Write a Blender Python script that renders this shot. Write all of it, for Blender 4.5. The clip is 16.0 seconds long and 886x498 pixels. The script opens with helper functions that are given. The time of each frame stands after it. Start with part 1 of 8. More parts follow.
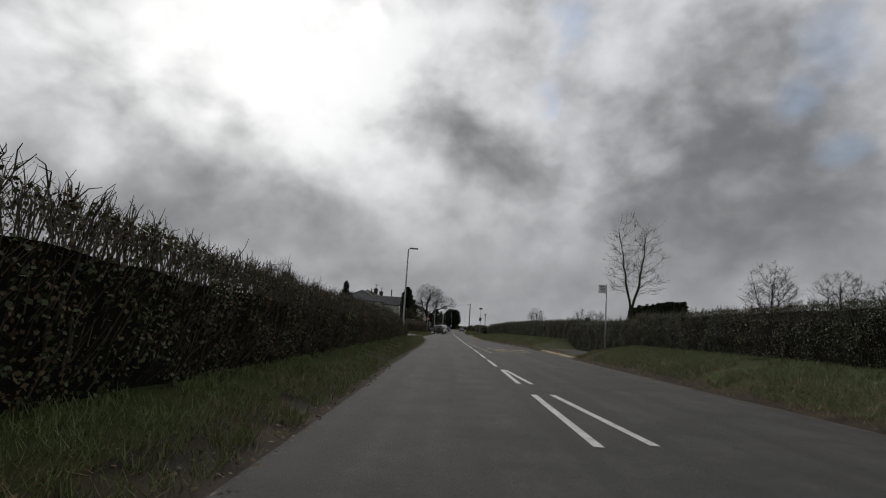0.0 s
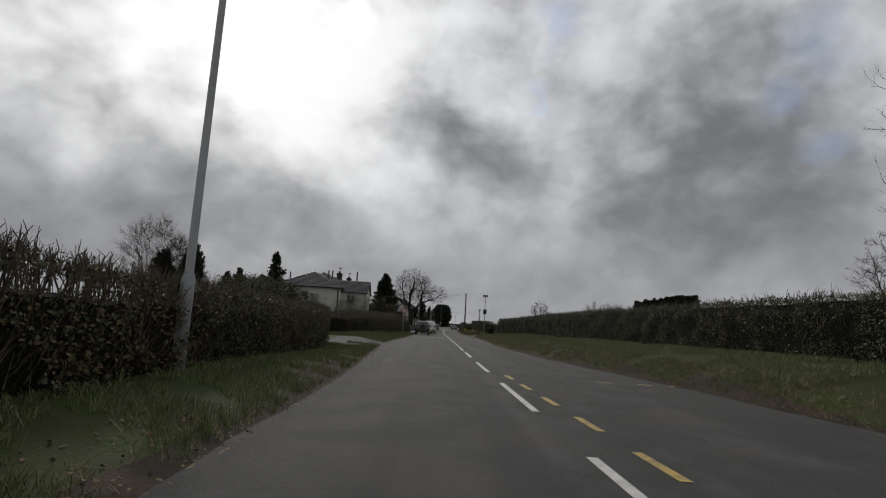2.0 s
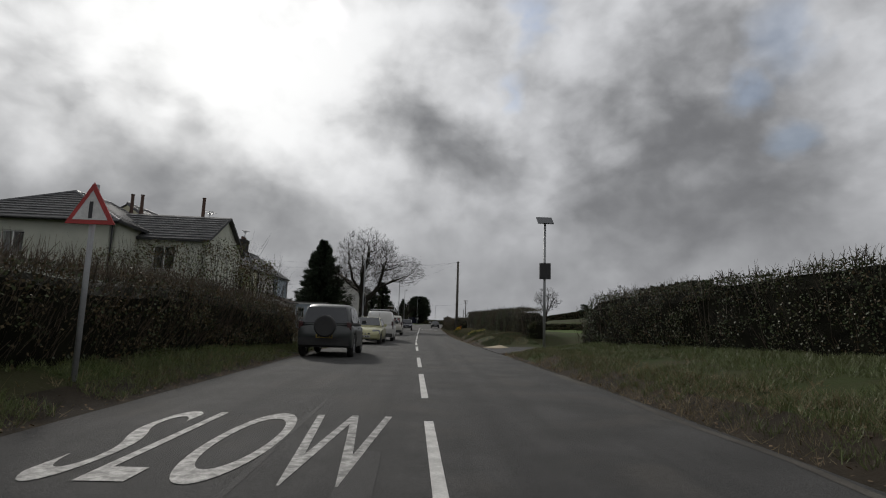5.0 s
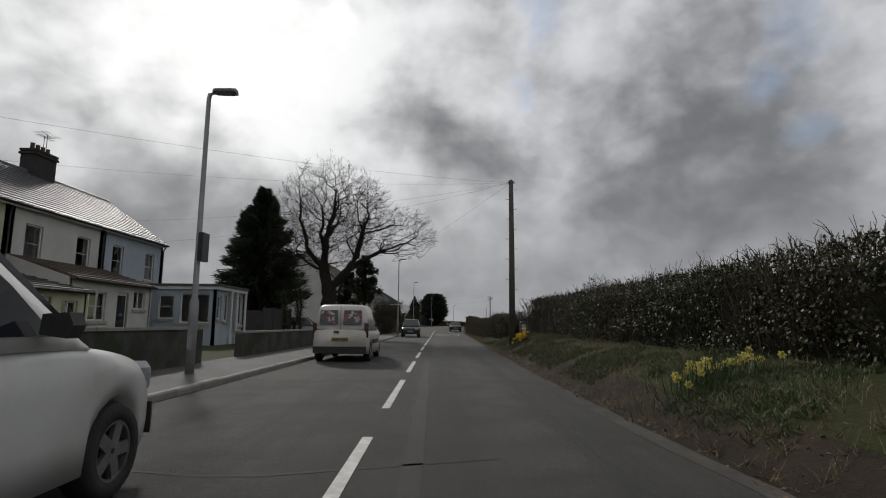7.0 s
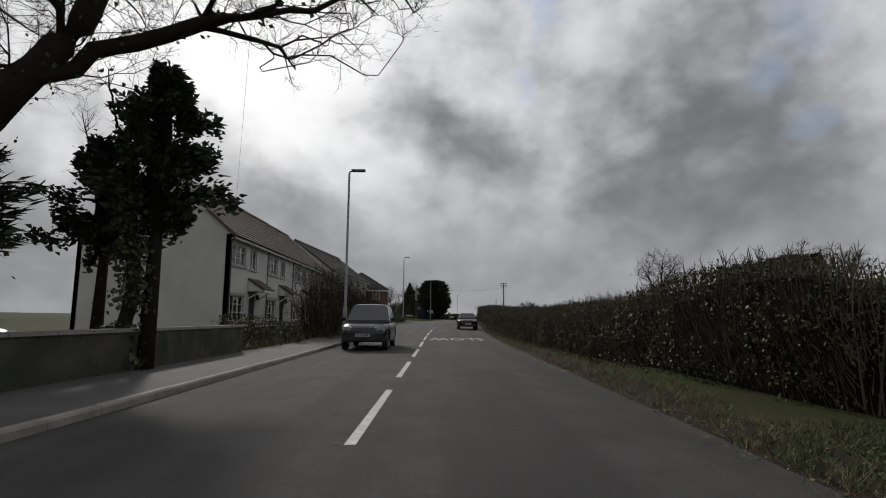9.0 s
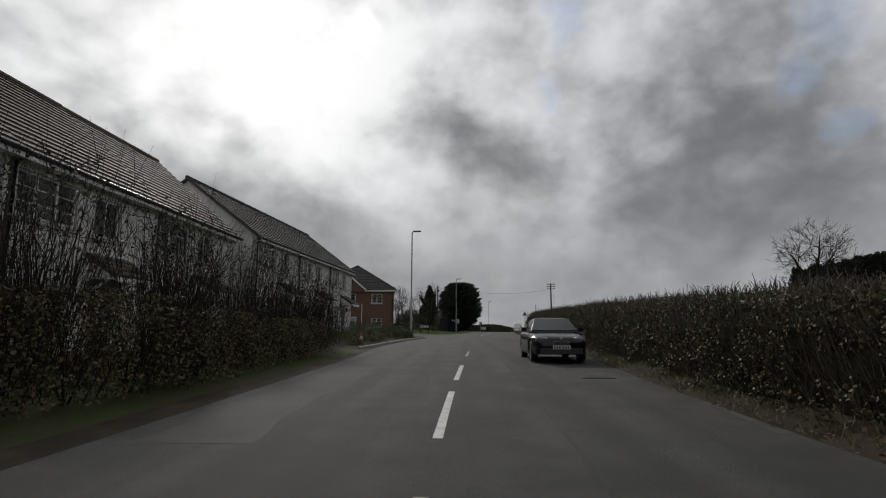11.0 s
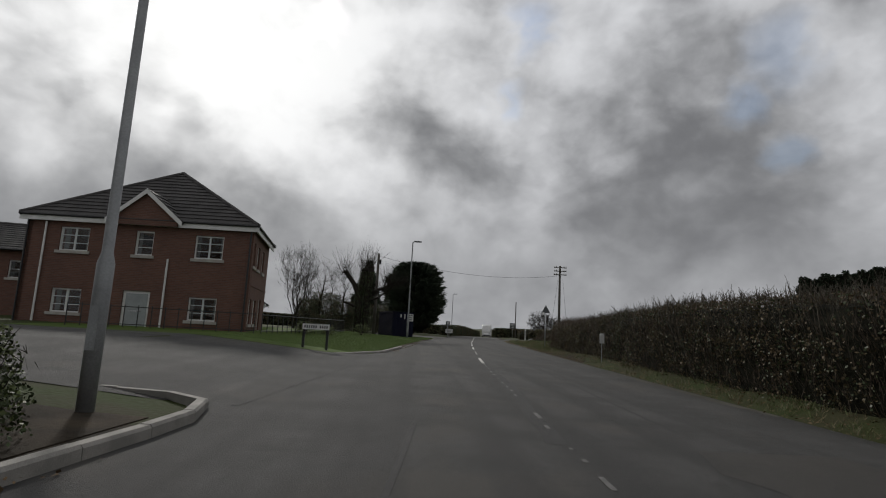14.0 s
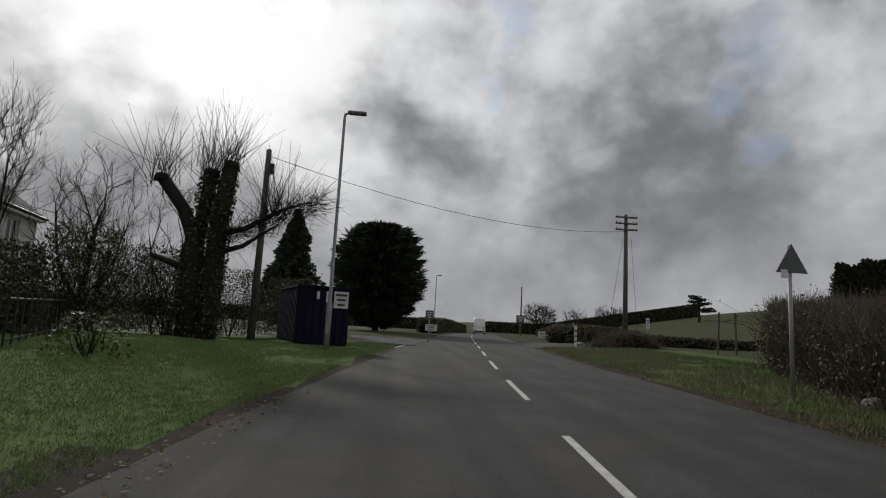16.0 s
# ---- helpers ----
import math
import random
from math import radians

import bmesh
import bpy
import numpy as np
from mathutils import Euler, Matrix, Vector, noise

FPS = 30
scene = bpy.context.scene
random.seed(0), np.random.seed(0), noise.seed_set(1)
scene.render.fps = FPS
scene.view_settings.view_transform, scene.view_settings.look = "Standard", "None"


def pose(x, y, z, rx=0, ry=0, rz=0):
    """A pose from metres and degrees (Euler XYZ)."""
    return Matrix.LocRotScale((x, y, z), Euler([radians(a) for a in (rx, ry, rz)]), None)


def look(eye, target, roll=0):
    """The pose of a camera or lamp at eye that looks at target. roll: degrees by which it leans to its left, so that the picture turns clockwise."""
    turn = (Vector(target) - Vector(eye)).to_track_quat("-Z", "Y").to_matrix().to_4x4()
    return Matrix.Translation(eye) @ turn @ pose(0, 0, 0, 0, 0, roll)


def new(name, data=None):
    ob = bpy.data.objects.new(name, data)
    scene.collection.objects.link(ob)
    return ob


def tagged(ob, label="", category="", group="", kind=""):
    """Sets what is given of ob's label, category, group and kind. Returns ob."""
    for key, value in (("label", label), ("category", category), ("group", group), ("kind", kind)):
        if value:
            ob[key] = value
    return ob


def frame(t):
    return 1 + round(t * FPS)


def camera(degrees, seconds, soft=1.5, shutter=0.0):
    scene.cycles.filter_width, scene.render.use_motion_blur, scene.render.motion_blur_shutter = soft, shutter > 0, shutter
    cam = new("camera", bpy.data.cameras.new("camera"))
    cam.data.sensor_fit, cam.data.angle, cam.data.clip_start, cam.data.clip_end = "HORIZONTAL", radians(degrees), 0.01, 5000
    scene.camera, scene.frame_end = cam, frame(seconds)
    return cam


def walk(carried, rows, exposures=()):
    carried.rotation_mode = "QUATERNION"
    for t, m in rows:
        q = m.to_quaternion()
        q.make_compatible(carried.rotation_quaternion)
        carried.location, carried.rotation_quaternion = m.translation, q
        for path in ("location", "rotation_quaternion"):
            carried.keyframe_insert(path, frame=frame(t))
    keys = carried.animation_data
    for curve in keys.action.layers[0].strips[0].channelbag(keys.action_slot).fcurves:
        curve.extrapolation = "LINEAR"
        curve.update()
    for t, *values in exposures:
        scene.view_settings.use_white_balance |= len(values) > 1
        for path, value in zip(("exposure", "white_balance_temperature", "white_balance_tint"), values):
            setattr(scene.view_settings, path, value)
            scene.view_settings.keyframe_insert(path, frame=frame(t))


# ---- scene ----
cam = camera(78.0, 16.0, 1.1)
PATH = [
    (0, pose(0.552, 6.338, 1.210, 98.229, -3.713, 0.833)),
    (0.5, pose(0.416, 15.210, 1.205, 98.218, -3.532, 0.560)),
    (1, pose(0.334, 24.018, 1.202, 98.177, -3.638, 0.177)),
    (1.5, pose(0.334, 32.701, 1.197, 98.135, -3.633, -0.135)),
    (2, pose(0.444, 41.202, 1.179, 98.061, -3.314, -0.272)),
    (2.5, pose(0.423, 49.683, 1.203, 97.991, -3.215, -0.430)),
    (3, pose(0.356, 58.138, 1.214, 97.874, -3.553, -0.776)),
    (3.5, pose(0.387, 66.504, 1.208, 97.866, -3.421, -1.427)),
    (4, pose(0.658, 74.600, 1.195, 97.832, -3.171, -2.459)),
    (6.5, pose(1.689, 115.948, 1.184, 97.847, -0.234, -1.104)),
    (7, pose(1.771, 124.458, 1.188, 97.949, -0.521, -0.670)),
    (7.5, pose(1.820, 132.860, 1.192, 97.479, -0.570, -0.517)),
    (8, pose(1.887, 141.154, 1.210, 97.335, -0.300, -0.478)),
    (8.5, pose(1.949, 149.169, 1.214, 97.200, -0.493, -0.612)),
    (11, pose(1.574, 186.306, 1.308, 98.402, -0.195, 2.130)),
    (11.5, pose(0.983, 192.833, 1.378, 98.633, -1.173, 4.294)),
    (12, pose(0.523, 199.158, 1.461, 98.554, -2.662, 2.827)),
    (12.5, pose(0.345, 205.452, 1.548, 98.412, -2.899, 0.554)),
    (13, pose(0.469, 211.959, 1.639, 98.483, -2.829, -1.255)),
    (13.5, pose(0.651, 218.316, 1.726, 98.438, -2.971, -2.378)),
    (14, pose(0.899, 224.852, 1.793, 98.379, -3.059, -3.108)),
    (14.5, pose(1.145, 231.559, 1.851, 98.123, -3.128, -3.803)),
    (15, pose(1.548, 238.552, 1.909, 98.140, -3.050, -4.332)),
    (15.5, pose(2.052, 245.714, 1.960, 97.975, -3.001, -4.681)),
    (16, pose(2.624, 252.910, 2.004, 97.762, -3.063, -5.082)),
]
walk(cam, PATH)

# ---- world, sun ----
SUN = Vector((-0.36, 0.80, 0.47)).normalized()
world = bpy.data.worlds.new("sky")
scene.world = world
world.use_nodes = True
wt = world.node_tree
wt.nodes.clear()


def wmath(op, a, b=None, clamp=False):
    n = wt.nodes.new("ShaderNodeMath")
    n.operation, n.use_clamp = op, clamp
    for i, v in enumerate((a, b)):
        if v is None:
            continue
        if isinstance(v, (int, float)):
            n.inputs[i].default_value = v
        else:
            wt.links.new(v, n.inputs[i])
    return n.outputs[0]


def wmix(fac, a, b):
    n = wt.nodes.new("ShaderNodeMix")
    n.data_type = "RGBA"
    for key, v in ((0, fac), (6, a), (7, b)):
        if isinstance(v, (int, float)):
            n.inputs[key].default_value = v
        elif isinstance(v, tuple):
            n.inputs[key].default_value = (*v, 1)
        else:
            wt.links.new(v, n.inputs[key])
    return n.outputs[2]


def wramp(v, lo, hi):
    n = wt.nodes.new("ShaderNodeMapRange")
    n.interpolation_type = "SMOOTHSTEP"
    n.inputs["From Min"].default_value, n.inputs["From Max"].default_value = lo, hi
    wt.links.new(v, n.inputs["Value"])
    return n.outputs[0]


def build_sky():
    co = wt.nodes.new("ShaderNodeTexCoord").outputs["Generated"]
    sep = wt.nodes.new("ShaderNodeSeparateXYZ")
    wt.links.new(co, sep.inputs[0])
    z = sep.outputs[2]

    def vec(op, a, b):
        n = wt.nodes.new("ShaderNodeVectorMath")
        n.operation = op
        for i, v in enumerate((a, b)):
            if isinstance(v, tuple):
                n.inputs[i].default_value = v
            else:
                wt.links.new(v, n.inputs[i])
        return n.outputs[0]

    def cloud_noise(v, scale, detail, rough, shift, stretch=1.0, out=0):
        n, m = wt.nodes.new("ShaderNodeTexNoise"), wt.nodes.new("ShaderNodeMapping")
        m.inputs["Location"].default_value, m.inputs["Scale"].default_value = shift, (1, 1, stretch)
        wt.links.new(v, m.inputs[0])
        wt.links.new(m.outputs[0], n.inputs["Vector"])
        n.inputs["Scale"].default_value, n.inputs["Detail"].default_value, n.inputs["Roughness"].default_value = scale, detail, rough
        return n.outputs[out]

    def push(v, scale, amount, shift):
        n = vec("MULTIPLY_ADD", cloud_noise(v, scale, 4, 0.5, shift, 1.4, 1), (amount,) * 3)
        n.node.inputs[2].default_value = (-amount / 2,) * 3
        return vec("ADD", v, n)

    # the direction, pushed about a little so that the masses get billowing outlines
    bent = push(co, 3.6, 0.10, (1.3, 0, 4.4))
    puffed = push(push(push(co, 5.0, 0.075, (1.3, 0, 4.4)), 15.0, 0.040, (0, 2.1, 0)), 40.0, 0.014, (3.7, 0, 1.2))

    def toward(az, el):
        return (math.sin(radians(az)) * math.cos(radians(el)), math.cos(radians(az)) * math.cos(radians(el)), math.sin(radians(el)))

    def mass(az, el, radius, soft):
        n = wt.nodes.new("ShaderNodeVectorMath")
        n.operation = "DISTANCE"
        wt.links.new(puffed, n.inputs[0])
        n.inputs[1].default_value = toward(az, el)
        return wramp(n.outputs["Value"], radius * (1 + soft), radius * (1 - soft))

    # billows with a lit and a shaded side
    lean = tuple(0.024 * c for c in Vector(toward(-26, 60)))
    heap = cloud_noise(bent, 4.6, 3, 0.42, (2.2, 0.4, 1.1), 1.35)
    curl = cloud_noise(bent, 9.0, 6, 0.48, (0.3, 5.1, 0.7), 1.25)
    curl_off = cloud_noise(vec("ADD", bent, lean), 9.0, 6, 0.48, (0.3, 5.1, 0.7), 1.25)
    vor = wt.nodes.new("ShaderNodeTexVoronoi")
    vor.feature = "SMOOTH_F1"
    vor.inputs["Scale"].default_value, vor.inputs["Smoothness"].default_value = 10.0, 0.7
    vor.inputs["Detail"].default_value, vor.inputs["Roughness"].default_value = 2.0, 0.5
    wt.links.new(puffed, vor.inputs["Vector"])
    high = wramp(z, 0.10, 0.36)
    relief = wmath("ADD", wmath("MULTIPLY", wmath("SUBTRACT", curl_off, curl), 1.25), wmath("MULTIPLY", wmath("SUBTRACT", 0.36, vor.outputs["Distance"]), 0.42))
    body = wmath("ADD", wmath("MULTIPLY", wmath("SUBTRACT", heap, 0.5), 0.70), wmath("MULTIPLY", wmath("SUBTRACT", curl, 0.5), 0.42))
    rough = wmath("MULTIPLY", wmath("ADD", relief, body), wmath("ADD", 0.40, wmath("MULTIPLY", high, 0.60)))
    shade = wmath("ADD", 0.67, rough)
    for az, el, r, a in LIGHT_CLOUD:
        shade = wmath("ADD", shade, wmath("MULTIPLY", mass(az, el, r, 0.70), a))
    for az, el, r, a in DARK_CLOUD:
        shade = wmath("ADD", shade, wmath("MULTIPLY", mass(az, el, r, 0.64), a * 0.62))
    # the far end of the cloud sheet lies grey along the horizon
    shade = wmath("ADD", shade, wmath("MULTIPLY", wramp(z, 0.36, 0.02), -0.34))
    shade = wramp(shade, -0.30, 1.15)
    n = wt.nodes.new("ShaderNodeVectorMath")
    n.operation = "DOT_PRODUCT"
    wt.links.new(co, n.inputs[0])
    n.inputs[1].default_value = SUN
    near_sun = wmath("POWER", wmath("MAXIMUM", n.outputs["Value"], 0.0), 14.0)
    grey = wmix(shade, (0.165, 0.168, 0.177), (0.70, 0.71, 0.735))
    bright = wmix(shade, (0.22, 0.225, 0.235), (1.08, 1.08, 1.07))
    cloud = wmix(near_sun, grey, bright)
    sky = wt.nodes.new("ShaderNodeTexSky")
    sky.sky_type, sky.sun_disc = "NISHITA", False
    sky.sun_elevation = math.asin(SUN.z)
    sky.sun_rotation = math.atan2(SUN.x, SUN.y)
    blue = vec("SCALE", sky.outputs[0], (0, 0, 0))
    blue.node.inputs["Scale"].default_value = 0.11
    gap = None
    for az, el, r, a in CLOUD_GAPS:
        g = wmath("MULTIPLY", mass(az, el, r, 0.6), a)
        gap = g if gap is None else wmath("MAXIMUM", gap, g)
    gap = wmath("MULTIPLY", gap, wramp(curl, 0.58, 0.42), True)
    bg = wt.nodes.new("ShaderNodeBackground")
    wt.links.new(wmix(gap, cloud, blue), bg.inputs[0])
    bg.inputs[1].default_value = 1.0
    out = wt.nodes.new("ShaderNodeOutputWorld")
    wt.links.new(bg.outputs[0], out.inputs[0])


# the cloud masses of the hour: compass angle, height, radius, how much lighter or darker
LIGHT_CLOUD = [
    (-26.5, 26.3, 0.24, 0.36), (-14.7, 21.7, 0.127, 0.28), (-7.9, 26.4, 0.088, 0.26), (-0.6, 29.5, 0.115, 0.22), (18.4, 28.2, 0.102, 0.26), (-4.4, 13.2, 0.087, 0.18), (15.0, 23.7, 0.067, 0.18),
    (6.0, 23.9, 0.069, 0.14), (-35.4, 13.1, 0.042, 0.22), (37.2, 20.7, 0.089, 0.10), (-20.5, 27.0, 0.147, 0.25), (-9.3, 14.5, 0.061, 0.18), (27.9, 22.6, 0.031, 0.22), (11.0, 20.6, 0.059, 0.14),
]
DARK_CLOUD = [
    (-29.2, 20.5, 0.037, -0.40), (-33.3, 18.0, 0.029, -0.32), (-24.2, 19.0, 0.032, -0.25), (-37.2, 19.8, 0.045, -0.15), (-21.7, 14.1, 0.115, -0.35), (-27.5, 11.0, 0.083, -0.28), (-13.6, 10.0, 0.111, -0.28), (-13.2, 16.9, 0.038, -0.32),
    (-38.1, 9.6, 0.074, -0.22), (-3.5, 22.7, 0.058, -0.36), (2.0, 18.8, 0.067, -0.38), (7.6, 15.9, 0.061, -0.30), (25.0, 18.0, 0.18, -0.46), (32.0, 16.0, 0.15, -0.38), (20.7, 13.7, 0.106, -0.18), (-0.3, 11.1, 0.052, -0.18), (-31.0, 8.0, 0.17, -0.30),
]
CLOUD_GAPS = [(-10.8, 30.9, 0.030, 0.6), (-12.9, 27.1, 0.028, 0.5), (11.2, 30.4, 0.042, 0.6), (9.1, 23.6, 0.030, 0.45), (35.3, 25.6, 0.050, 0.34), (31.6, 21.6, 0.030, 0.36), (35.6, 16.9, 0.028, 0.30)]
build_sky()
sun = new("sun", bpy.data.lights.new("sun", "SUN"))
sun.data.energy, sun.data.angle, sun.data.color = 1.5, radians(5), (1.0, 0.96, 0.9)
sun.matrix_world = look(SUN * 100, (0, 0, 0))

# ---- materials ----
MATS = {}


def mat(name, col, rough=0.7, col2=None, scale=6.0, fine=60.0, bump=0.0, metal=0.0, spread=0.25, spec=0.5, island=0.0, col3=None, coat=0.0, bump_scale=None, objvar=0.0, grain=0.5, streak=None):
    """A surface with two scales of variation; island: how much each loose piece differs."""
    if name in MATS:
        return MATS[name]
    m = bpy.data.materials.new(name)
    m.use_nodes = True
    t = m.node_tree
    b = t.nodes["Principled BSDF"]
    b.inputs["Metallic"].default_value, b.inputs["Specular IOR Level"].default_value = metal, spec
    b.inputs["Coat Weight"].default_value = coat
    co = t.nodes.new("ShaderNodeTexCoord").outputs["Object"]

    def noise_(s, detail, r=0.55):
        n = t.nodes.new("ShaderNodeTexNoise")
        n.inputs["Scale"].default_value, n.inputs["Detail"].default_value, n.inputs["Roughness"].default_value = s, detail, r
        t.links.new(co, n.inputs["Vector"])
        return n.outputs[0]

    def mix(f, a, c, kind="MIX"):
        n = t.nodes.new("ShaderNodeMix")
        n.data_type, n.blend_type = "RGBA", kind
        for key, v in ((0, f), (6, a), (7, c)):
            if isinstance(v, (int, float)):
                n.inputs[key].default_value = v
            elif isinstance(v, tuple):
                n.inputs[key].default_value = (*v, 1)
            else:
                t.links.new(v, n.inputs[key])
        return n.outputs[2]

    def ramp(v, lo, hi, a=0.0, c=1.0):
        n = t.nodes.new("ShaderNodeMapRange")
        for key, val in (("From Min", lo), ("From Max", hi), ("To Min", a), ("To Max", c)):
            n.inputs[key].default_value = val
        t.links.new(v, n.inputs["Value"])
        return n.outputs[0]

    col2 = col2 or tuple(c * (1 - spread) for c in col)
    big, small = noise_(scale, 5), noise_(fine, 4, 0.65)
    c = mix(ramp(big, 0.38, 0.62), col, col2)
    if col3:
        c = mix(ramp(noise_(scale * 0.45 + 0.13, 4), 0.52, 0.64), c, col3)
    c = mix(ramp(small, 0.3, 0.7, 0.0, grain), c, tuple(x * 0.72 for x in col2))
    if streak:
        n = t.nodes.new("ShaderNodeTexNoise")
        mp = t.nodes.new("ShaderNodeMapping")
        mp.inputs["Scale"].default_value = (1.7, 0.035, 1.0)
        t.links.new(co, mp.inputs[0])
        t.links.new(mp.outputs[0], n.inputs["Vector"])
        n.inputs["Scale"].default_value, n.inputs["Detail"].default_value = 1.0, 4
        c = mix(ramp(n.outputs[0], 0.40, 0.62, 0.0, 0.75), c, streak)
    if island:
        g = t.nodes.new("ShaderNodeNewGeometry").outputs["Random Per Island"]
        c = mix(ramp(g, 0.0, 1.0, 0.0, island), c, tuple(min(1, x * 1.9 + 0.01) for x in col))
    if objvar:
        g = t.nodes.new("ShaderNodeObjectInfo").outputs["Random"]
        c = mix(ramp(g, 0.0, 1.0, 0.0, objvar), c, tuple(x * 0.55 for x in col))
    t.links.new(c, b.inputs["Base Color"])
    vary = 0.03 if grain < 0.1 else 0.12
    t.links.new(ramp(small, 0.2, 0.8, max(0.02, rough - vary), min(1, rough + vary)), b.inputs["Roughness"])
    if bump:
        n = t.nodes.new("ShaderNodeBump")
        n.inputs["Strength"].default_value, n.inputs["Distance"].default_value = bump, 0.02
        t.links.new(noise_(bump_scale, 5) if bump_scale else small, n.inputs["Height"])
        t.links.new(n.outputs[0], b.inputs["Normal"])
    MATS[name] = m
    return m


def brick_mat(name, c1, c2, mortar):
    m = bpy.data.materials.new(name)
    m.use_nodes = True
    t = m.node_tree
    b = t.nodes["Principled BSDF"]
    b.inputs["Roughness"].default_value = 0.85
    co = t.nodes.new("ShaderNodeTexCoord").outputs["Object"]
    sep = t.nodes.new("ShaderNodeSeparateXYZ")
    t.links.new(co, sep.inputs[0])
    add = t.nodes.new("ShaderNodeMath")
    t.links.new(sep.outputs[0], add.inputs[0])
    t.links.new(sep.outputs[1], add.inputs[1])
    comb = t.nodes.new("ShaderNodeCombineXYZ")
    t.links.new(add.outputs[0], comb.inputs[0])
    t.links.new(sep.outputs[2], comb.inputs[1])
    br = t.nodes.new("ShaderNodeTexBrick")
    t.links.new(comb.outputs[0], br.inputs[0])
    br.inputs["Scale"].default_value = 1.0
    br.inputs["Brick Width"].default_value, br.inputs["Row Height"].default_value = 0.225, 0.075
    br.inputs["Mortar Size"].default_value = 0.008
    br.inputs["Color1"].default_value, br.inputs["Color2"].default_value, br.inputs["Mortar"].default_value = (*c1, 1), (*c2, 1), (*mortar, 1)
    n = t.nodes.new("ShaderNodeTexNoise")
    n.inputs["Scale"].default_value, n.inputs["Detail"].default_value = 0.9, 5
    t.links.new(co, n.inputs["Vector"])
    mx = t.nodes.new("ShaderNodeMix")
    mx.data_type, mx.blend_type = "RGBA", "MULTIPLY"
    mx.inputs[0].default_value = 0.45
    t.links.new(br.outputs[0], mx.inputs[6])
    t.links.new(n.outputs[0], mx.inputs[7])
    t.links.new(mx.outputs[2], b.inputs["Base Color"])
    bp = t.nodes.new("ShaderNodeBump")
    bp.inputs["Strength"].default_value, bp.inputs["Distance"].default_value = 0.5, 0.01
    bp.invert = True
    t.links.new(br.outputs["Fac"], bp.inputs["Height"])
    t.links.new(bp.outputs[0], b.inputs["Normal"])
    MATS[name] = m
    return m


def glass_mat(name, tint=(0.8, 0.86, 0.86), rough=0.02):
    m = bpy.data.materials.new(name)
    m.use_nodes = True
    b = m.node_tree.nodes["Principled BSDF"]
    b.inputs["Base Color"].default_value = (*tint, 1)
    b.inputs["Transmission Weight"].default_value, b.inputs["Roughness"].default_value, b.inputs["IOR"].default_value = 1.0, rough, 1.45
    MATS[name] = m
    return m


ASPHALT = mat("asphalt", (0.100, 0.098, 0.095), 0.85, (0.060, 0.059, 0.057), 0.9, 85, 1.0, col3=(0.102, 0.095, 0.085), spec=0.25, grain=0.9, streak=(0.046, 0.045, 0.044))
TARMAC_DARK = mat("dark_tarmac", (0.036, 0.035, 0.034), 0.8, (0.026, 0.025, 0.025), 0.8, 120, 0.6, spec=0.35)
PAVE = mat("pavement_tarmac", (0.10, 0.097, 0.093), 0.85, (0.07, 0.068, 0.066), 0.7, 110, 0.5)
KERB = mat("kerb_concrete", (0.33, 0.31, 0.28), 0.85, (0.22, 0.21, 0.19), 2.5, 70, 0.4, objvar=0.4)
SANDY = mat("buff_concrete", (0.42, 0.34, 0.22), 0.85, (0.30, 0.25, 0.17), 2.0, 60, 0.4)
WHITE_LINE = mat("road_paint_white", (0.62, 0.61, 0.58), 0.65, (0.42, 0.41, 0.39), 5.0, 45, 0.3)
WORN_LINE = mat("worn_road_paint", (0.40, 0.39, 0.37), 0.7, (0.12, 0.118, 0.112), 9.0, 30, 0.3)
YELLOW_LINE = mat("road_paint_yellow", (0.55, 0.38, 0.07), 0.7, (0.22, 0.17, 0.07), 6.0, 35, 0.3)
GROUND = mat("rough_grass_ground", (0.036, 0.050, 0.014), 0.95, (0.044, 0.043, 0.020), 0.8, 22, 0.9, col3=(0.034, 0.054, 0.012), bump_scale=14, spec=0.1)
MEADOW = mat("green_pasture", (0.082, 0.124, 0.029), 0.95, (0.064, 0.100, 0.023), 0.9, 14, 0.8, col3=(0.084, 0.102, 0.032), spec=0.1, bump_scale=14)
FIELD = mat("pasture", (0.046, 0.066, 0.018), 0.95, (0.050, 0.050, 0.022), 0.05, 9, 0.6, col3=(0.040, 0.036, 0.020), spec=0.1)
SOIL = mat("soil_edge", (0.050, 0.039, 0.028), 0.95, (0.030, 0.025, 0.018), 2.0, 40, 0.9, col3=(0.066, 0.050, 0.034), spec=0.1)
GRASS = mat("grass_blades", (0.078, 0.104, 0.028), 0.6, (0.088, 0.088, 0.034), 0.9, 20, island=0.6)
BANK = mat("bank_weeds", (0.050, 0.076, 0.022), 0.7, (0.058, 0.048, 0.026), 1.4, 20, island=0.6)
LAWN = mat("lawn_blades", (0.110, 0.165, 0.040), 0.6, (0.095, 0.135, 0.036), 0.9, 20, island=0.5)
STRAW = mat("dry_grass_blades", (0.21, 0.165, 0.085), 0.7, (0.13, 0.10, 0.055), 0.9, 20, island=0.4)
LITTER = mat("dead_leaves", (0.12, 0.075, 0.035), 0.9, (0.075, 0.05, 0.028), 3.0, 40, island=0.6)
# near-black filler: the shade deep inside hedges and conifers, put into the colour
SHADE_CORE = mat("shade_core", (0.016, 0.016, 0.010), 0.95, (0.010, 0.010, 0.007), 2.5, 30, 0.8, spec=0.04)
IVY = mat("hedge_leaves", (0.040, 0.056, 0.020), 0.55, (0.028, 0.030, 0.014), 0.9, 25, island=0.55, spec=0.28, col3=(0.060, 0.062, 0.024))
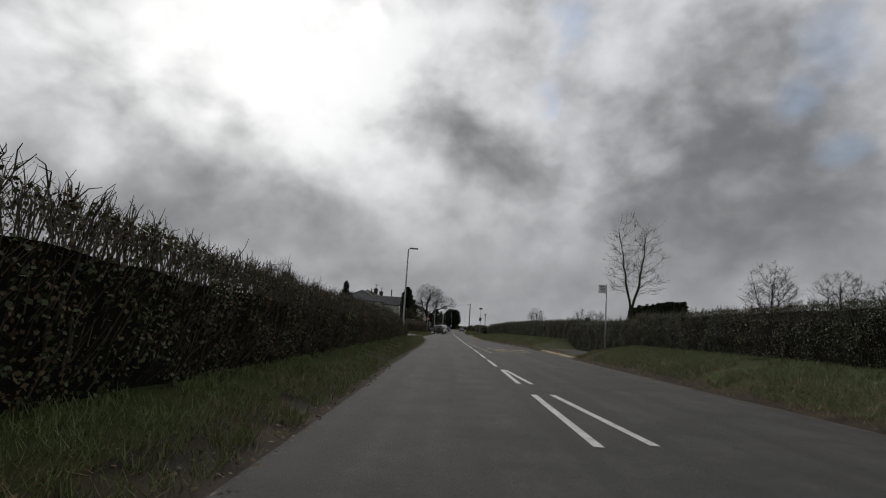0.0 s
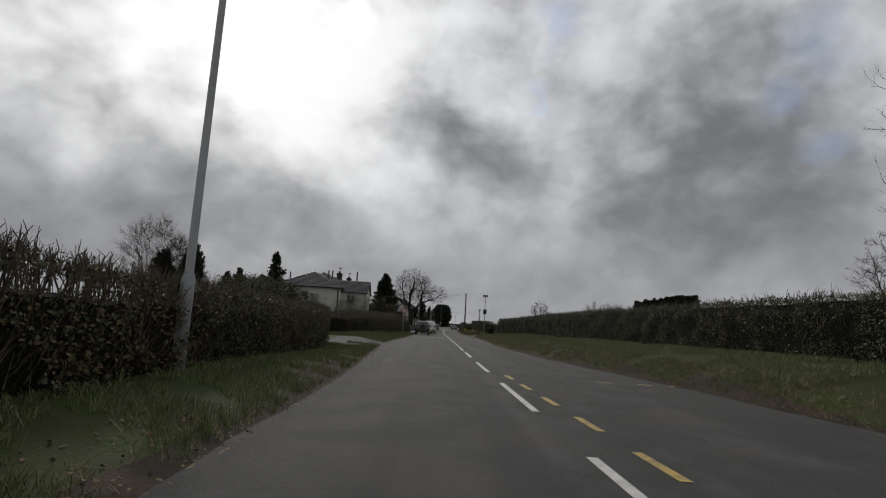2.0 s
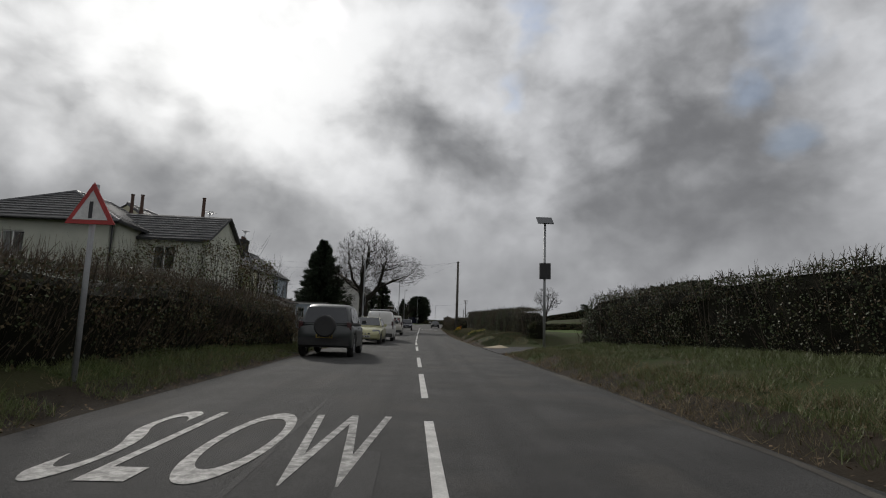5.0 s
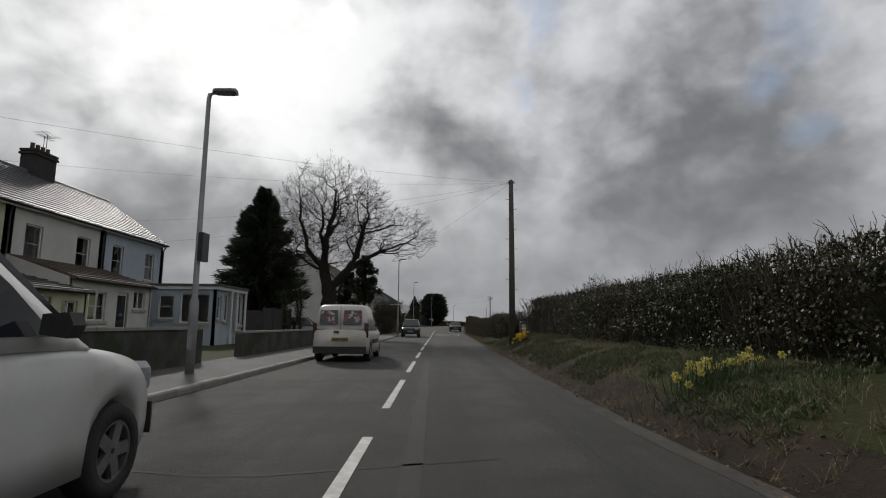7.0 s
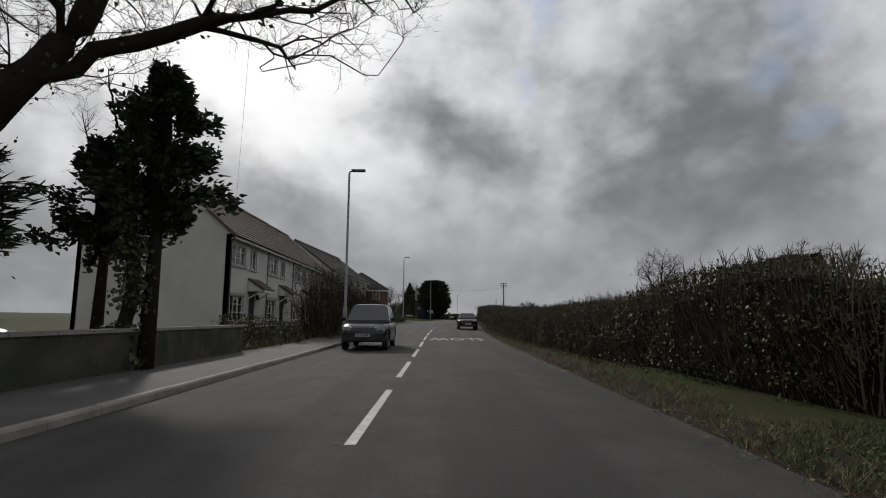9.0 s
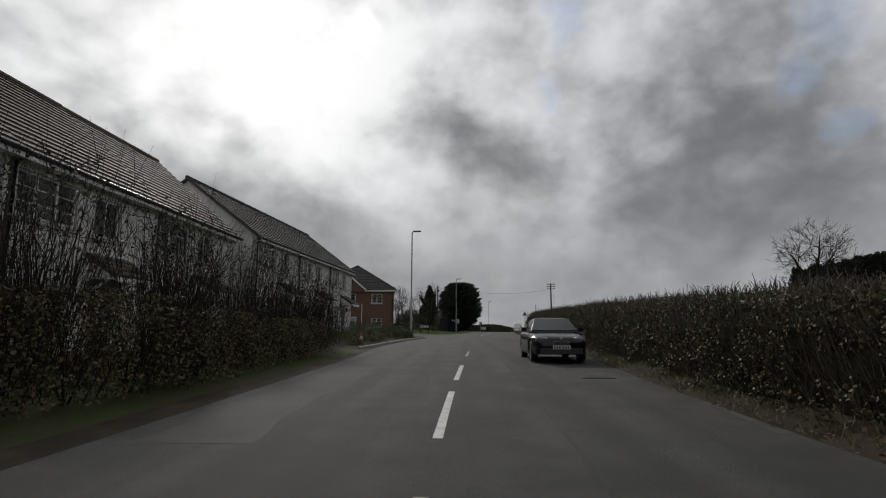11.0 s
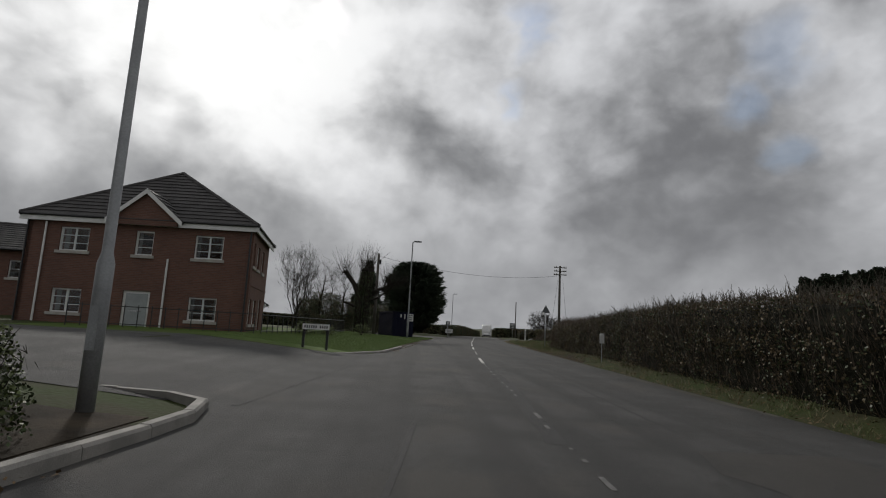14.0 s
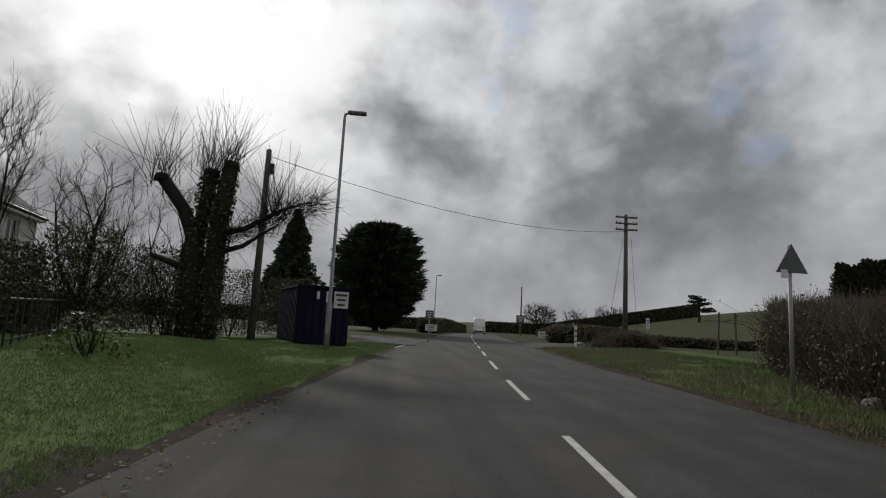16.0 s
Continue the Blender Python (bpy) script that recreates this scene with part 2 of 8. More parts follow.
IVY_BROWN = mat("brown_hedge_leaves", (0.092, 0.064, 0.035), 0.65, (0.050, 0.046, 0.020), 0.5, 25, island=0.5, spec=0.2)
TWIG = mat("hedge_twigs", (0.085, 0.062, 0.042), 0.9, (0.055, 0.043, 0.030), 3.0, 50, island=0.5)
STEM = mat("hedge_stems", (0.068, 0.058, 0.042), 0.8, (0.040, 0.035, 0.026), 1.3, 30, island=0.55, spec=0.3)
BARK = mat("bark", (0.030, 0.026, 0.021), 0.95, (0.028, 0.025, 0.020), 3.0, 40, 0.8, spec=0.1)
CONIFER = mat("conifer_needles", (0.016, 0.028, 0.012), 0.75, (0.022, 0.030, 0.012), 1.0, 20, island=0.45)

# ---- plan of the road ----
CX_Y = [-60, 0, 24, 42, 54, 67, 80, 92, 124, 154, 166, 192, 200, 216, 231, 245, 258, 268, 300, 340, 420]
CX_X = [2.6, 2.30, 2.20, 2.02, 1.83, 1.69, 1.58, 1.44, 1.07, 1.08, 1.16, 1.27, 1.44, 2.00, 2.65, 3.44, 4.55, 5.50, 9.3, 15.2, 28.5]
LX_Y = [-60, 15, 25, 43, 54, 64, 77, 90, 104, 120, 135, 150, 160, 180, 208, 214, 225, 233, 246, 253, 261, 268, 275, 300, 340, 420]
LX_X = [-0.9, -1.0, -1.2, -1.3, -1.6, -2.2, -2.85, -2.6, -2.7, -2.5, -2.35, -2.3, -2.05, -2.2, -2.3, -2.8, -2.3, -1.5, -0.3, 0.3, 1.0, 1.84, 2.7, 6.2, 12.0, 25.2]
RX_Y = [-60, 15, 26, 46, 53, 59, 66, 78, 100, 122, 135, 150, 160, 168, 195, 214, 226, 240, 256, 262, 275, 300, 340, 420]
RX_X = [7.8, 7.4, 7.1, 6.95, 6.7, 6.0, 5.05, 4.5, 4.9, 4.4, 4.2, 4.4, 4.7, 5.0, 5.35, 6.5, 6.9, 7.5, 8.4, 8.8, 9.6, 12.6, 18.4, 31.8]
GZ_Y = [180, 190, 200, 212, 225, 240, 253, 265, 280, 300, 330, 420]
GZ_Z = [0.03, 0.13, 0.26, 0.42, 0.57, 0.68, 0.76, 0.82, 0.88, 0.92, 0.80, -0.6]


def soft_interp(y, ys, xs):
    y = np.asarray(y, float)
    return sum(np.interp(y + k, ys, xs) for k in (-4, -2, 0, 2, 4)) / 5


def cx(y):
    return soft_interp(y, CX_Y, CX_X)


def lx(y):
    return soft_interp(y, LX_Y, LX_X)


def rx(y):
    return soft_interp(y, RX_Y, RX_X)


def gz(y):
    return soft_interp(y, GZ_Y, GZ_Z)


def ss(v, a, b):
    t = np.clip((np.asarray(v, float) - a) / (b - a), 0, 1)
    return t * t * (3 - 2 * t)


def height(x, y):
    """Height of the ground beside and under the road."""
    x, y = np.asarray(x, float), np.asarray(y, float)
    base = gz(y)
    dr, dl = x - rx(y), lx(y) - x
    inside = np.minimum(ss(-dr, 0.0, 0.35), ss(-dl, 0.0, 0.35))
    # right verge and bank
    up = np.interp(y, [-60, 95, 111, 113.5, 119.4, 122, 155, 158, 163, 166, 252, 262, 300], [0.9, 0.85, 0.6, 0.10, 0.10, 0.75, 0.75, 0.15, 0.15, 0.35, 0.35, 0.35, 0.2])
    run = np.interp(y, [-60, 60, 80, 112, 120, 155, 166, 250, 262, 300], [2.9, 3.0, 4.6, 3.0, 2.3, 2.3, 1.2, 1.2, 6, 6])
    layby = ss(y, 35, 37) * (1 - ss(y, 50, 52))
    up = up * (1 - 0.75 * layby)
    right = up * ss(dr, 0.0, 1.0) * 0.35 + up * 0.65 * np.clip(dr / run, 0, 1)
    hill = np.interp(y, [-60, 100, 160, 220, 260, 300, 360, 450, 700], [0.012, 0.014, 0.022, 0.075, 0.085, 0.09, 0.17, 0.17, 0.08])
    foot = np.interp(y, [260, 330], [8, 30])
    right = right + hill * np.clip(dr - foot, 0, 150) - 0.5 * hill * np.clip(dr - 120, 0, 400)
    left_up = np.interp(y, [-60, 52, 60, 66, 80, 105, 118, 122, 300], [0.35, 0.35, 0.12, 0.05, 0.45, 0.45, 0.05, 0.04, 0.06])
    left = left_up * np.clip(dl / 1.6, 0, 1) + 0.085 * np.clip(dl - 1.0, 0, 5) * ss(y, 200, 212) * (1 - ss(y, 264, 280)) + 0.006 * np.clip(dl - 20, 0, 200)
    z = base + np.where(dr > 0, right, 0) + np.where(dl > 0, left, 0)
    z = z - 0.07 * inside
    return z


def hz(x, y):
    return float(height(x, y))


# ---- mesh helpers ----
def link_mesh(name, me, mats, parent=None, label="", smooth=False):
    for m in (mats if isinstance(mats, (list, tuple)) else [mats]):
        me.materials.append(m)
    if smooth:
        me.polygons.foreach_set("use_smooth", [True] * len(me.polygons))
    ob = new(name, me)
    if parent is not None:
        ob.parent = parent
    if label:
        ob["label"] = label
    return ob


class MB:
    """Gathers vertices and faces of one mesh."""

    def __init__(self):
        self.v, self.f, self.mi = [], [], []

    def add(self, vs, fs, mi=0):
        k = len(self.v)
        self.v += [tuple(p) for p in vs]
        self.f += [tuple(i + k for i in f) for f in fs]
        self.mi += [mi] * len(fs)
        return self

    def box(self, c, s, rz=0.0, mi=0, m=None):
        x, y, z = (a / 2 for a in s)
        M = m or Matrix.Rotation(rz, 4, "Z")
        vs = [Vector(c) + (M @ Vector(p)) for p in ((-x, -y, -z), (x, -y, -z), (x, y, -z), (-x, y, -z), (-x, -y, z), (x, -y, z), (x, y, z), (-x, y, z))]
        return self.add(vs, [(0, 3, 2, 1), (4, 5, 6, 7), (0, 1, 5, 4), (1, 2, 6, 5), (2, 3, 7, 6), (3, 0, 4, 7)], mi)

    def tube(self, pts, rad, n=6, caps=True, mi=0):
        pts = [Vector(p) for p in pts]
        rad = rad if isinstance(rad, (list, tuple)) else [rad] * len(pts)
        k, fs, vs = len(pts), [], []
        for i, p in enumerate(pts):
            d = (pts[min(i + 1, k - 1)] - pts[max(i - 1, 0)]).normalized()
            u = d.cross(Vector((0.31, 0.57, 0.76)) if abs(d.z) < 0.9 else Vector((1, 0, 0))).normalized()
            w = d.cross(u)
            for j in range(n):
                a = 2 * math.pi * j / n
                vs.append(p + (u * math.cos(a) + w * math.sin(a)) * rad[i])
        for i in range(k - 1):
            for j in range(n):
                a, b = i * n + j, i * n + (j + 1) % n
                fs.append((a, b, b + n, a + n))
        if caps:
            fs += [tuple(range(n))[::-1], tuple(range((k - 1) * n, k * n))]
        return self.add(vs, fs, mi)

    def loft(self, rings, closed=True, caps=True, mi=0):
        n, vs, fs = len(rings[0]), [p for r in rings for p in r], []
        for i in range(len(rings) - 1):
            for j in range(n if closed else n - 1):
                a, b = i * n + j, i * n + (j + 1) % n
                fs.append((a, b, b + n, a + n))
        if caps:
            fs += [tuple(range(n))[::-1], tuple(range((len(rings) - 1) * n, len(rings) * n))]
        return self.add(vs, fs, mi)

    def make(self, name, mats, parent=None, label="", smooth=False):
        me = bpy.data.meshes.new(name)
        me.from_pydata(self.v, [], self.f)
        if any(self.mi):
            me.polygons.foreach_set("material_index", self.mi)
        me.validate()
        bm = bmesh.new()
        bm.from_mesh(me)
        bmesh.ops.recalc_face_normals(bm, faces=bm.faces)
        bm.to_mesh(me)
        bm.free()
        return link_mesh(name, me, mats, parent, label, smooth)


def empty(name, m=None):
    ob = new(name)
    ob.empty_display_size = 0.2
    if m is not None:
        ob.matrix_basis = m
    return ob


def cards(name, quads, mats, parent=None, label="", idx=None):
    """One mesh of many loose four-cornered pieces, given as an array (n, 4, 3)."""
    quads = np.asarray(quads, np.float32)
    n = len(quads)
    me = bpy.data.meshes.new(name)
    me.vertices.add(n * 4)
    me.vertices.foreach_set("co", quads.reshape(-1))
    me.loops.add(n * 4)
    me.loops.foreach_set("vertex_index", np.arange(n * 4, dtype=np.int32))
    me.polygons.add(n)
    me.polygons.foreach_set("loop_start", np.arange(0, n * 4, 4, dtype=np.int32))
    if idx is not None:
        me.polygons.foreach_set("material_index", np.asarray(idx, np.int32))
    me.update()
    return link_mesh(name, me, mats, parent, label)


RNG = np.random.default_rng(7)


def unit(v):
    return v / np.maximum(np.linalg.norm(v, axis=-1, keepdims=True), 1e-9)


def leaf_quads(pos, size, up=0.3, aspect=0.6, normal=None, rng=RNG):
    """Small folded leaves of random turn at the given places."""
    n = len(pos)
    d = unit(rng.normal(size=(n, 3)) + np.array([0, 0, up]))
    if normal is None:
        normal = rng.normal(size=(n, 3))
    else:
        normal = normal + rng.normal(size=(n, 3)) * 0.7
    w = unit(np.cross(d, normal))
    s = (size * rng.uniform(0.6, 1.4, n))[:, None]
    a, b = d * s, w * s * aspect / 2
    return np.stack([pos - a / 2, pos + b, pos + a / 2, pos - b], 1)


def twig_quads(pos, direction, length, width, rng=RNG):
    d = unit(direction)
    w = unit(np.cross(d, rng.normal(size=d.shape)))
    L = np.asarray(length)[:, None]
    W = np.asarray(width)[:, None] if np.ndim(width) else width
    return np.stack([pos - w * W / 2, pos + w * W / 2, pos + d * L + w * W * 0.15, pos + d * L - w * W * 0.15], 1)


def tag(ob, label, category, group="", kind=""):
    return tagged(ob, label, category, group, kind)


# ---- ground and road ----
def strip(name, ys, left, right, zoff, material, n=8, thick=0.12, zfun=None, label=""):
    """A sheet of tarmac between two edges, with a lip."""
    b, rows = MB(), []
    for y in ys:
        a, c = left(y), right(y)
        row = []
        for i in range(n + 1):
            x = a + (c - a) * i / n
            row.append((float(x), float(y), (float(gz(y)) if zfun is None else zfun(x, y)) + zoff))
        lo = [(float(a), float(y), row[0][2] - thick)], [(float(c), float(y), row[-1][2] - thick)]
        rows.append(lo[0] + row + lo[1])
    b.loft(rows, closed=False, caps=False)
    return b.make(name, material, label=label, smooth=False)


def build_ground():
    xs = np.concatenate([-np.geomspace(16.5, 900, 26)[::-1], np.arange(-16, 26.01, 0.55), np.geomspace(26.8, 900, 26)])
    ys = np.concatenate([-60 - np.geomspace(2, 300, 10)[::-1], np.arange(-60, 330, 1.5), 330 + np.geomspace(1.5, 1800, 32)])
    X, Y = np.meshgrid(xs, ys)
    Z = height(X, Y)
    lump = np.vectorize(lambda a, b: noise.noise(Vector((a * 0.8, b * 0.8, 0.0))))(X, Y)
    dist = np.maximum(X - rx(Y), lx(Y) - X)
    near = (dist > 0.3) & (np.abs(X) < 40) & (Y < 330)
    paved = (X < lx(Y)) & (X > -12) & (Y > 112) & (Y < 262)
    paved |= (X > rx(Y)) & (((Y > 112.5) & (Y < 120.5)) | ((Y > 35.5) & (Y < 52.5))) & (X < 11)
    paved |= (X < lx(Y)) & (X > -9) & (Y > 66) & (Y < 75)
    Z = Z + np.where(near & ~paved, lump * 0.06, 0)
    v = np.stack([X, Y, Z], -1).reshape(-1, 3)
    h, w = X.shape
    i = np.arange(h * w).reshape(h, w)
    f = np.stack([i[:-1, :-1], i[:-1, 1:], i[1:, 1:], i[1:, :-1]], -1).reshape(-1, 4)
    me = bpy.data.meshes.new("ground")
    me.from_pydata(v.tolist(), [], f.tolist())
    cxm = (X[:-1, :-1] + X[1:, 1:]) / 2
    cym = (Y[:-1, :-1] + Y[1:, 1:]) / 2
    dd = np.maximum(cxm - rx(cym), lx(cym) - cxm)
    idx = np.where((dd > 9) & ((cxm > 0) | (cym > 300)), 1, 0)
    idx = np.where((idx == 1) & (cym < 215), 3, idx)
    idx = np.where((cxm > 8) & (dd > 3.2) & (cym > 156) & (cym < 215), 3, idx)
    idx = np.where((cxm < lx(cym)) & (cxm > -14) & (cym > 245) & (cym < 280) & (dd > 0.2), 3, idx)
    idx = np.where((cxm > rx(cym)) & (dd < 9) & (cym > 258) & (cym < 284), 3, idx)
    idx = np.where((dd < 0.45) & ~((cym > 231) & (cym < 247)), 2, idx)
    me.polygons.foreach_set("material_index", idx.reshape(-1).astype(np.int32))
    ob = link_mesh("ground", me, [GROUND, FIELD, SOIL, MEADOW], smooth=True)
    tag(ob, "rough grass verges, muddy edges and green pasture", "ground", kind="structure")


build_ground()
wig = lambda y, k: 0.07 * noise.noise(Vector((k, y * 0.7, 0))) + 0.05 * noise.noise(Vector((k, y * 2.3, 5)))
road = strip("road", np.arange(-60, 420, 1.0), lambda y: lx(y) - 0.05 + wig(y, 1.0), lambda y: rx(y) + 0.05 + wig(y, 9.0), 0.0, ASPHALT, 10)
tag(road, "worn grey asphalt country road with patched edges", "road", kind="structure")


def patch(name, pts, material, z=0.004, zf=None, label="", parent=None):
    """A flat painted or laid shape on the road, cut fine enough to follow it."""
    b = MB()
    b.add([(x, y, (float(gz(y)) if zf is None else zf(x, y)) + z) for x, y in pts], [tuple(range(len(pts)))])
    return b.make(name, material, parent, label)


def prisms(a, c, ra, rc, rng):
    """Three-sided rods from the points a to the points c, as loose quads."""
    d = unit(c - a)
    p = unit(np.cross(d, rng.normal(size=d.shape)))
    q = np.cross(d, p)
    ring = [p * math.cos(k) + q * math.sin(k) for k in (0.0, 2.0944, 4.1888)]
    return np.concatenate([np.stack([a + ring[k] * ra, a + ring[k - 2] * ra, c + ring[k - 2] * rc, c + ring[k] * rc], 1) for k in range(3)])


def cut_stems(root, rng, n, total, at, side, hgt, width, drop, faces, crook, r, seed):
    """Upright hedge stems with short forked stubs where the cutter has been."""
    u = rng.uniform(0.1, total - 0.1, n)
    tuft = np.array([noise.noise(Vector((a * 1.6, 4.0, seed))) for a in u])
    lo, hi = (-0.40 if faces[0] else -0.15), (0.40 if faces[1] else 0.15)
    off = rng.uniform(lo, hi, n) * width
    xy = at(u) + side(u) * off[:, None]
    h = hgt(u) * (0.94 + 0.07 * tuft + rng.normal(0, 0.030, n))
    p = np.concatenate([xy, (height(xy[:, 0], xy[:, 1]) - drop - 0.05 + h * 0.15)[:, None]], 1)
    rad = (r * rng.uniform(0.55, 1.5, n))[:, None]
    d = unit(np.concatenate([rng.normal(0, 0.10, (n, 2)), np.ones((n, 1))], 1))
    q = []
    for k, part_ in enumerate((0.35, 0.25, 0.25)):
        d = unit(d + rng.normal(0, crook * (1 + 0.8 * k), (n, 3)) * np.array([1, 1, 0.4]))
        e = p + d * (h * part_ / np.maximum(d[:, 2], 0.5))[:, None]
        q.append(prisms(p, e, rad * (1 - 0.14 * k), rad * (0.86 - 0.14 * k), rng))
        for j in range(1 if k < 2 else 3):
            f = unit(d + rng.normal(0, 0.28 + 2.0 * crook, (n, 3)) + np.array([0, 0, 0.35]))
            ln = rng.uniform(0.05, 0.19, n)[:, None]
            q.append(prisms(e, e + f * ln, rad * 0.62, rad * 0.40, rng))
            if k == 2:
                g = unit(f + rng.normal(0, 0.45, (n, 3)))
                q.append(prisms(e + f * ln, e + f * ln + g * ln * 0.7, rad * 0.40, rad * 0.25, rng))
        p = e
    cards("stem_mass", np.concatenate(q), STEM, root)["kind"] = "stuff"


def hedge(name, path, width, top, base_drop, density, leaf, mats, label, size=0.05, twigs=14, core_top=0.92, fluff=0.10, seed=1, shoots=0.25, faces=(True, True), stems=0, crook=0.05, stem_r=0.011, bare=0.0):
    """A clipped hedge along a line: a near-black lumpy core painted as the shaded inside, with many leaves and twigs on
    its faces, and stems that stand up through its top.
    top: height above the ground there; stems: how many to a metre; bare: how much the leaves thin out above the core."""
    rng = np.random.default_rng(seed)
    p = np.array(path, float)
    seg = np.linalg.norm(np.diff(p[:, :2], axis=0), axis=1)
    s = np.concatenate([[0], np.cumsum(seg)])
    total = s[-1]

    def at(u):
        return np.stack([np.interp(u, s, p[:, 0]), np.interp(u, s, p[:, 1])], -1)

    def tip(u):
        return np.sqrt(np.clip(np.minimum(u, total - u) / 1.3, 0.04, 1))

    def hgt(u):
        return np.interp(u, s, p[:, 2]) * (0.55 + 0.45 * tip(u))

    def side(u):
        d = unit(at(u + 0.2) - at(u - 0.2))
        return np.stack([d[:, 1], -d[:, 0]], -1)

    us = np.arange(0, total, 0.35)
    rings, c, n = [], at(us), side(us)
    for i, u in enumerate(us):
        h = hgt(u)
        k = lambda q: 0.16 * noise.noise(Vector((u * 0.9, q * 3.1, seed)))
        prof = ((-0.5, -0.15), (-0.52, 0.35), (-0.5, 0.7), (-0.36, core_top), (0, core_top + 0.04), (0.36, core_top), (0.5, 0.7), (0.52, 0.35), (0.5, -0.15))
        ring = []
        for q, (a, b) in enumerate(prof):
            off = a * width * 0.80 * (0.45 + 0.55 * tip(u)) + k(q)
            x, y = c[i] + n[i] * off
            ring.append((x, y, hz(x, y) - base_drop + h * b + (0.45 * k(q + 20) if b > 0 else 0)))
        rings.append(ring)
    # solid core coloured as shade, seen through gaps in the leaves
    root = MB().loft(rings, closed=False).make(name, SHADE_CORE)
    tag(root, label, "hedge", kind="stuff")
    N = int(total * density * 2.0)
    u = rng.uniform(0, total, N)
    ne = min(N // 3, int(density * 1.6))
    u[:ne] = rng.uniform(-0.08, 0.12, ne)
    u[ne:2 * ne] = total + rng.uniform(-0.12, 0.08, ne)
    h, c, n = hgt(u), at(u), side(u)
    which = rng.uniform(size=N)
    sidesign = np.where(rng.uniform(size=N) < 0.5, -1.0, 1.0)
    if not faces[0]:
        sidesign[:] = 1.0
    if not faces[1]:
        sidesign[:] = -1.0
    ontop = which > 0.72
    v = rng.uniform(0.0, 0.96, N) ** 0.85
    lump = np.array([noise.noise(Vector((a * 0.8, b * 2.2, seed + 3.0))) for a, b in zip(u, v)])
    ontop[:2 * ne] = False
    inner = np.ones(N)
    inner[:2 * ne] = rng.uniform(0, 1, 2 * ne)
    off = inner * np.where(ontop, rng.uniform(-0.5, 0.5, N), sidesign * (0.5 - 0.18 * np.clip((v - 0.65) / 0.35, 0, 1))) * width
    off = off * (0.45 + 0.55 * tip(u))
    off = off + np.where(ontop, 0, sidesign * (lump * 0.22 + rng.normal(0, fluff, N) * 0.5))
    xy = c + n * off[:, None]
    z = height(xy[:, 0], xy[:, 1]) - base_drop + np.where(ontop, h * (0.93 + 0.06 * lump) + rng.normal(0, fluff * 0.5, N), h * v)
    pos = np.concatenate([xy, z[:, None]], 1)
    nr = np.concatenate([n * (sidesign * ~ontop)[:, None], ontop[:, None] * 1.0], 1)
    rel = np.where(ontop, 1.0, v)
    clump = np.array([noise.noise(Vector((a * 1.1, b * 3.0, seed + 5.0))) + 0.6 * noise.noise(Vector((a * 2.6, b * 5.5, seed + 8.0))) for a, b in zip(u, rel)])
    thin = np.where(rel < core_top - 0.05, 0.30, bare)
    stay = rng.uniform(size=N) > thin - 1.5 * clump
    u, pos, nr = u[stay], pos[stay], nr[stay]
    N = len(u)
    quads = leaf_quads(pos, size, 0.2, 0.75, nr, rng)
    pick = (rng.uniform(size=N) < leaf + 0.8 * np.array([noise.noise(Vector((a * 0.25, 0, seed + 9.0))) for a in u])).astype(int)
    cards("foliage", quads, [mats[1], mats[0]], root, idx=pick)["kind"] = "stuff"
    M = int(total * twigs * 1.6)
    u = rng.uniform(0, total, M)
    h, c, n = hgt(u), at(u), side(u)
    tops = rng.uniform(size=M) < 0.55
    sg = np.where(rng.uniform(size=M) < 0.5, -1.0, 1.0)
    if not faces[0]:
        sg[:] = 1.0
    if not faces[1]:
        sg[:] = -1.0
    off = np.where(tops, rng.uniform(-0.45, 0.45, M), sg * 0.44) * width
    xy = c + n * off[:, None]
    v = np.where(tops, 0.9, rng.uniform(0.05, 0.78, M))
    z = height(xy[:, 0], xy[:, 1]) - base_drop + h * v
    dirn = np.concatenate([n * np.where(tops, rng.normal(0, 0.25, M), sg * rng.uniform(0.1, 0.7, M))[:, None], np.ones((M, 1))], 1) + rng.normal(0, 0.22, (M, 3))
    ln = np.where(tops, shoots * rng.uniform(0.3, 1.5, M), rng.uniform(0.12, 0.38, M))
    cards("twig_mass", twig_quads(np.concatenate([xy, z[:, None]], 1), dirn, ln, 0.009 + rng.uniform(0, 0.008, M), rng), TWIG, root)["kind"] = "stuff"
    if stems:
        cut_stems(root, rng, int(total * stems), total, at, side, hgt, width, base_drop, faces, crook, stem_r, seed)
    return root


GREEN, BROWN = (IVY, IVY_BROWN), (IVY_BROWN, IVY)
hedge("hedge", [(-3.3, -14, 1.98), (-3.3, 8, 1.93), (-3.35, 14, 1.76), (-3.4, 20, 1.66), (-3.6, 30, 1.74), (-3.65, 38, 1.72), (-3.7, 41, 1.6), (-3.75, 44, 1.4), (-3.8, 47, 1.3), (-4.0, 52, 1.3), (-4.6, 62, 1.5), (-5.6, 67, 1.8), (-7.4, 69.4, 1.9)], 1.5, 0, 0.05, 620, 0.5, GREEN, "tall clipped green and brown roadside hedge", seed=3, twigs=150, shoots=0.22, core_top=0.70, faces=(False, True), stems=52, bare=0.16)
hedge("hedge", [(-9.0, 77.0, 1.3), (-6.6, 77.2, 1.25), (-5.4, 82, 1.3), (-5.0, 90, 1.38), (-4.9, 98, 1.5), (-4.8, 106, 1.58), (-4.4, 114, 1.45)], 1.8, 0, 0.0, 480, 0.6, BROWN, "brambly brown hedge on a grass bank", seed=4, twigs=160, shoots=0.35, core_top=0.8, faces=(False, True), stems=30, crook=0.09, bare=0.3)
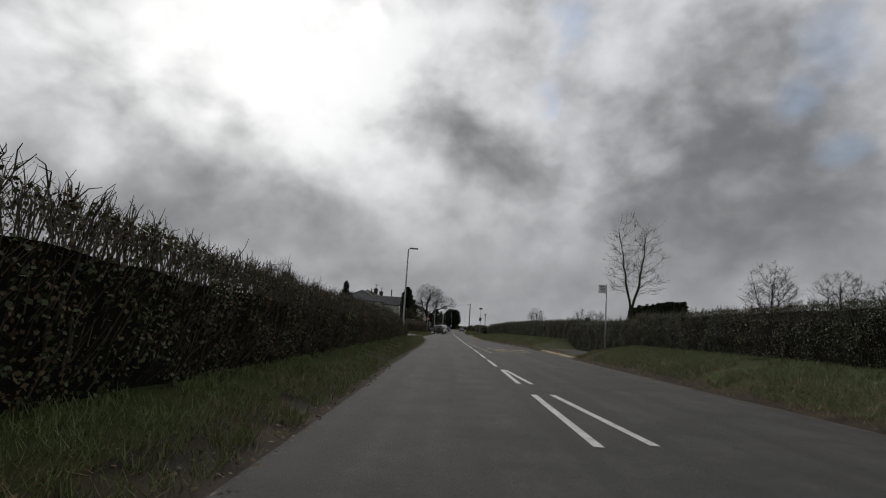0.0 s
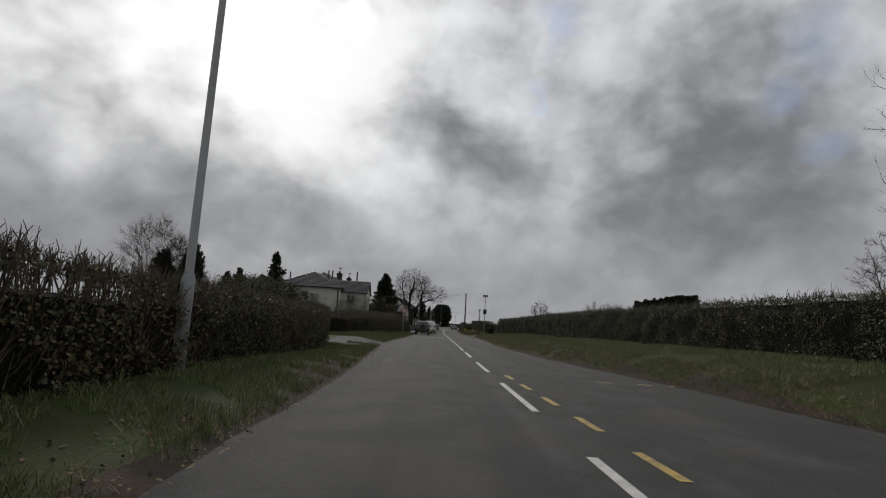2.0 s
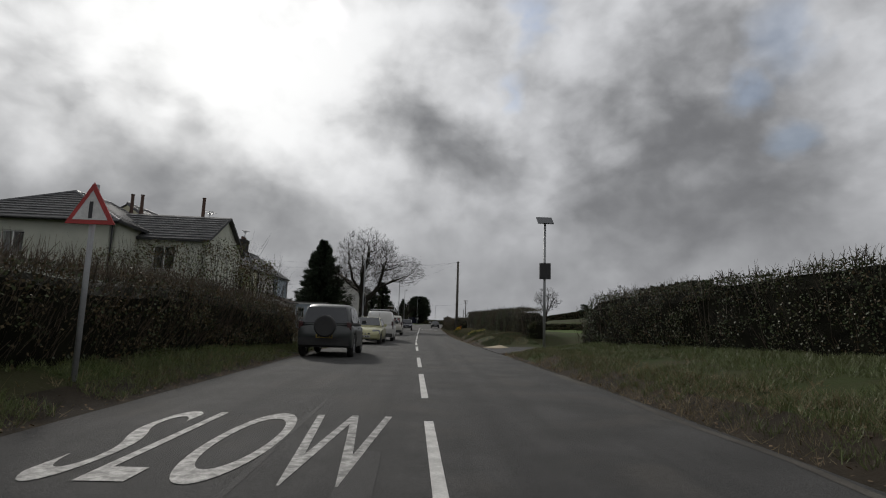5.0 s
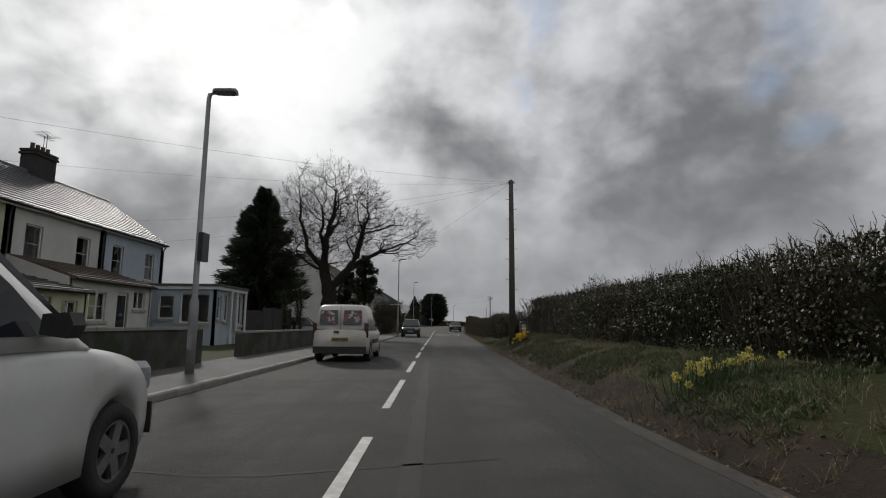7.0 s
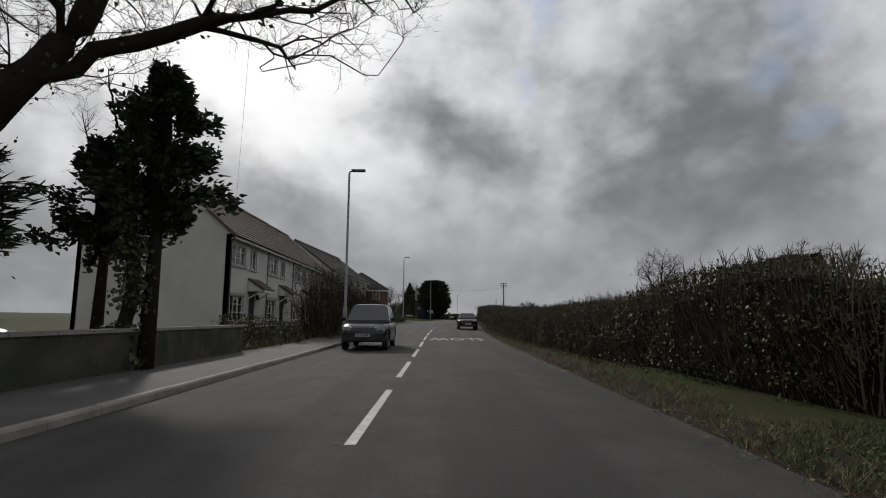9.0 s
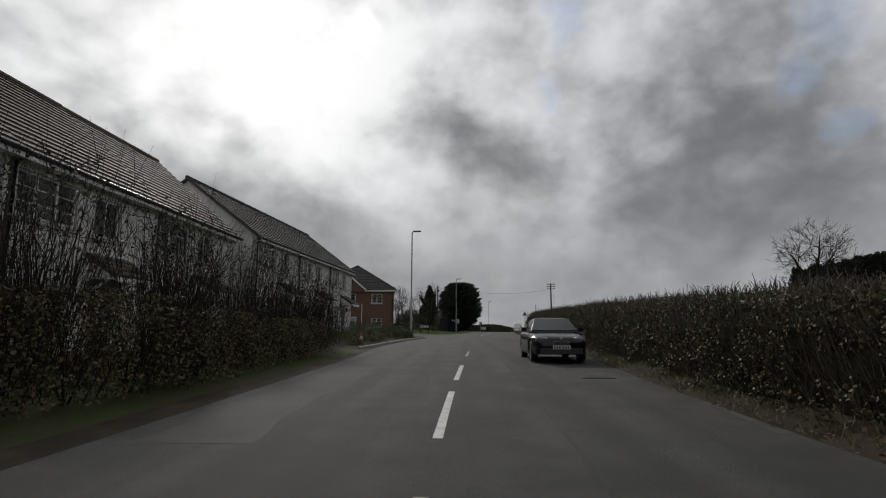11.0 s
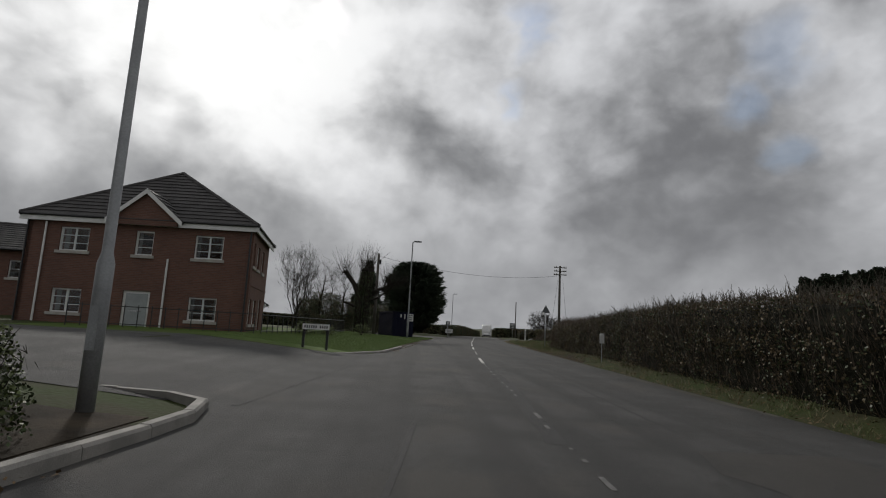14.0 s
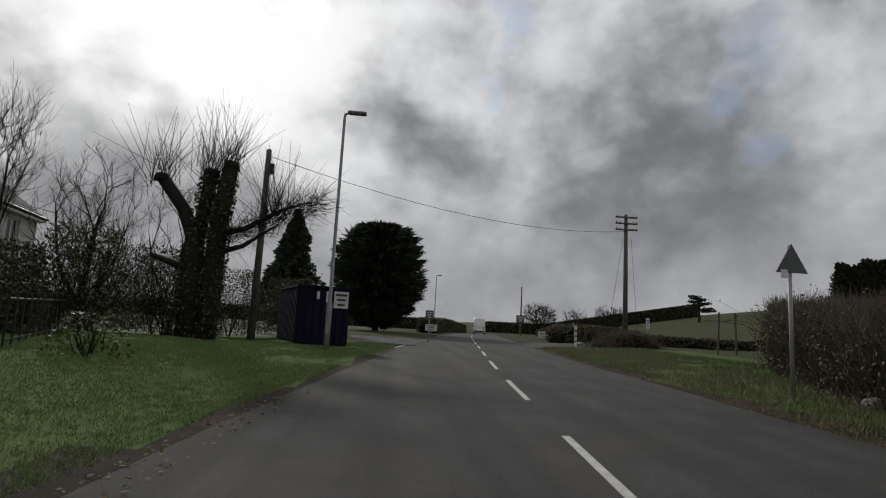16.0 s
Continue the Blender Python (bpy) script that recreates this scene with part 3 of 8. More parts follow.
hedge("hedge", [(10.9, -14, 1.7), (10.9, 34, 1.72), (10.9, 37, 2.2), (10.9, 50, 2.2), (10.9, 53, 1.75), (10.8, 60, 1.82), (10.7, 78, 1.98), (10.5, 94, 2.02), (9.2, 106, 1.95), (8.2, 113, 1.9)], 1.5, 0, 0.05, 700, 0.8, GREEN, "clipped dark green hedge behind a grass verge", seed=5, twigs=40, shoots=0.10, core_top=0.86, faces=(True, False), stems=22, bare=0.15)
hedge("hedge", [(7.7, 121, 1.55), (7.3, 128, 1.6), (7.2, 136, 1.6), (7.25, 142, 1.7), (7.3, 145.4, 1.75)], 1.5, 0, 0.05, 820, 0.8, GREEN, "dense dark green hedge on a bank with daffodils below", seed=6, twigs=110, shoots=0.16, core_top=0.80, faces=(True, False), stems=24, crook=0.06, stem_r=0.012, bare=0.22)
hedge("hedge", [(7.3, 145.0, 1.75), (7.35, 149, 1.8), (7.4, 152, 1.85), (7.6, 157.7, 1.95)], 1.0, 0, 0.05, 560, 0.8, GREEN, "open flail-cut hedge of gnarled stems beside a gate", seed=16, twigs=60, shoots=0.12, core_top=0.22, faces=(True, True), stems=40, crook=0.07, stem_r=0.019, bare=0.42)
hedge("hedge", [(7.3, 162.9, 2.1), (6.8, 166, 1.85), (6.6, 169, 1.5), (6.5, 180, 1.4), (6.7, 196, 1.6), (7.6, 210, 1.85), (8.4, 226, 2.0), (8.9, 240, 2.1), (9.5, 247, 1.9), (9.9, 252, 1.65), (10.6, 259, 1.4)], 1.8, 0, 0.12, 620, 0.62, BROWN, "brown winter hedge with ivy along the road edge", seed=7, twigs=230, shoots=0.16, core_top=0.83, faces=(True, False), stems=46, bare=0.10)


# ---- vehicles ----
RUBBER = mat("tyre_rubber", (0.018, 0.018, 0.018), 0.85, (0.03, 0.029, 0.027), 8, 60, 0.3)
ALLOY = mat("wheel_alloy", (0.42, 0.42, 0.43), 0.35, (0.30, 0.30, 0.31), 8, 50, metal=0.8)
BLACK_PLASTIC = mat("black_plastic", (0.020, 0.020, 0.021), 0.6, (0.032, 0.031, 0.030), 5, 80, 0.2)
CAR_GLASS = mat("car_glass", (0.013, 0.016, 0.021), 0.06, (0.018, 0.021, 0.026), 1.5, 12, spec=0.7)
LAMP_CLEAR = mat("headlamp_lens", (0.42, 0.43, 0.45), 0.12, (0.28, 0.29, 0.31), 14, 40, spec=0.8)
LAMP_RED = mat("tail_lamp_lens", (0.055, 0.012, 0.012), 0.25, (0.045, 0.010, 0.010), 10, 40, spec=0.8)
PLATE_W = mat("white_plate", (0.62, 0.62, 0.60), 0.5)
PLATE_Y = mat("yellow_plate", (0.42, 0.31, 0.06), 0.5)
INK = mat("dark_lettering", (0.03, 0.03, 0.032), 0.6)
CHROME = mat("bright_metal", (0.55, 0.55, 0.56), 0.25, metal=0.9)
PAINTS = {
    "pale_green_paint": mat("pale_green_paint", (0.42, 0.40, 0.235), 0.30, (0.37, 0.355, 0.20), 1.5, 30, metal=0.2, coat=0.4, grain=0.04),
    "white_van_paint": mat("white_van_paint", (0.60, 0.60, 0.585), 0.35, (0.50, 0.49, 0.47), 1.2, 20, coat=0.3, grain=0.08),
    "dirty_white_paint": mat("dirty_white_paint", (0.56, 0.545, 0.50), 0.42, (0.44, 0.42, 0.37), 1.4, 20, coat=0.2, grain=0.08),
    "black_paint": mat("black_paint", (0.006, 0.006, 0.008), 0.16, (0.009, 0.009, 0.010), 1.5, 25, spec=0.35, coat=0.0, grain=0.08),
    "dark_blue_paint": mat("dark_blue_paint", (0.010, 0.012, 0.018), 0.18, (0.014, 0.016, 0.022), 1.5, 25, spec=0.4, coat=0.0, grain=0.08),
    "grey_green_paint": mat("grey_green_paint", (0.040, 0.045, 0.043), 0.35, (0.030, 0.034, 0.033), 1.5, 25, coat=0.1, grain=0.08),
    "silver_paint": mat("silver_paint", (0.30, 0.31, 0.32), 0.35, (0.24, 0.25, 0.26), 1.5, 25, metal=0.5, coat=0.4, grain=0.08),
}


def vehicle(name, label, cat, paint, L, W, lower, cab, wheels, r, m, screen, rear, sides, plate_front=True, sill=0.24, bumper=None, extras=None, plate_col=None, back_bumper=None, lamps=None, tails=None, seams=()):
    """A road vehicle facing +y. lower: (y, top, half width) along the body; cab: (y, base, top, half base, half top);
    screen and rear: two lines (y, z, half width) of the front and back glass; sides: outlines (y, z) of side glass."""
    P = PAINTS[paint]
    root = empty(name, m)
    tag(root, label, cat)
    R = r + 0.055
    ly, lt, lw = (np.array([q[i] for q in lower]) for i in range(3))
    st = set(np.round(np.linspace(-L / 2, L / 2, 26), 3))
    for wy in wheels:
        st |= {round(wy + R * math.sin(a), 3) for a in np.linspace(-math.pi / 2, math.pi / 2, 11)}
        st |= {round(wy - R - 0.004, 3), round(wy + R + 0.004, 3)}
    rings = []
    for y in sorted(st):
        t, w = (sum(np.interp(y + q, ly, v) for q in (-0.12, -0.06, 0, 0.06, 0.12)) / 5 for v in (lt, lw))
        zb = sill + 0.06 * max(0, abs(y) / (L / 2) - 0.86) / 0.14
        for wy in wheels:
            if abs(y - wy) < R:
                zb = max(zb, r + math.sqrt(R * R - (y - wy) ** 2))
        k = [zb, zb + (t - zb) * 0.30, zb + (t - zb) * 0.62, t - 0.10, t - 0.025, t + 0.01]
        hw = [w * 0.975, w, w * 1.0, w * 0.985, w * 0.93, w * 0.55]
        half = list(zip(hw, k))
        ring = [(a, y, z) for a, z in half] + [(-a, y, z) for a, z in half[::-1]]
        rings.append(ring)
    b = MB()
    b.loft(rings, closed=True)
    b.make("body", P, root, smooth=True)
    b = MB()
    b.box((0, 0, sill + 0.18), (W * 0.74, L * 0.92, 0.34))
    b.make("underbody", BLACK_PLASTIC, root)
    if cab:
        rings = []
        cq = np.array(cab, float)
        ys_ = sorted(set(np.round(np.linspace(cq[0, 0], cq[-1, 0], 22), 3)) | set(np.round(cq[:, 0], 3)))
        for y in ys_:
            edge = min(1.0, (y - cq[0, 0]) / 0.1, (cq[-1, 0] - y) / 0.1)
            z0, z1, w0, w1 = (float(sum(np.interp(y + q * edge, cq[:, 0], cq[:, i]) for q in (-0.1, -0.05, 0, 0.05, 0.1)) / 5) for i in (1, 2, 3, 4))
            half = [(w0, z0), (w0 + (w1 - w0) * 0.55, z0 + (z1 - z0) * 0.55), (w1, z1 - 0.05 * min(1, (z1 - z0) * 2)), (w1 * 0.86, z1), (w1 * 0.4, z1 + 0.012)]
            rings.append([(a, y, z) for a, z in half] + [(-a, y, z) for a, z in half[::-1]])
        MB().loft(rings).make("cabin", P, root, smooth=True)
    cy = np.array([q[0] for q in cab])

    def side_x(y, z):
        z0, z1, w0, w1 = (np.interp(y, cy, [q[i] for q in cab]) for i in (1, 2, 3, 4))
        t = min(1, max(0, (z - z0) / max(z1 - z0, 0.01)))
        return w0 + (w1 - w0) * t + 0.012

    def pane(nm, line0, line1, off, parent=root, material=CAR_GLASS):
        (y0, z0, w0), (y1, z1, w1) = line0, line1
        d = Vector((0, z1 - z0, -(y1 - y0))).normalized() * off
        pts = [(-w0, y0, z0), (w0, y0, z0), (w1, y1, z1), (-w1, y1, z1)]
        outer = [Vector(p) + d for p in pts]
        inner = [Vector(p) for p in pts]
        b = MB()
        b.loft([inner, outer])
        return b.make(nm, material, parent)

    if screen:
        pane("windscreen", *screen, 0.035)
    if rear:
        pane("rear_window", *rear, -0.035)
    for o in sides:
        for s in (-1, 1):
            b = MB()
            b.loft([[(s * (side_x(y, z) - 0.02), y, z) for y, z in o], [(s * side_x(y, z), y, z) for y, z in o]])
            b.make("side_window", CAR_GLASS, root)
    # wheels
    tw = 0.20
    tb = MB()
    prof = [(r * 0.64, -tw / 2), (r * 0.93, -tw / 2), (r, -tw * 0.34), (r, tw * 0.34), (r * 0.93, tw / 2), (r * 0.64, tw / 2)]
    tb.loft([[(x, q * math.cos(a), q * math.sin(a)) for q, x in prof] for a in np.linspace(0, 2 * math.pi, 25)], closed=True, caps=False)
    tyre0 = None
    for wy in wheels:
        for s in (-1, 1):
            x = s * (np.interp(wy, ly, lw) - tw / 2 - 0.015)
            if tyre0 is None:
                t0 = tb.make("tyre", RUBBER, root, smooth=True)
                rb = MB()
                rb.tube([(-tw * 0.3, 0, 0), (tw * 0.25, 0, 0)], r * 0.30 / 1.6, 10)
                rb.loft([[(x_, q * math.cos(a), q * math.sin(a)) for q, x_ in ((r * 0.58, -tw * 0.46), (r * 0.66, -tw * 0.46), (r * 0.66, tw * 0.46), (r * 0.58, tw * 0.46))] for a in np.linspace(0, 2 * math.pi, 21)], caps=False)
                for k in range(5):
                    a = k * 2 * math.pi / 5
                    for sx in (-1, 1):
                        rb.box((sx * tw * 0.36, math.cos(a) * r * 0.36, math.sin(a) * r * 0.36), (0.03, 0.085, r * 0.60), m=Matrix.Rotation(a - math.pi / 2, 4, "X"))
                r0 = rb.make("rim", ALLOY, t0)
                tyre0, rim0 = t0, r0
                t0.location = (x, wy, r)
            else:
                t = new("tyre", tyre0.data)
                t.parent = root
                t.location = (x, wy, r)
                q = new("rim", rim0.data)
                q.parent = t
    f, wf, tf = L / 2, float(lw[-1]), float(lt[-1])
    wr, tr = float(lw[0]), float(lt[0])
    for y, z, h, d, nm, w in bumper or ():
        b = MB()
        b.loft([[(-w * 0.94, y - d, z - h / 2), (w * 0.94, y - d, z - h / 2), (w * 0.94, y - d, z + h / 2), (-w * 0.94, y - d, z + h / 2)],
                [(-w * 0.86, y + d, z - h * 0.4), (w * 0.86, y + d, z - h * 0.4), (w * 0.86, y + d, z + h * 0.4), (-w * 0.86, y + d, z + h * 0.4)]])
        b.make(nm, P if "paint" in paint and name == "hatchback_car" else BLACK_PLASTIC, root)
    for x, y, z, w, h, d, a in lamps or ():
        for s in (-1, 1):
            b = MB()
            M = Matrix.Rotation(radians(-a * s), 4, "Z")
            b.loft([[Vector((s * x, y, z)) + M @ Vector((px * w / 2 * k, dd, pz * h / 2 * k)) for px, pz in ((-1, -0.75), (-0.75, -1), (0.75, -1), (1, -0.6), (1, 0.6), (0.7, 1), (-0.6, 0.95), (-1, 0.5))] for dd, k in ((-d, 1.0), (0, 1.0), (0.02, 0.9))])
            b.make("headlight", LAMP_CLEAR, root)
    for x, y, z, w, h, d in tails or ():
        for s in (-1, 1):
            MB().loft([[(s * x + px * w / 2 * k, y + dd, z + pz * h / 2 * k) for px, pz in ((-1, -1), (1, -0.85), (1, 0.85), (-1, 1))] for dd, k in ((d, 1), (0, 1), (-0.015, 0.85))]).make("tail_light", LAMP_RED, root)
    for y, z, material, sgn in plate_col or ():
        b = MB()
        b.box((0, y, z), (0.52, 0.02, 0.11))
        pl = b.make("number_plate", material, root)
        for k in range(6):
            MB().box((-0.19 + 0.076 * k + (0.02 if k > 2 else 0), y + sgn * 0.0135, z), (0.045, 0.007, 0.065)).make("plate_bar", INK, pl)
    for y, z in seams:
        for s in (-1, 1):
            b = MB()
            b.box((s * (np.interp(y, ly, lw) + 0.004), y, z), (0.03, 0.15, 0.028))
            b.make("door_handle", BLACK_PLASTIC if "van" in name else P, root)
    if extras:
        extras(root, P)
    return root


def mirrors(root, P, y, z, x, mt=None):
    for s in (-1, 1):
        MB().loft([[(s * (x + px), y + dd, z + pz) for px, pz in ((0.02, -0.05), (0.17, -0.07), (0.20, 0.0), (0.17, 0.07), (0.03, 0.06))] for dd in (-0.05, 0.06)]).make("mirror", mt or P, root)


def wiper(root, y, z, w):
    for x in (-0.42, 0.12):
        MB().tube([(x * w, y, z), (x * w + 0.5 * w, y - 0.06, z + 0.03)], 0.012, 5).make("wiper", BLACK_PLASTIC, root)


def place(x, y, turn):
    return pose(x, y, float(gz(y)), 0, 0, turn)


# pale green hatchback, nose towards the oncoming camera
def clio_extras(root, P):
    mirrors(root, P, 0.42, 0.98, 0.78)
    wiper(root, 0.98, 0.965, 1.0)
    for s in (-1, 1):
        MB().loft([[(s * a, 1.892 - 0.06 * a + dd, z) for a, z in ((0.14, 0.47), (0.50, 0.48), (0.52, 0.575), (0.12, 0.585))] for dd in (-0.03, 0.012)]).make("grille", BLACK_PLASTIC, root)
    MB().loft([[(a * k, 1.89 + dd, 0.53 + z * k) for a, z in ((0, -0.075), (0.05, 0), (0, 0.075), (-0.05, 0))] for dd, k in ((0, 1), (0.02, 0.8))]).make("badge", CHROME, root)
    for s in (-1, 1):
        MB().box((s * 0.825, -0.1, 0.50), (0.02, 1.5, 0.045)).make("side_trim", P, root)


vehicle("hatchback_car", "pale metallic green small hatchback parked at the kerb", "car", "pale_green_paint", 3.78, 1.64,
        [(-1.89, 0.80, 0.70), (-1.7, 0.90, 0.79), (-1.0, 0.93, 0.82), (0.3, 0.93, 0.82), (0.95, 0.92, 0.81), (1.3, 0.86, 0.79), (1.65, 0.77, 0.74), (1.84, 0.66, 0.66), (1.89, 0.60, 0.60)],
        [(-1.84, 0.86, 0.90, 0.66, 0.60), (-1.45, 0.90, 1.33, 0.74, 0.55), (-0.9, 0.91, 1.41, 0.77, 0.57), (0.1, 0.91, 1.41, 0.78, 0.58), (0.42, 0.91, 1.36, 0.78, 0.57), (1.12, 0.90, 0.93, 0.76, 0.70)],
        (-1.22, 1.22), 0.29, place(-1.5, 121.4, 179), ((1.08, 0.955, 0.68), (0.40, 1.365, 0.54)), ((-1.82, 0.93, 0.60), (-1.47, 1.32, 0.52)),
        [[(0.80, 0.97), (0.30, 1.32), (-0.22, 1.36), (-0.26, 0.97)], [(-0.36, 0.97), (-0.33, 1.36), (-0.95, 1.34), (-1.25, 1.06), (-1.22, 0.98)]],
        bumper=[(1.86, 0.42, 0.20, 0.06, "front_bumper", 0.72)], lamps=[(0.55, 1.77, 0.64, 0.40, 0.25, 0.16, 24)], plate_col=[(1.935, 0.41, PLATE_W, 1)], seams=[(-0.25, 0.80)], extras=clio_extras)

VAN_LOWER = [(-2.1, 0.98, 0.80), (-1.9, 1.02, 0.88), (0.0, 1.03, 0.90), (0.85, 1.04, 0.895), (1.25, 0.99, 0.88), (1.6, 0.92, 0.84), (1.9, 0.81, 0.76), (2.05, 0.70, 0.68), (2.1, 0.62, 0.62)]


def van_extras(rack, stickers, windows):
    def f(root, P):
        mirrors(root, P, 0.52, 1.14, 0.86, BLACK_PLASTIC)
        MB().box((0, -2.085, 1.05), (0.012, 0.02, 1.35)).make("door_seam", BLACK_PLASTIC, root)
        for s in (-1, 1) if windows else ():
            MB().box((s * 0.905, -0.35, 0.62), (0.03, 1.5, 0.13)).make("side_trim", BLACK_PLASTIC, root)
        MB().box((-0.12, -2.12, 0.93), (0.16, 0.03, 0.05)).make("rear_handle", BLACK_PLASTIC, root)
        if rack:
            for s in (-1, 1):
                b = MB()
                b.tube([(s * 0.62, -1.7, 1.92), (s * 0.62, -0.2, 1.92)], 0.02, 6)
                for y in (-1.5, -0.9, -0.3):
                    b.box((s * 0.62, y, 1.87), (0.05, 0.06, 0.14))
                b.make("roof_rail", BLACK_PLASTIC, root)
            for y in (-1.5, -0.9, -0.3):
                MB().tube([(-0.66, y, 1.93), (0.66, y, 1.93)], 0.022, 6).make("roof_bar", ALLOY, root)
        if windows:
            rng = np.random.default_rng(5)
            for s in (-1, 1):
                w = MB().loft([[(s * 0.37 + px * 0.29, -2.075 + (z - 1.2) * 0.12 + dd, z) for px, z in ((-1, 1.16), (1, 1.16), (0.92, 1.60), (-0.92, 1.60))] for dd in (0, -0.03)]).make("rear_window", CAR_GLASS, root)
                cols = [mat("sticker_white", (0.6, 0.6, 0.58), 0.6), mat("sticker_red", (0.40, 0.12, 0.11), 0.6), mat("sticker_pink", (0.5, 0.33, 0.33), 0.6)]
                for k in range(15):
                    px, z = rng.uniform(-0.22, 0.22), rng.uniform(1.2, 1.55)
                    a, h = rng.uniform(0.03, 0.06), rng.uniform(0.025, 0.045)
                    MB().loft([[(s * 0.37 + px + q * a, -2.075 + (z + e * h - 1.2) * 0.12 + dd, z + e * h) for q, e in ((-1, -1), (1, -1), (1, 1), (-1, 1))] for dd in (-0.031, -0.035 - 0.0006 * k)]).make("sticker", cols[k % 3], w)
    return f


def small_van(label, paint, x, y, h, rack, windows, plate):
    k = h / 1.82
    cab = [(-2.06, 1.00, 1.05, 0.80, 0.76), (-1.98, 1.0, 1.76 * k, 0.86, 0.70), (-1.7, 1.0, 1.82 * k, 0.88, 0.71), (-0.35, 1.0, 1.82 * k, 0.885, 0.72), (0.02, 1.0, 1.75 * k, 0.88, 0.70), (0.50, 1.0, 1.40, 0.86, 0.74), (0.98, 0.99, 1.04, 0.85, 0.79)]
    return vehicle("panel_van", label, "van", paint, 4.2, 1.8, VAN_LOWER, cab, (-1.38, 1.33), 0.31, place(x, y, 0),
                   ((0.94, 1.075, 0.76), (0.06, 1.71 * k, 0.66)), None, [[(0.66, 1.08), (0.38, 1.34), (0.02, 1.58 * k), (-0.27, 1.63 * k), (-0.25, 1.16), (-0.12, 1.08)]],
                   bumper=[(2.08, 0.42, 0.24, 0.07, "front_bumper", 0.78), (-2.09, 0.38, 0.20, 0.05, "rear_bumper", 0.88)],
                   lamps=[(0.58, 2.0, 0.74, 0.36, 0.24, 0.14, 24)], tails=[(0.80, -2.07, 0.98, 0.12, 0.50, 0.12)], plate_col=[(-2.125, 0.70, plate, -1)], seams=[(-0.35, 0.98)], extras=van_extras(rack, None, windows))


small_van("clean white panel van with roof rails at the kerb", "white_van_paint", -1.22, 126.95, 1.82, True, False, PLATE_Y)
small_van("older dirty white van, rear windows covered in stickers", "dirty_white_paint", -1.22, 143.8, 1.78, False, True, PLATE_Y)


def suv_body(label, paint, x, y, turn, extras, L=4.3, H=1.70):
    s = L / 4.3
    return vehicle("suv_car", label, "car", paint, L, 1.82,
                   [(-2.15 * s, 0.95, 0.80), (-1.95 * s, 1.03, 0.88), (0, 1.04, 0.91), (0.85 * s, 1.03, 0.90), (1.2 * s, 1.0, 0.88), (1.75 * s, 0.93, 0.83), (2.05 * s, 0.80, 0.76), (2.15 * s, 0.68, 0.70)],
                   [(-2.05 * s, 1.0, 1.04, 0.78, 0.70), (-1.75 * s, 1.02, H - 0.08, 0.83, 0.64), (-1.2 * s, 1.02, H, 0.86, 0.66), (0.0, 1.02, H, 0.87, 0.66), (0.3 * s, 1.02, H - 0.06, 0.87, 0.65), (1.1 * s, 1.0, 1.05, 0.84, 0.76)],
                   (-1.35 * s, 1.35 * s), 0.36, place(x, y, turn), ((1.05 * s, 1.07, 0.74), (0.3 * s, H - 0.055, 0.62)), ((-2.02 * s, 1.07, 0.70), (-1.77 * s, H - 0.12, 0.60)),
                   [[(0.82 * s, 1.08), (0.24 * s, H - 0.12), (-0.42 * s, H - 0.09), (-0.45 * s, 1.08)], [(-0.55 * s, 1.08), (-0.52 * s, H - 0.09), (-1.3 * s, H - 0.12), (-1.65 * s, 1.2), (-1.6 * s, 1.1)]],
                   sill=0.30, bumper=[(2.12 * s, 0.46, 0.22, 0.06, "front_bumper", 0.80), (-2.14 * s, 0.5, 0.24, 0.05, "rear_bumper", 0.84)],
                   lamps=[(0.62, 2.06 * s, 0.79, 0.32, 0.16, 0.14, 24)], tails=[(0.76, -2.13 * s, 0.98, 0.14, 0.30, 0.1)],
                   plate_col=[(2.185 * s, 0.56, PLATE_W, 1), (-2.19 * s, 0.66, PLATE_Y, -1)], seams=[(-0.4, 0.9), (0.5, 0.9)], extras=extras)


def suv_front(root, P):
    mirrors(root, P, 0.72, 1.12, 0.86)
    for s in (-1, 1):
        MB().loft([[(s * a, 2.14 + dd, z) for a, z in ((0.05, 0.70), (0.28, 0.70), (0.30, 0.82), (0.06, 0.83))] for dd in (-0.03, 0.03)]).make("grille", BLACK_PLASTIC, root)
        MB().loft([[(s * a, 2.15 + dd, z) for a, z in ((0.04, 0.69), (0.29, 0.69), (0.31, 0.83), (0.05, 0.84))] for dd in (-0.03, 0.0)]).make("grille_surround", CHROME, root)


def spare_wheel(root, P):
    mirrors(root, P, 0.72, 1.12, 0.86)
    b = MB()
    b.loft([[(0.05 + 0.34 * k * math.cos(a), -2.13 - d, 0.98 + 0.34 * k * math.sin(a)) for a in np.linspace(0, 2 * math.pi, 25)[:-1]] for d, k in ((0.0, 0.9), (0.03, 1.0), (0.16, 1.0), (0.20, 0.88))])
    b.make("spare_wheel_cover", BLACK_PLASTIC, root)


suv_body("dark blue estate SUV parked facing the traffic", "dark_blue_paint", -0.75, 179.3, 180, suv_front, 4.6, 1.72)
suv_body("dark grey-green 4x4 with a rear spare wheel", "grey_green_paint", -1.75, 110.4, 0, spare_wheel, 3.9, 1.68)
suv_body("old grey four-wheel-drive car parked on a drive", "silver_paint", -8.6, 167.4, -80, suv_front, 4.4, 1.75)


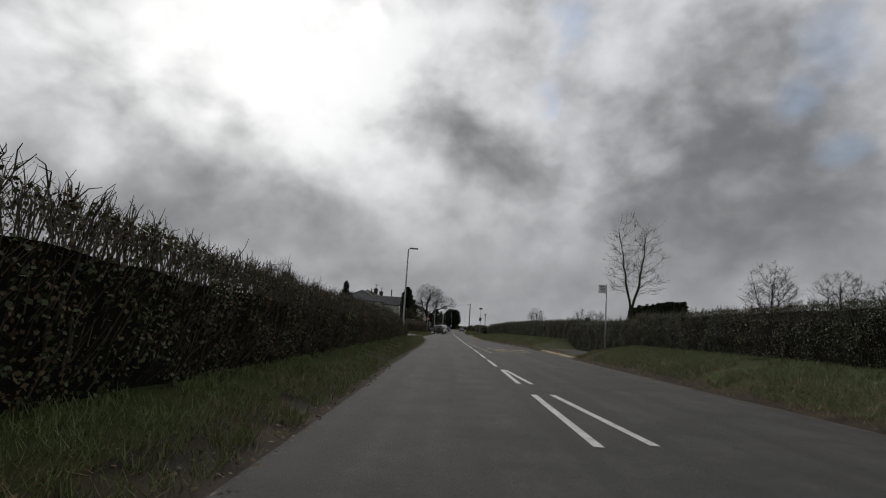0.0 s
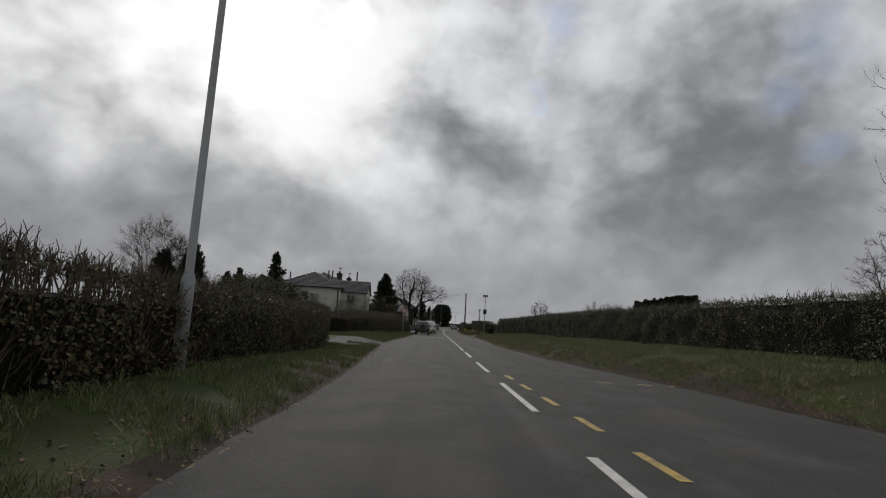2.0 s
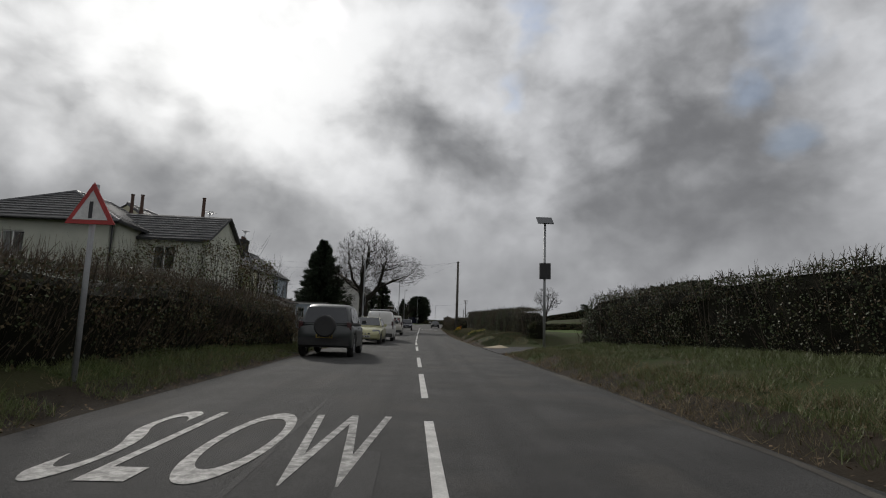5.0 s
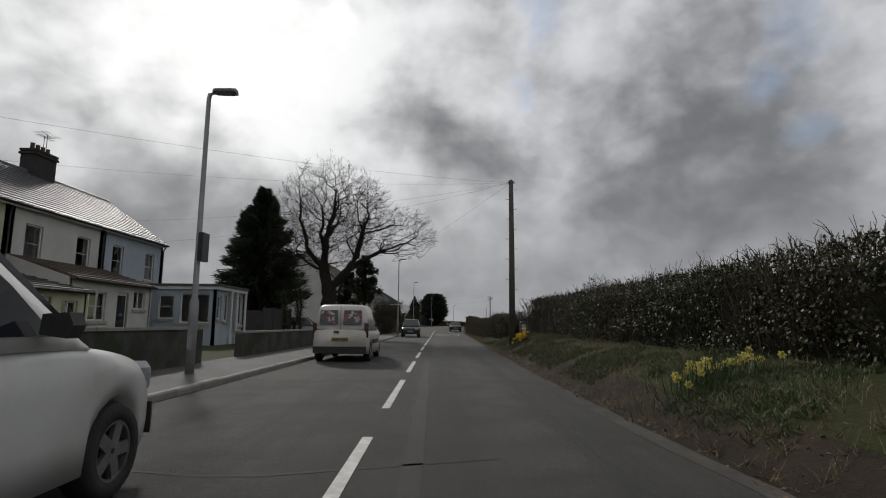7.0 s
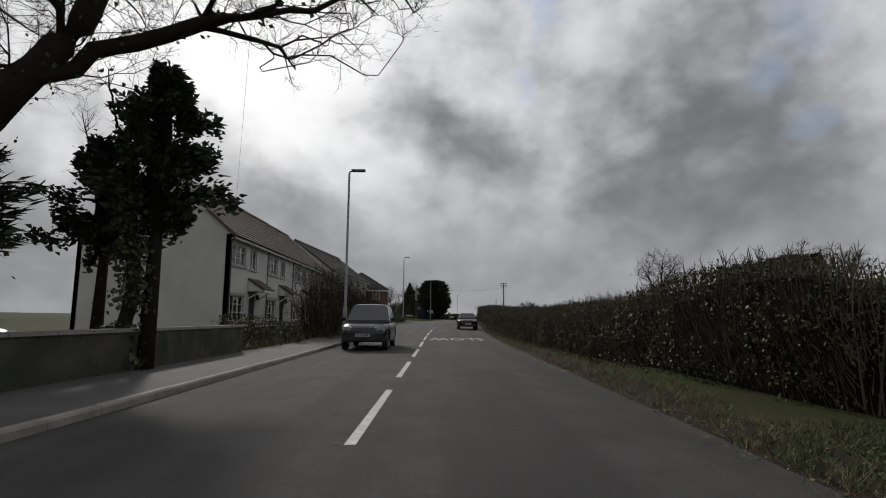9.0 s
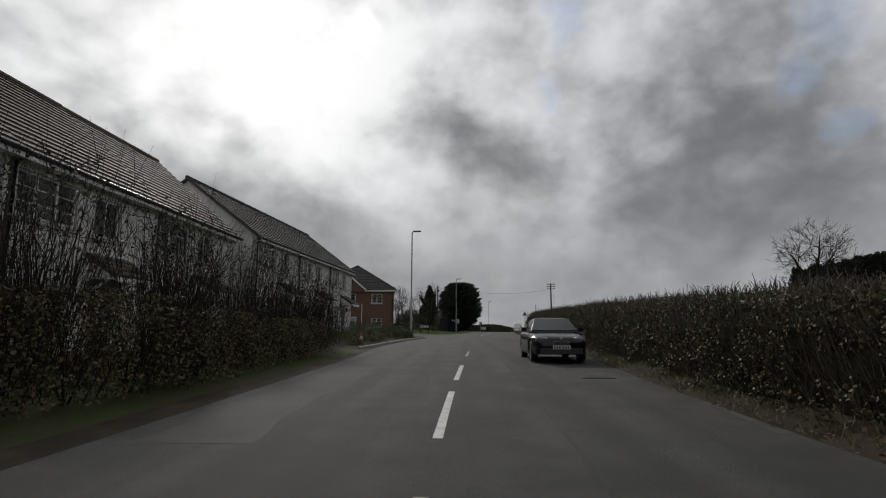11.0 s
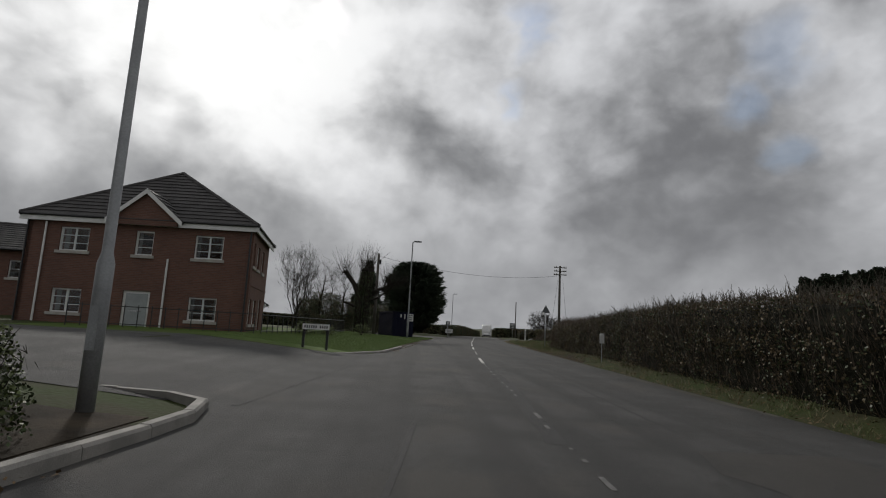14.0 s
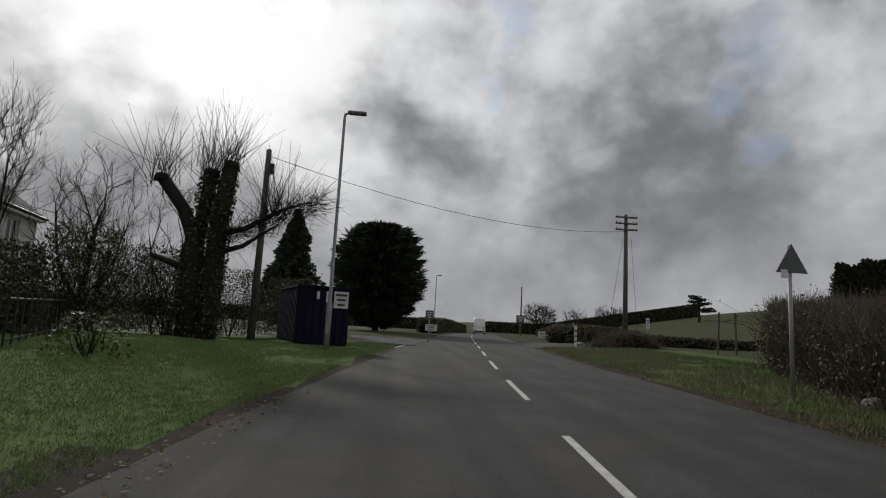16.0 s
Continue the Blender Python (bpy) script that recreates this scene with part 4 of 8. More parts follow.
def black_extras(root, P):
    mirrors(root, P, 0.45, 1.0, 0.82)
    wiper(root, 0.98, 0.935, 1.0)
    for s in (-1, 1):
        MB().loft([[(s * a, 2.178 + dd, z) for a, z in ((0.04, 0.53), (0.22, 0.54), (0.24, 0.63), (0.05, 0.64))] for dd in (-0.04, 0.03)]).make("grille", BLACK_PLASTIC, root)
        MB().loft([[(s * a, 2.188 + dd, z) for a, z in ((0.03, 0.52), (0.23, 0.53), (0.25, 0.64), (0.04, 0.65))] for dd in (-0.05, 0.0)]).make("grille_surround", CHROME, root)
    MB().tube([(0, 2.10, 0.72), (0, 2.17, 0.72)], 0.035, 12).make("badge", CHROME, root)


vehicle("convertible_car", "black two-door convertible with its fabric roof up", "car", "black_paint", 4.36, 1.75,
        [(-2.18, 0.82, 0.74), (-1.9, 0.92, 0.82), (-1.0, 0.93, 0.87), (0.3, 0.92, 0.875), (0.9, 0.92, 0.87), (1.5, 0.87, 0.84), (1.9, 0.80, 0.78), (2.10, 0.73, 0.70), (2.18, 0.66, 0.63)],
        [(-1.55, 0.90, 0.93, 0.70, 0.62), (-1.1, 0.91, 1.22, 0.76, 0.56), (-0.5, 0.91, 1.37, 0.80, 0.57), (0.1, 0.91, 1.38, 0.81, 0.57), (0.35, 0.91, 1.33, 0.81, 0.57), (1.05, 0.89, 0.93, 0.80, 0.74)],
        (-1.33, 1.33), 0.32, place(4.5, 205.2, 180), ((1.0, 0.95, 0.72), (0.33, 1.335, 0.55)), ((-1.45, 0.99, 0.58), (-1.1, 1.22, 0.48)),
        [[(0.75, 0.97), (0.22, 1.29), (-0.45, 1.30), (-0.85, 1.02), (-0.82, 0.96)]],
        bumper=[(2.15, 0.36, 0.2, 0.06, "front_bumper", 0.72)], lamps=[(0.58, 2.04, 0.70, 0.36, 0.16, 0.14, 26)], plate_col=[(2.225, 0.47, PLATE_W, 1)], seams=[(-0.35, 0.78)], extras=black_extras)

# small white camper van far down the road
vehicle("camper_van", "white camper van far down the road", "van", "white_van_paint", 5.4, 2.1,
        [(-2.7, 1.1, 1.0), (0.9, 1.12, 1.02), (1.6, 1.1, 0.98), (2.3, 0.95, 0.92), (2.7, 0.75, 0.84)],
        [(-2.65, 1.05, 2.7, 1.0, 0.9), (0.9, 1.05, 2.75, 1.02, 0.92), (1.5, 1.05, 2.5, 0.98, 0.86), (2.2, 1.0, 1.1, 0.92, 0.86)],
        (-1.7, 1.7), 0.34, pose(17.0, 345.0, float(gz(345)), 0, 0, 170), ((2.15, 1.15, 0.82), (1.55, 2.0, 0.78)), None, [[(1.7, 1.2), (1.3, 1.9), (0.7, 1.9), (0.7, 1.2)]],
        lamps=[(0.7, 2.6, 0.85, 0.3, 0.25, 0.14, 20)], bumper=[(2.68, 0.5, 0.25, 0.06, "front_bumper", 0.9)])


# ---- houses ----
UPVC = mat("white_window_frame", (0.70, 0.70, 0.68), 0.4, (0.60, 0.60, 0.58), 3, 40)
PANE = glass_mat("window_glass")
STONE_SILL = mat("pale_stone_sill", (0.42, 0.40, 0.36), 0.8, (0.32, 0.30, 0.27), 3, 50, 0.3)
GUTTER = mat("black_gutter", (0.015, 0.015, 0.016), 0.45)
CURTAIN = mat("net_curtain", (0.22, 0.21, 0.20), 0.9, (0.16, 0.15, 0.14), 4, 30)
FLOOR_IN = mat("inside_floor", (0.10, 0.075, 0.05), 0.7)
RENDERS = {
    "white": mat("white_render", (0.60, 0.59, 0.56), 0.9, (0.50, 0.49, 0.46), 0.9, 70, 0.5),
    "offwhite": mat("offwhite_render", (0.60, 0.59, 0.56), 0.9, (0.52, 0.51, 0.48), 0.7, 90, 0.5),
    "cream": mat("cream_render", (0.56, 0.54, 0.38), 0.9, (0.47, 0.45, 0.32), 0.9, 70, 0.5),
    "blue": mat("pale_blue_render", (0.40, 0.46, 0.52), 0.9, (0.34, 0.39, 0.44), 0.9, 70, 0.5),
    "red": mat("dark_red_render", (0.21, 0.045, 0.030), 0.9, (0.16, 0.035, 0.024), 0.9, 70, 0.5),
    "sage": mat("pale_sage_render", (0.54, 0.55, 0.47), 0.9, (0.46, 0.47, 0.40), 0.7, 70, 0.5),
    "brick": brick_mat("red_brick", (0.168, 0.078, 0.052), (0.122, 0.054, 0.038), (0.14, 0.100, 0.080)),
}
SLATE = mat("slate_roof", (0.125, 0.125, 0.130), 0.55, (0.085, 0.085, 0.09), 1.6, 40, 0.4, objvar=0.25, spec=0.6)
HOUSE_SLATE = mat("weathered_slate_roof", (0.105, 0.105, 0.108), 0.85, (0.075, 0.075, 0.078), 1.6, 40, 0.4, objvar=0.25, spec=0.2)
SLATE_OLD = mat("mossy_slate_roof", (0.085, 0.085, 0.078), 0.7, (0.055, 0.055, 0.050), 1.3, 40, 0.4, objvar=0.25)
TILE = mat("dark_concrete_tile", (0.082, 0.077, 0.075), 0.80, (0.052, 0.049, 0.048), 1.3, 50, 0.4, objvar=0.6, spec=0.3)
TILE_BROWN = mat("brown_concrete_tile", (0.135, 0.108, 0.090), 0.75, (0.10, 0.08, 0.068), 1.3, 50, 0.4, objvar=0.3, spec=0.25)
DOOR_DARK = mat("dark_painted_door", (0.030, 0.036, 0.042), 0.4, (0.022, 0.026, 0.030), 3, 40)
FROSTED = mat("frosted_door_glass", (0.30, 0.32, 0.32), 0.35, (0.24, 0.26, 0.26), 3, 40)
CHIMNEY = mat("sooty_chimney_brick", (0.040, 0.036, 0.034), 0.9, (0.028, 0.025, 0.024), 3, 40, 0.5)
GALV_AERIAL = mat("dull_aerial_metal", (0.08, 0.08, 0.085), 0.5, metal=0.5)
POT = mat("clay_pot", (0.10, 0.055, 0.04), 0.8)


class Face:
    """A wall plane of a house: local point a, direction along it, outward side to its right."""

    def __init__(self, a, b):
        self.a, self.d = Vector((*a, 0)), Vector((b[0] - a[0], b[1] - a[1], 0))
        self.len = self.d.length
        self.d.normalize()
        self.n = Vector((self.d.y, -self.d.x, 0))

    def p(self, s, h, out=0.0):
        return self.a + self.d * s + self.n * out + Vector((0, 0, h))

    def block(self, b, s0, s1, h0, h1, o0, o1):
        return b.loft([[self.p(s0, h0, o), self.p(s1, h0, o), self.p(s1, h1, o), self.p(s0, h1, o)] for o in (o0, o1)])


def wall(root, face, h0, h1, holes, material, gable=None, thick=0.25):
    ss_ = sorted({0.0, face.len, *[s for q in holes for s in q[:2]]})
    hs = sorted({h0, h1, *[h for q in holes for h in q[2:4]]})
    b = MB()
    inside = lambda s, h: any(q[0] < s < q[1] and q[2] < h < q[3] for q in holes)
    for i in range(len(ss_) - 1):
        for j in range(len(hs) - 1):
            s0, s1, a, c = ss_[i], ss_[i + 1], hs[j], hs[j + 1]
            if inside((s0 + s1) / 2, (a + c) / 2):
                continue
            for o in (0, -thick):
                b.add([face.p(s0, a, o), face.p(s1, a, o), face.p(s1, c, o), face.p(s0, c, o)], [(0, 1, 2, 3) if o == 0 else (3, 2, 1, 0)])
    for s0, s1, a, c, *_ in holes:
        ring = [(s0, a), (s1, a), (s1, c), (s0, c)]
        b.loft([[face.p(s, h, o) for s, h in ring] for o in (0, -thick)], caps=False)
    b.loft([[face.p(s, h, o) for s, h in ((0, h0), (face.len, h0), (face.len, h1), (0, h1))] for o in (0, -thick)], caps=False)
    if gable:
        s, h = gable
        b.loft([[face.p(0, h1, o), face.p(face.len, h1, o), face.p(s, h, o)] for o in (0, -thick)])
    me = bpy.data.meshes.new("wall")
    me.from_pydata([tuple(v) for v in b.v], [], b.f)
    bm = bmesh.new()
    bm.from_mesh(me)
    bmesh.ops.remove_doubles(bm, verts=bm.verts, dist=0.001)
    bm.to_mesh(me)
    bm.free()
    return link_mesh("wall", me, material, root)


def window(root, face, s0, s1, h0, h1, cols=2, rows=2, sill=True, frame=UPVC, curtain=0.35, head=False, sill_mat=None):
    b, r = MB(), -0.10
    w = 0.06
    rim = lambda k, o: [face.p(s, h, o) for s, h in ((s0 + k, h0 + k), (s1 - k, h0 + k), (s1 - k, h1 - k), (s0 + k, h1 - k))]
    b.loft([rim(0, r - 0.05), rim(0, r + 0.02), rim(w, r + 0.02), rim(w, r - 0.05), rim(0, r - 0.05)], caps=False)
    win = b.make("window", frame, root)
    for i in range(1, cols):
        s = s0 + (s1 - s0) * i / cols
        face.block(MB(), s - 0.035, s + 0.035, h0 + w, h1 - w, r - 0.05, r + 0.015).make("mullion", frame, win)
    for j in range(1, rows):
        h = h0 + (h1 - h0) * j / rows
        face.block(MB(), s0 + w, s1 - w, h - 0.014, h + 0.014, r - 0.04, r + 0.008).make("glazing_bar", frame, win)
    for i in range(cols):
        a, c = s0 + (s1 - s0) * i / cols, s0 + (s1 - s0) * (i + 1) / cols
        g = MB()
        g.add([face.p(a, h0, r - 0.02), face.p(c, h0, r - 0.02), face.p(c, h1, r - 0.02), face.p(a, h1, r - 0.02)], [(0, 1, 2, 3)])
        ob = g.make("pane", PANE, win)
        ob.visible_shadow = False
    if curtain:
        k = (s1 - s0) * curtain / 2
        for a, c in ((s0, s0 + k), (s1 - k, s1)):
            g = MB()
            n = 7
            g.loft([[face.p(a + (c - a) * q / n, h, r - 0.16 - 0.03 * (q % 2)) for q in range(n + 1)] for h in (h0 - 0.1, h1)], closed=False, caps=False)
            g.make("curtain", CURTAIN, win)
    if sill:
        g = MB()
        face.block(g, s0 - 0.10, s1 + 0.10, h0 - 0.13, h0, -0.05, 0.07)
        g.make("sill", sill_mat or STONE_SILL, win)
    if head:
        g = MB()
        face.block(g, s0 - 0.10, s1 + 0.10, h1, h1 + 0.16, -0.02, 0.02)
        g.make("lintel", sill_mat or STONE_SILL, win)
    return win


def front_door(root, face, s0, s1, h0, h1, material=DOOR_DARK, glazed=False, pale=False):
    b = MB()
    face.block(b, s0, s1, h0, h1, -0.16, -0.10)
    for e in (0.12, 0.62):
        for q in (0.12, 0.56):
            face.block(b, s0 + (s1 - s0) * q, s0 + (s1 - s0) * (q + 0.32), h0 + (h1 - h0) * e, h0 + (h1 - h0) * (e + 0.26), -0.10, -0.085)
    d = b.make("door", material, root)
    b = MB()
    for a, c, e, g in ((s0 - 0.06, s0, h0, h1 + 0.06), (s1, s1 + 0.06, h0, h1 + 0.06), (s0, s1, h1, h1 + 0.06)):
        face.block(b, a, c, e, g, -0.17, -0.06)
    b.make("door_frame", UPVC, d)
    b = MB()
    face.block(b, s0 + 0.3 * (s1 - s0), s1 - 0.3 * (s1 - s0), h0 + 1.0, h0 + 1.05, -0.10, -0.075)
    b.make("letter_box", CHROME, d)
    if glazed:
        b = MB()
        face.block(b, s0 + 0.12, s1 - 0.12, h0 + 0.2, h1 - 0.12, -0.10, -0.08)
        b.make("door_glass", FROSTED if pale else CAR_GLASS, d)
    return d


def slope(root, name, e0, e1, r0, r1, n, material, lift=0.06):
    """A roof slope laid in overlapping courses from the eave line e0-e1 up to the ridge line r0-r1."""
    e0, e1, r0, r1 = (Vector(v) for v in (e0, e1, r0, r1))
    nrm = (e1 - e0).cross(r0 - e0 if (r0 - e0).length > 0.1 else r1 - e0).normalized()
    if nrm.z < 0:
        nrm = -nrm
    b = MB()
    b.loft([[p - nrm * 0.10 for p in (e0, e1, r1, r0)], [p for p in (e0, e1, r1, r0)]])
    deck = b.make(name, material, root)
    for i in range(n):
        t0, t1 = i / n, min(1.0, (i + 1.12) / n)
        a, c = e0.lerp(r0, t0), e1.lerp(r1, t0)
        d, e = e0.lerp(r0, t1), e1.lerp(r1, t1)
        b = MB()
        b.loft([[a + nrm * 0.002, c + nrm * 0.002, e + nrm * 0.002, d + nrm * 0.002], [a + nrm * lift, c + nrm * lift, e + nrm * 0.010, d + nrm * 0.010]])
        b.make("tile_course", material, deck)
    return deck


def gutter(root, p0, p1, down=None, drop=4.5):
    b = MB()
    b.tube([p0, p1], 0.055, 8)
    g = b.make("gutter", GUTTER, root)
    if down:
        b = MB()
        x, y, z = down
        b.tube([(x, y - 0.06, z), (x, y + 0.06, z - 0.25), (x, y + 0.06, z - drop)], 0.04, 8)
        b.make("downpipe", GUTTER, g)
    return g


def chimney(root, x, y, z0, z1, w, d, pots=4, aerial=True):
    b = MB()
    b.box((x, y, (z0 + z1) / 2), (w, d, z1 - z0))
    c = b.make("chimney", CHIMNEY, root)
    MB().box((x, y, z1 - 0.22), (w + 0.14, d + 0.14, 0.12)).make("oversailing_course", CHIMNEY, c)
    MB().box((x, y, z1 - 0.056), (w + 0.10, d + 0.10, 0.12)).make("chimney_cap", CHIMNEY, c)
    for i in range(pots):
        px = x + (i - (pots - 1) / 2) * w / (pots + 0.2)
        MB().tube([(px, y, z1), (px, y, z1 + 0.3), (px, y, z1 + 0.34)], [0.11, 0.09, 0.11], 10).make("chimney_pot", POT, c)
    if aerial:
        b = MB()
        b.tube([(x + 0.2, y, z1 - 0.2), (x + 0.2, y, z1 + 0.95)], 0.015, 5)
        b.tube([(x - 0.25, y, z1 + 0.9), (x + 0.85, y, z1 + 0.9)], 0.010, 4)
        for k in range(7):
            b.tube([(x - 0.2 + 0.16 * k, y - 0.22, z1 + 0.9), (x - 0.2 + 0.16 * k, y + 0.22, z1 + 0.9)], 0.007, 4)
        b.make("aerial", GUTTER, c)


def shell(root, W, D, h, colour, front, ridge=None, back=True, ends=(True, True), z0=-0.6):
    """The four walls of a house: front wall along local x facing -y."""
    f = Face((0, 0), (W, 0))
    wall(root, f, z0, h, front, colour)
    if back:
        wall(root, Face((W, D), (0, D)), z0, h, [], colour)
    for k, (a, c) in enumerate((((0, D), (0, 0)), ((W, 0), (W, D)))):
        wall(root, Face(a, c), z0, h, [], colour, gable=(D / 2, ridge) if ridge and ends[k] else None)
    b = MB()
    b.box((W / 2, D / 2, 0.02), (W - 0.5, D - 0.5, 0.1))
    b.box((W / 2, D / 2, 2.6), (W - 0.5, D - 0.5, 0.12))
    b.make("floor_slab", FLOOR_IN, root)
    return f


# old terrace: one house beside the other along the road, facing it
def old_house(y0, colour, roof, label, base=0.05, porch=None, ends=(False, False), stack=None):
    W, D, E, Rg = 6.02, 7.2, 5.88, 8.45
    root = empty("terraced_house", pose(-14.92, y0, base, 0, 0, 90))
    tag(root, label, "house", "row of old terraced houses")
    holes = [(0.9, 1.9, 3.55, 5.1), (4.1, 5.1, 3.55, 5.1), (0.7, 2.3, 0.9, 2.1), (4.3, 5.2, 0.0, 2.05)]
    f = shell(root, W, D, E, RENDERS[colour], holes, Rg, ends=ends)
    for q in holes[:2]:
        window(root, f, *q, 1, 2, curtain=0.5)
    window(root, f, *holes[2], 3, 2)
    front_door(root, f, *holes[3])
    over = 0.28
    slope(root, "roof_front", (-0.02, -over, E - 0.10), (W + 0.02, -over, E - 0.10), (-0.02, D / 2, Rg), (W + 0.02, D / 2, Rg), 17, roof)
    slope(root, "roof_back", (W, D + over, E - 0.10), (0, D + over, E - 0.10), (W, D / 2, Rg), (0, D / 2, Rg), 6, roof)
    MB().tube([(0, D / 2, Rg + 0.02), (W, D / 2, Rg + 0.02)], 0.10, 8).make("ridge_tiles", roof, root)
    MB().box((W / 2, -0.20, E - 0.16), (W, 0.04, 0.20)).make("fascia", UPVC, root)
    gutter(root, (0, -over - 0.04, E - 0.14), (W, -over - 0.04, E - 0.14), (W - 0.05, -0.12, E - 0.2), 2.4)
    if stack is not None:
        chimney(root, stack, D / 2, Rg - 0.9, Rg + 1.2, 1.5, 0.75)
        mast = MB().tube([(stack + 0.4, D / 2, Rg + 0.9), (stack + 0.4, D / 2, Rg + 2.3)], 0.018, 5).make("tv_aerial", GALV_AERIAL, root)
        MB().tube([(stack - 0.3, D / 2 - 0.2, Rg + 2.25), (stack + 0.9, D / 2 + 0.1, Rg + 2.25)], 0.012, 4).make("boom", GALV_AERIAL, mast)
        for k in range(7):
            MB().tube([(stack - 0.25 + 0.18 * k, D / 2 - 0.45, Rg + 2.25), (stack - 0.25 + 0.18 * k, D / 2 + 0.3, Rg + 2.25)], 0.008, 4).make("rod", GALV_AERIAL, mast)
    if porch:
        pd, ph, pc, slate, *tall = porch
        eave = tall[0] if tall else 2.28
        pf = Face((0.02, -pd), (W - 0.02, -pd))
        po = [(0.8, 2.4, 0.8, 1.95), (3.2, 4.1, 0.05, 2.0), (4.6, 5.5, 0.9, 1.9)] if not tall else [(0.8, 2.4, 1.2, 2.4), (3.2, 4.1, 0.45, 2.45), (4.5, 5.5, 1.75, 2.6)]
        wall(root, pf, -0.6, eave + 0.02, po, RENDERS[pc], thick=0.2)
        window(root, pf, *po[0], 3, 2)
        front_door(root, pf, *po[1], UPVC, True)
        window(root, pf, *po[2], 2, 1)
        for s in (0.02, W - 0.02):
            b = MB()
            b.loft([[(s + q, y, z) for y, z in ((-0.02, -0.6), (-pd, -0.6), (-pd, eave + 0.02), (-0.02, ph))] for q in (-0.1, 0.1)])
            b.make("porch_side_wall", RENDERS[pc], root)
        slope(root, "porch_roof", (-0.05, -pd - 0.25, eave), (W + 0.05, -pd - 0.25, eave), (-0.05, -0.03, ph), (W + 0.05, -0.03, ph), 8, slate)
        gutter(root, (0, -pd - 0.27, eave - 0.04), (W, -pd - 0.27, eave - 0.04))
    return root


old_house(127.55, "cream", SLATE, "yellow-cream rendered terraced house, slate roof", porch=(3.3, 3.2, "white", SLATE_OLD), ends=(True, False))
old_house(133.57, "red", SLATE_OLD, "dark red painted terraced house with a mossy slate roof", porch=(3.3, 3.2, "red", SLATE_OLD))
old_house(139.59, "cream", SLATE, "cream painted terraced house with lean-to porch", porch=(3.3, 3.1, "cream", SLATE_OLD), stack=1.6)
old_house(145.61, "white", SLATE, "white rendered terraced house, slate roof and chimney", porch=(2.6, 3.75, "white", TILE_BROWN, 2.85), stack=6.0)
old_house(151.63, "blue", SLATE, "pale blue terraced house at the end of the row", ends=(False, True))


def sun_porch():
    root = empty("sun_porch", pose(-14.9, 152.6, 0.60, 0, 0, 90))
    root.scale = (0.72, 1, 1)
    tag(root, "white flat-roofed glazed sun porch with columns", "porch")
    W, D = 5.6, 5.4
    MB().box((W / 2, -D / 2, 2.52), (W + 0.5, D + 0.5, 0.12)).make("flat_roof", SLATE_OLD, root)
    MB().box((W / 2, -D / 2, 2.38), (W + 0.36, D + 0.36, 0.16)).make("fascia", UPVC, root)
    f = Face((0, -D), (W, -D))
    holes = [(0.3, 1.1, 0.8, 2.0), (1.5, 2.5, 0.7, 2.15), (2.75, 3.6, 0.1, 2.15), (3.75, 5.4, 0.5, 2.2)]
    wall(root, f, -1.0, 2.3, holes, RENDERS["blue"], thick=0.15)
    window(root, f, *holes[0], 1, 2)
    window(root, f, *holes[1], 2, 1)
    front_door(root, f, *holes[2], UPVC, True)
    window(root, f, *holes[3], 3, 1, curtain=0)
    g = Face((W, -D), (W, 0))
    gh = [(0.2, 1.5, 0.5, 2.2), (1.8, 3.0, 0.5, 2.2)]
    wall(root, g, -1.0, 2.3, gh, RENDERS["white"], thick=0.15)
    for q in gh:
        window(root, g, *q, 2, 1, curtain=0)
    e = Face((0, 0), (0, -D))
    eh = [(2.5, 3.3, 0.8, 2.0), (3.6, 5.1, 0.6, 2.1)]
    wall(root, e, -1.0, 2.3, eh, RENDERS["blue"], thick=0.15)
    window(root, e, *eh[0], 1, 2, curtain=0)
    window(root, e, *eh[1], 2, 1, curtain=0)
    for x in (2.6, 3.68, 5.6):
        MB().tube([(x, -D - 0.12, -0.8), (x, -D - 0.12, 2.32)], 0.07, 10).make("column", UPVC, root)


sun_porch()


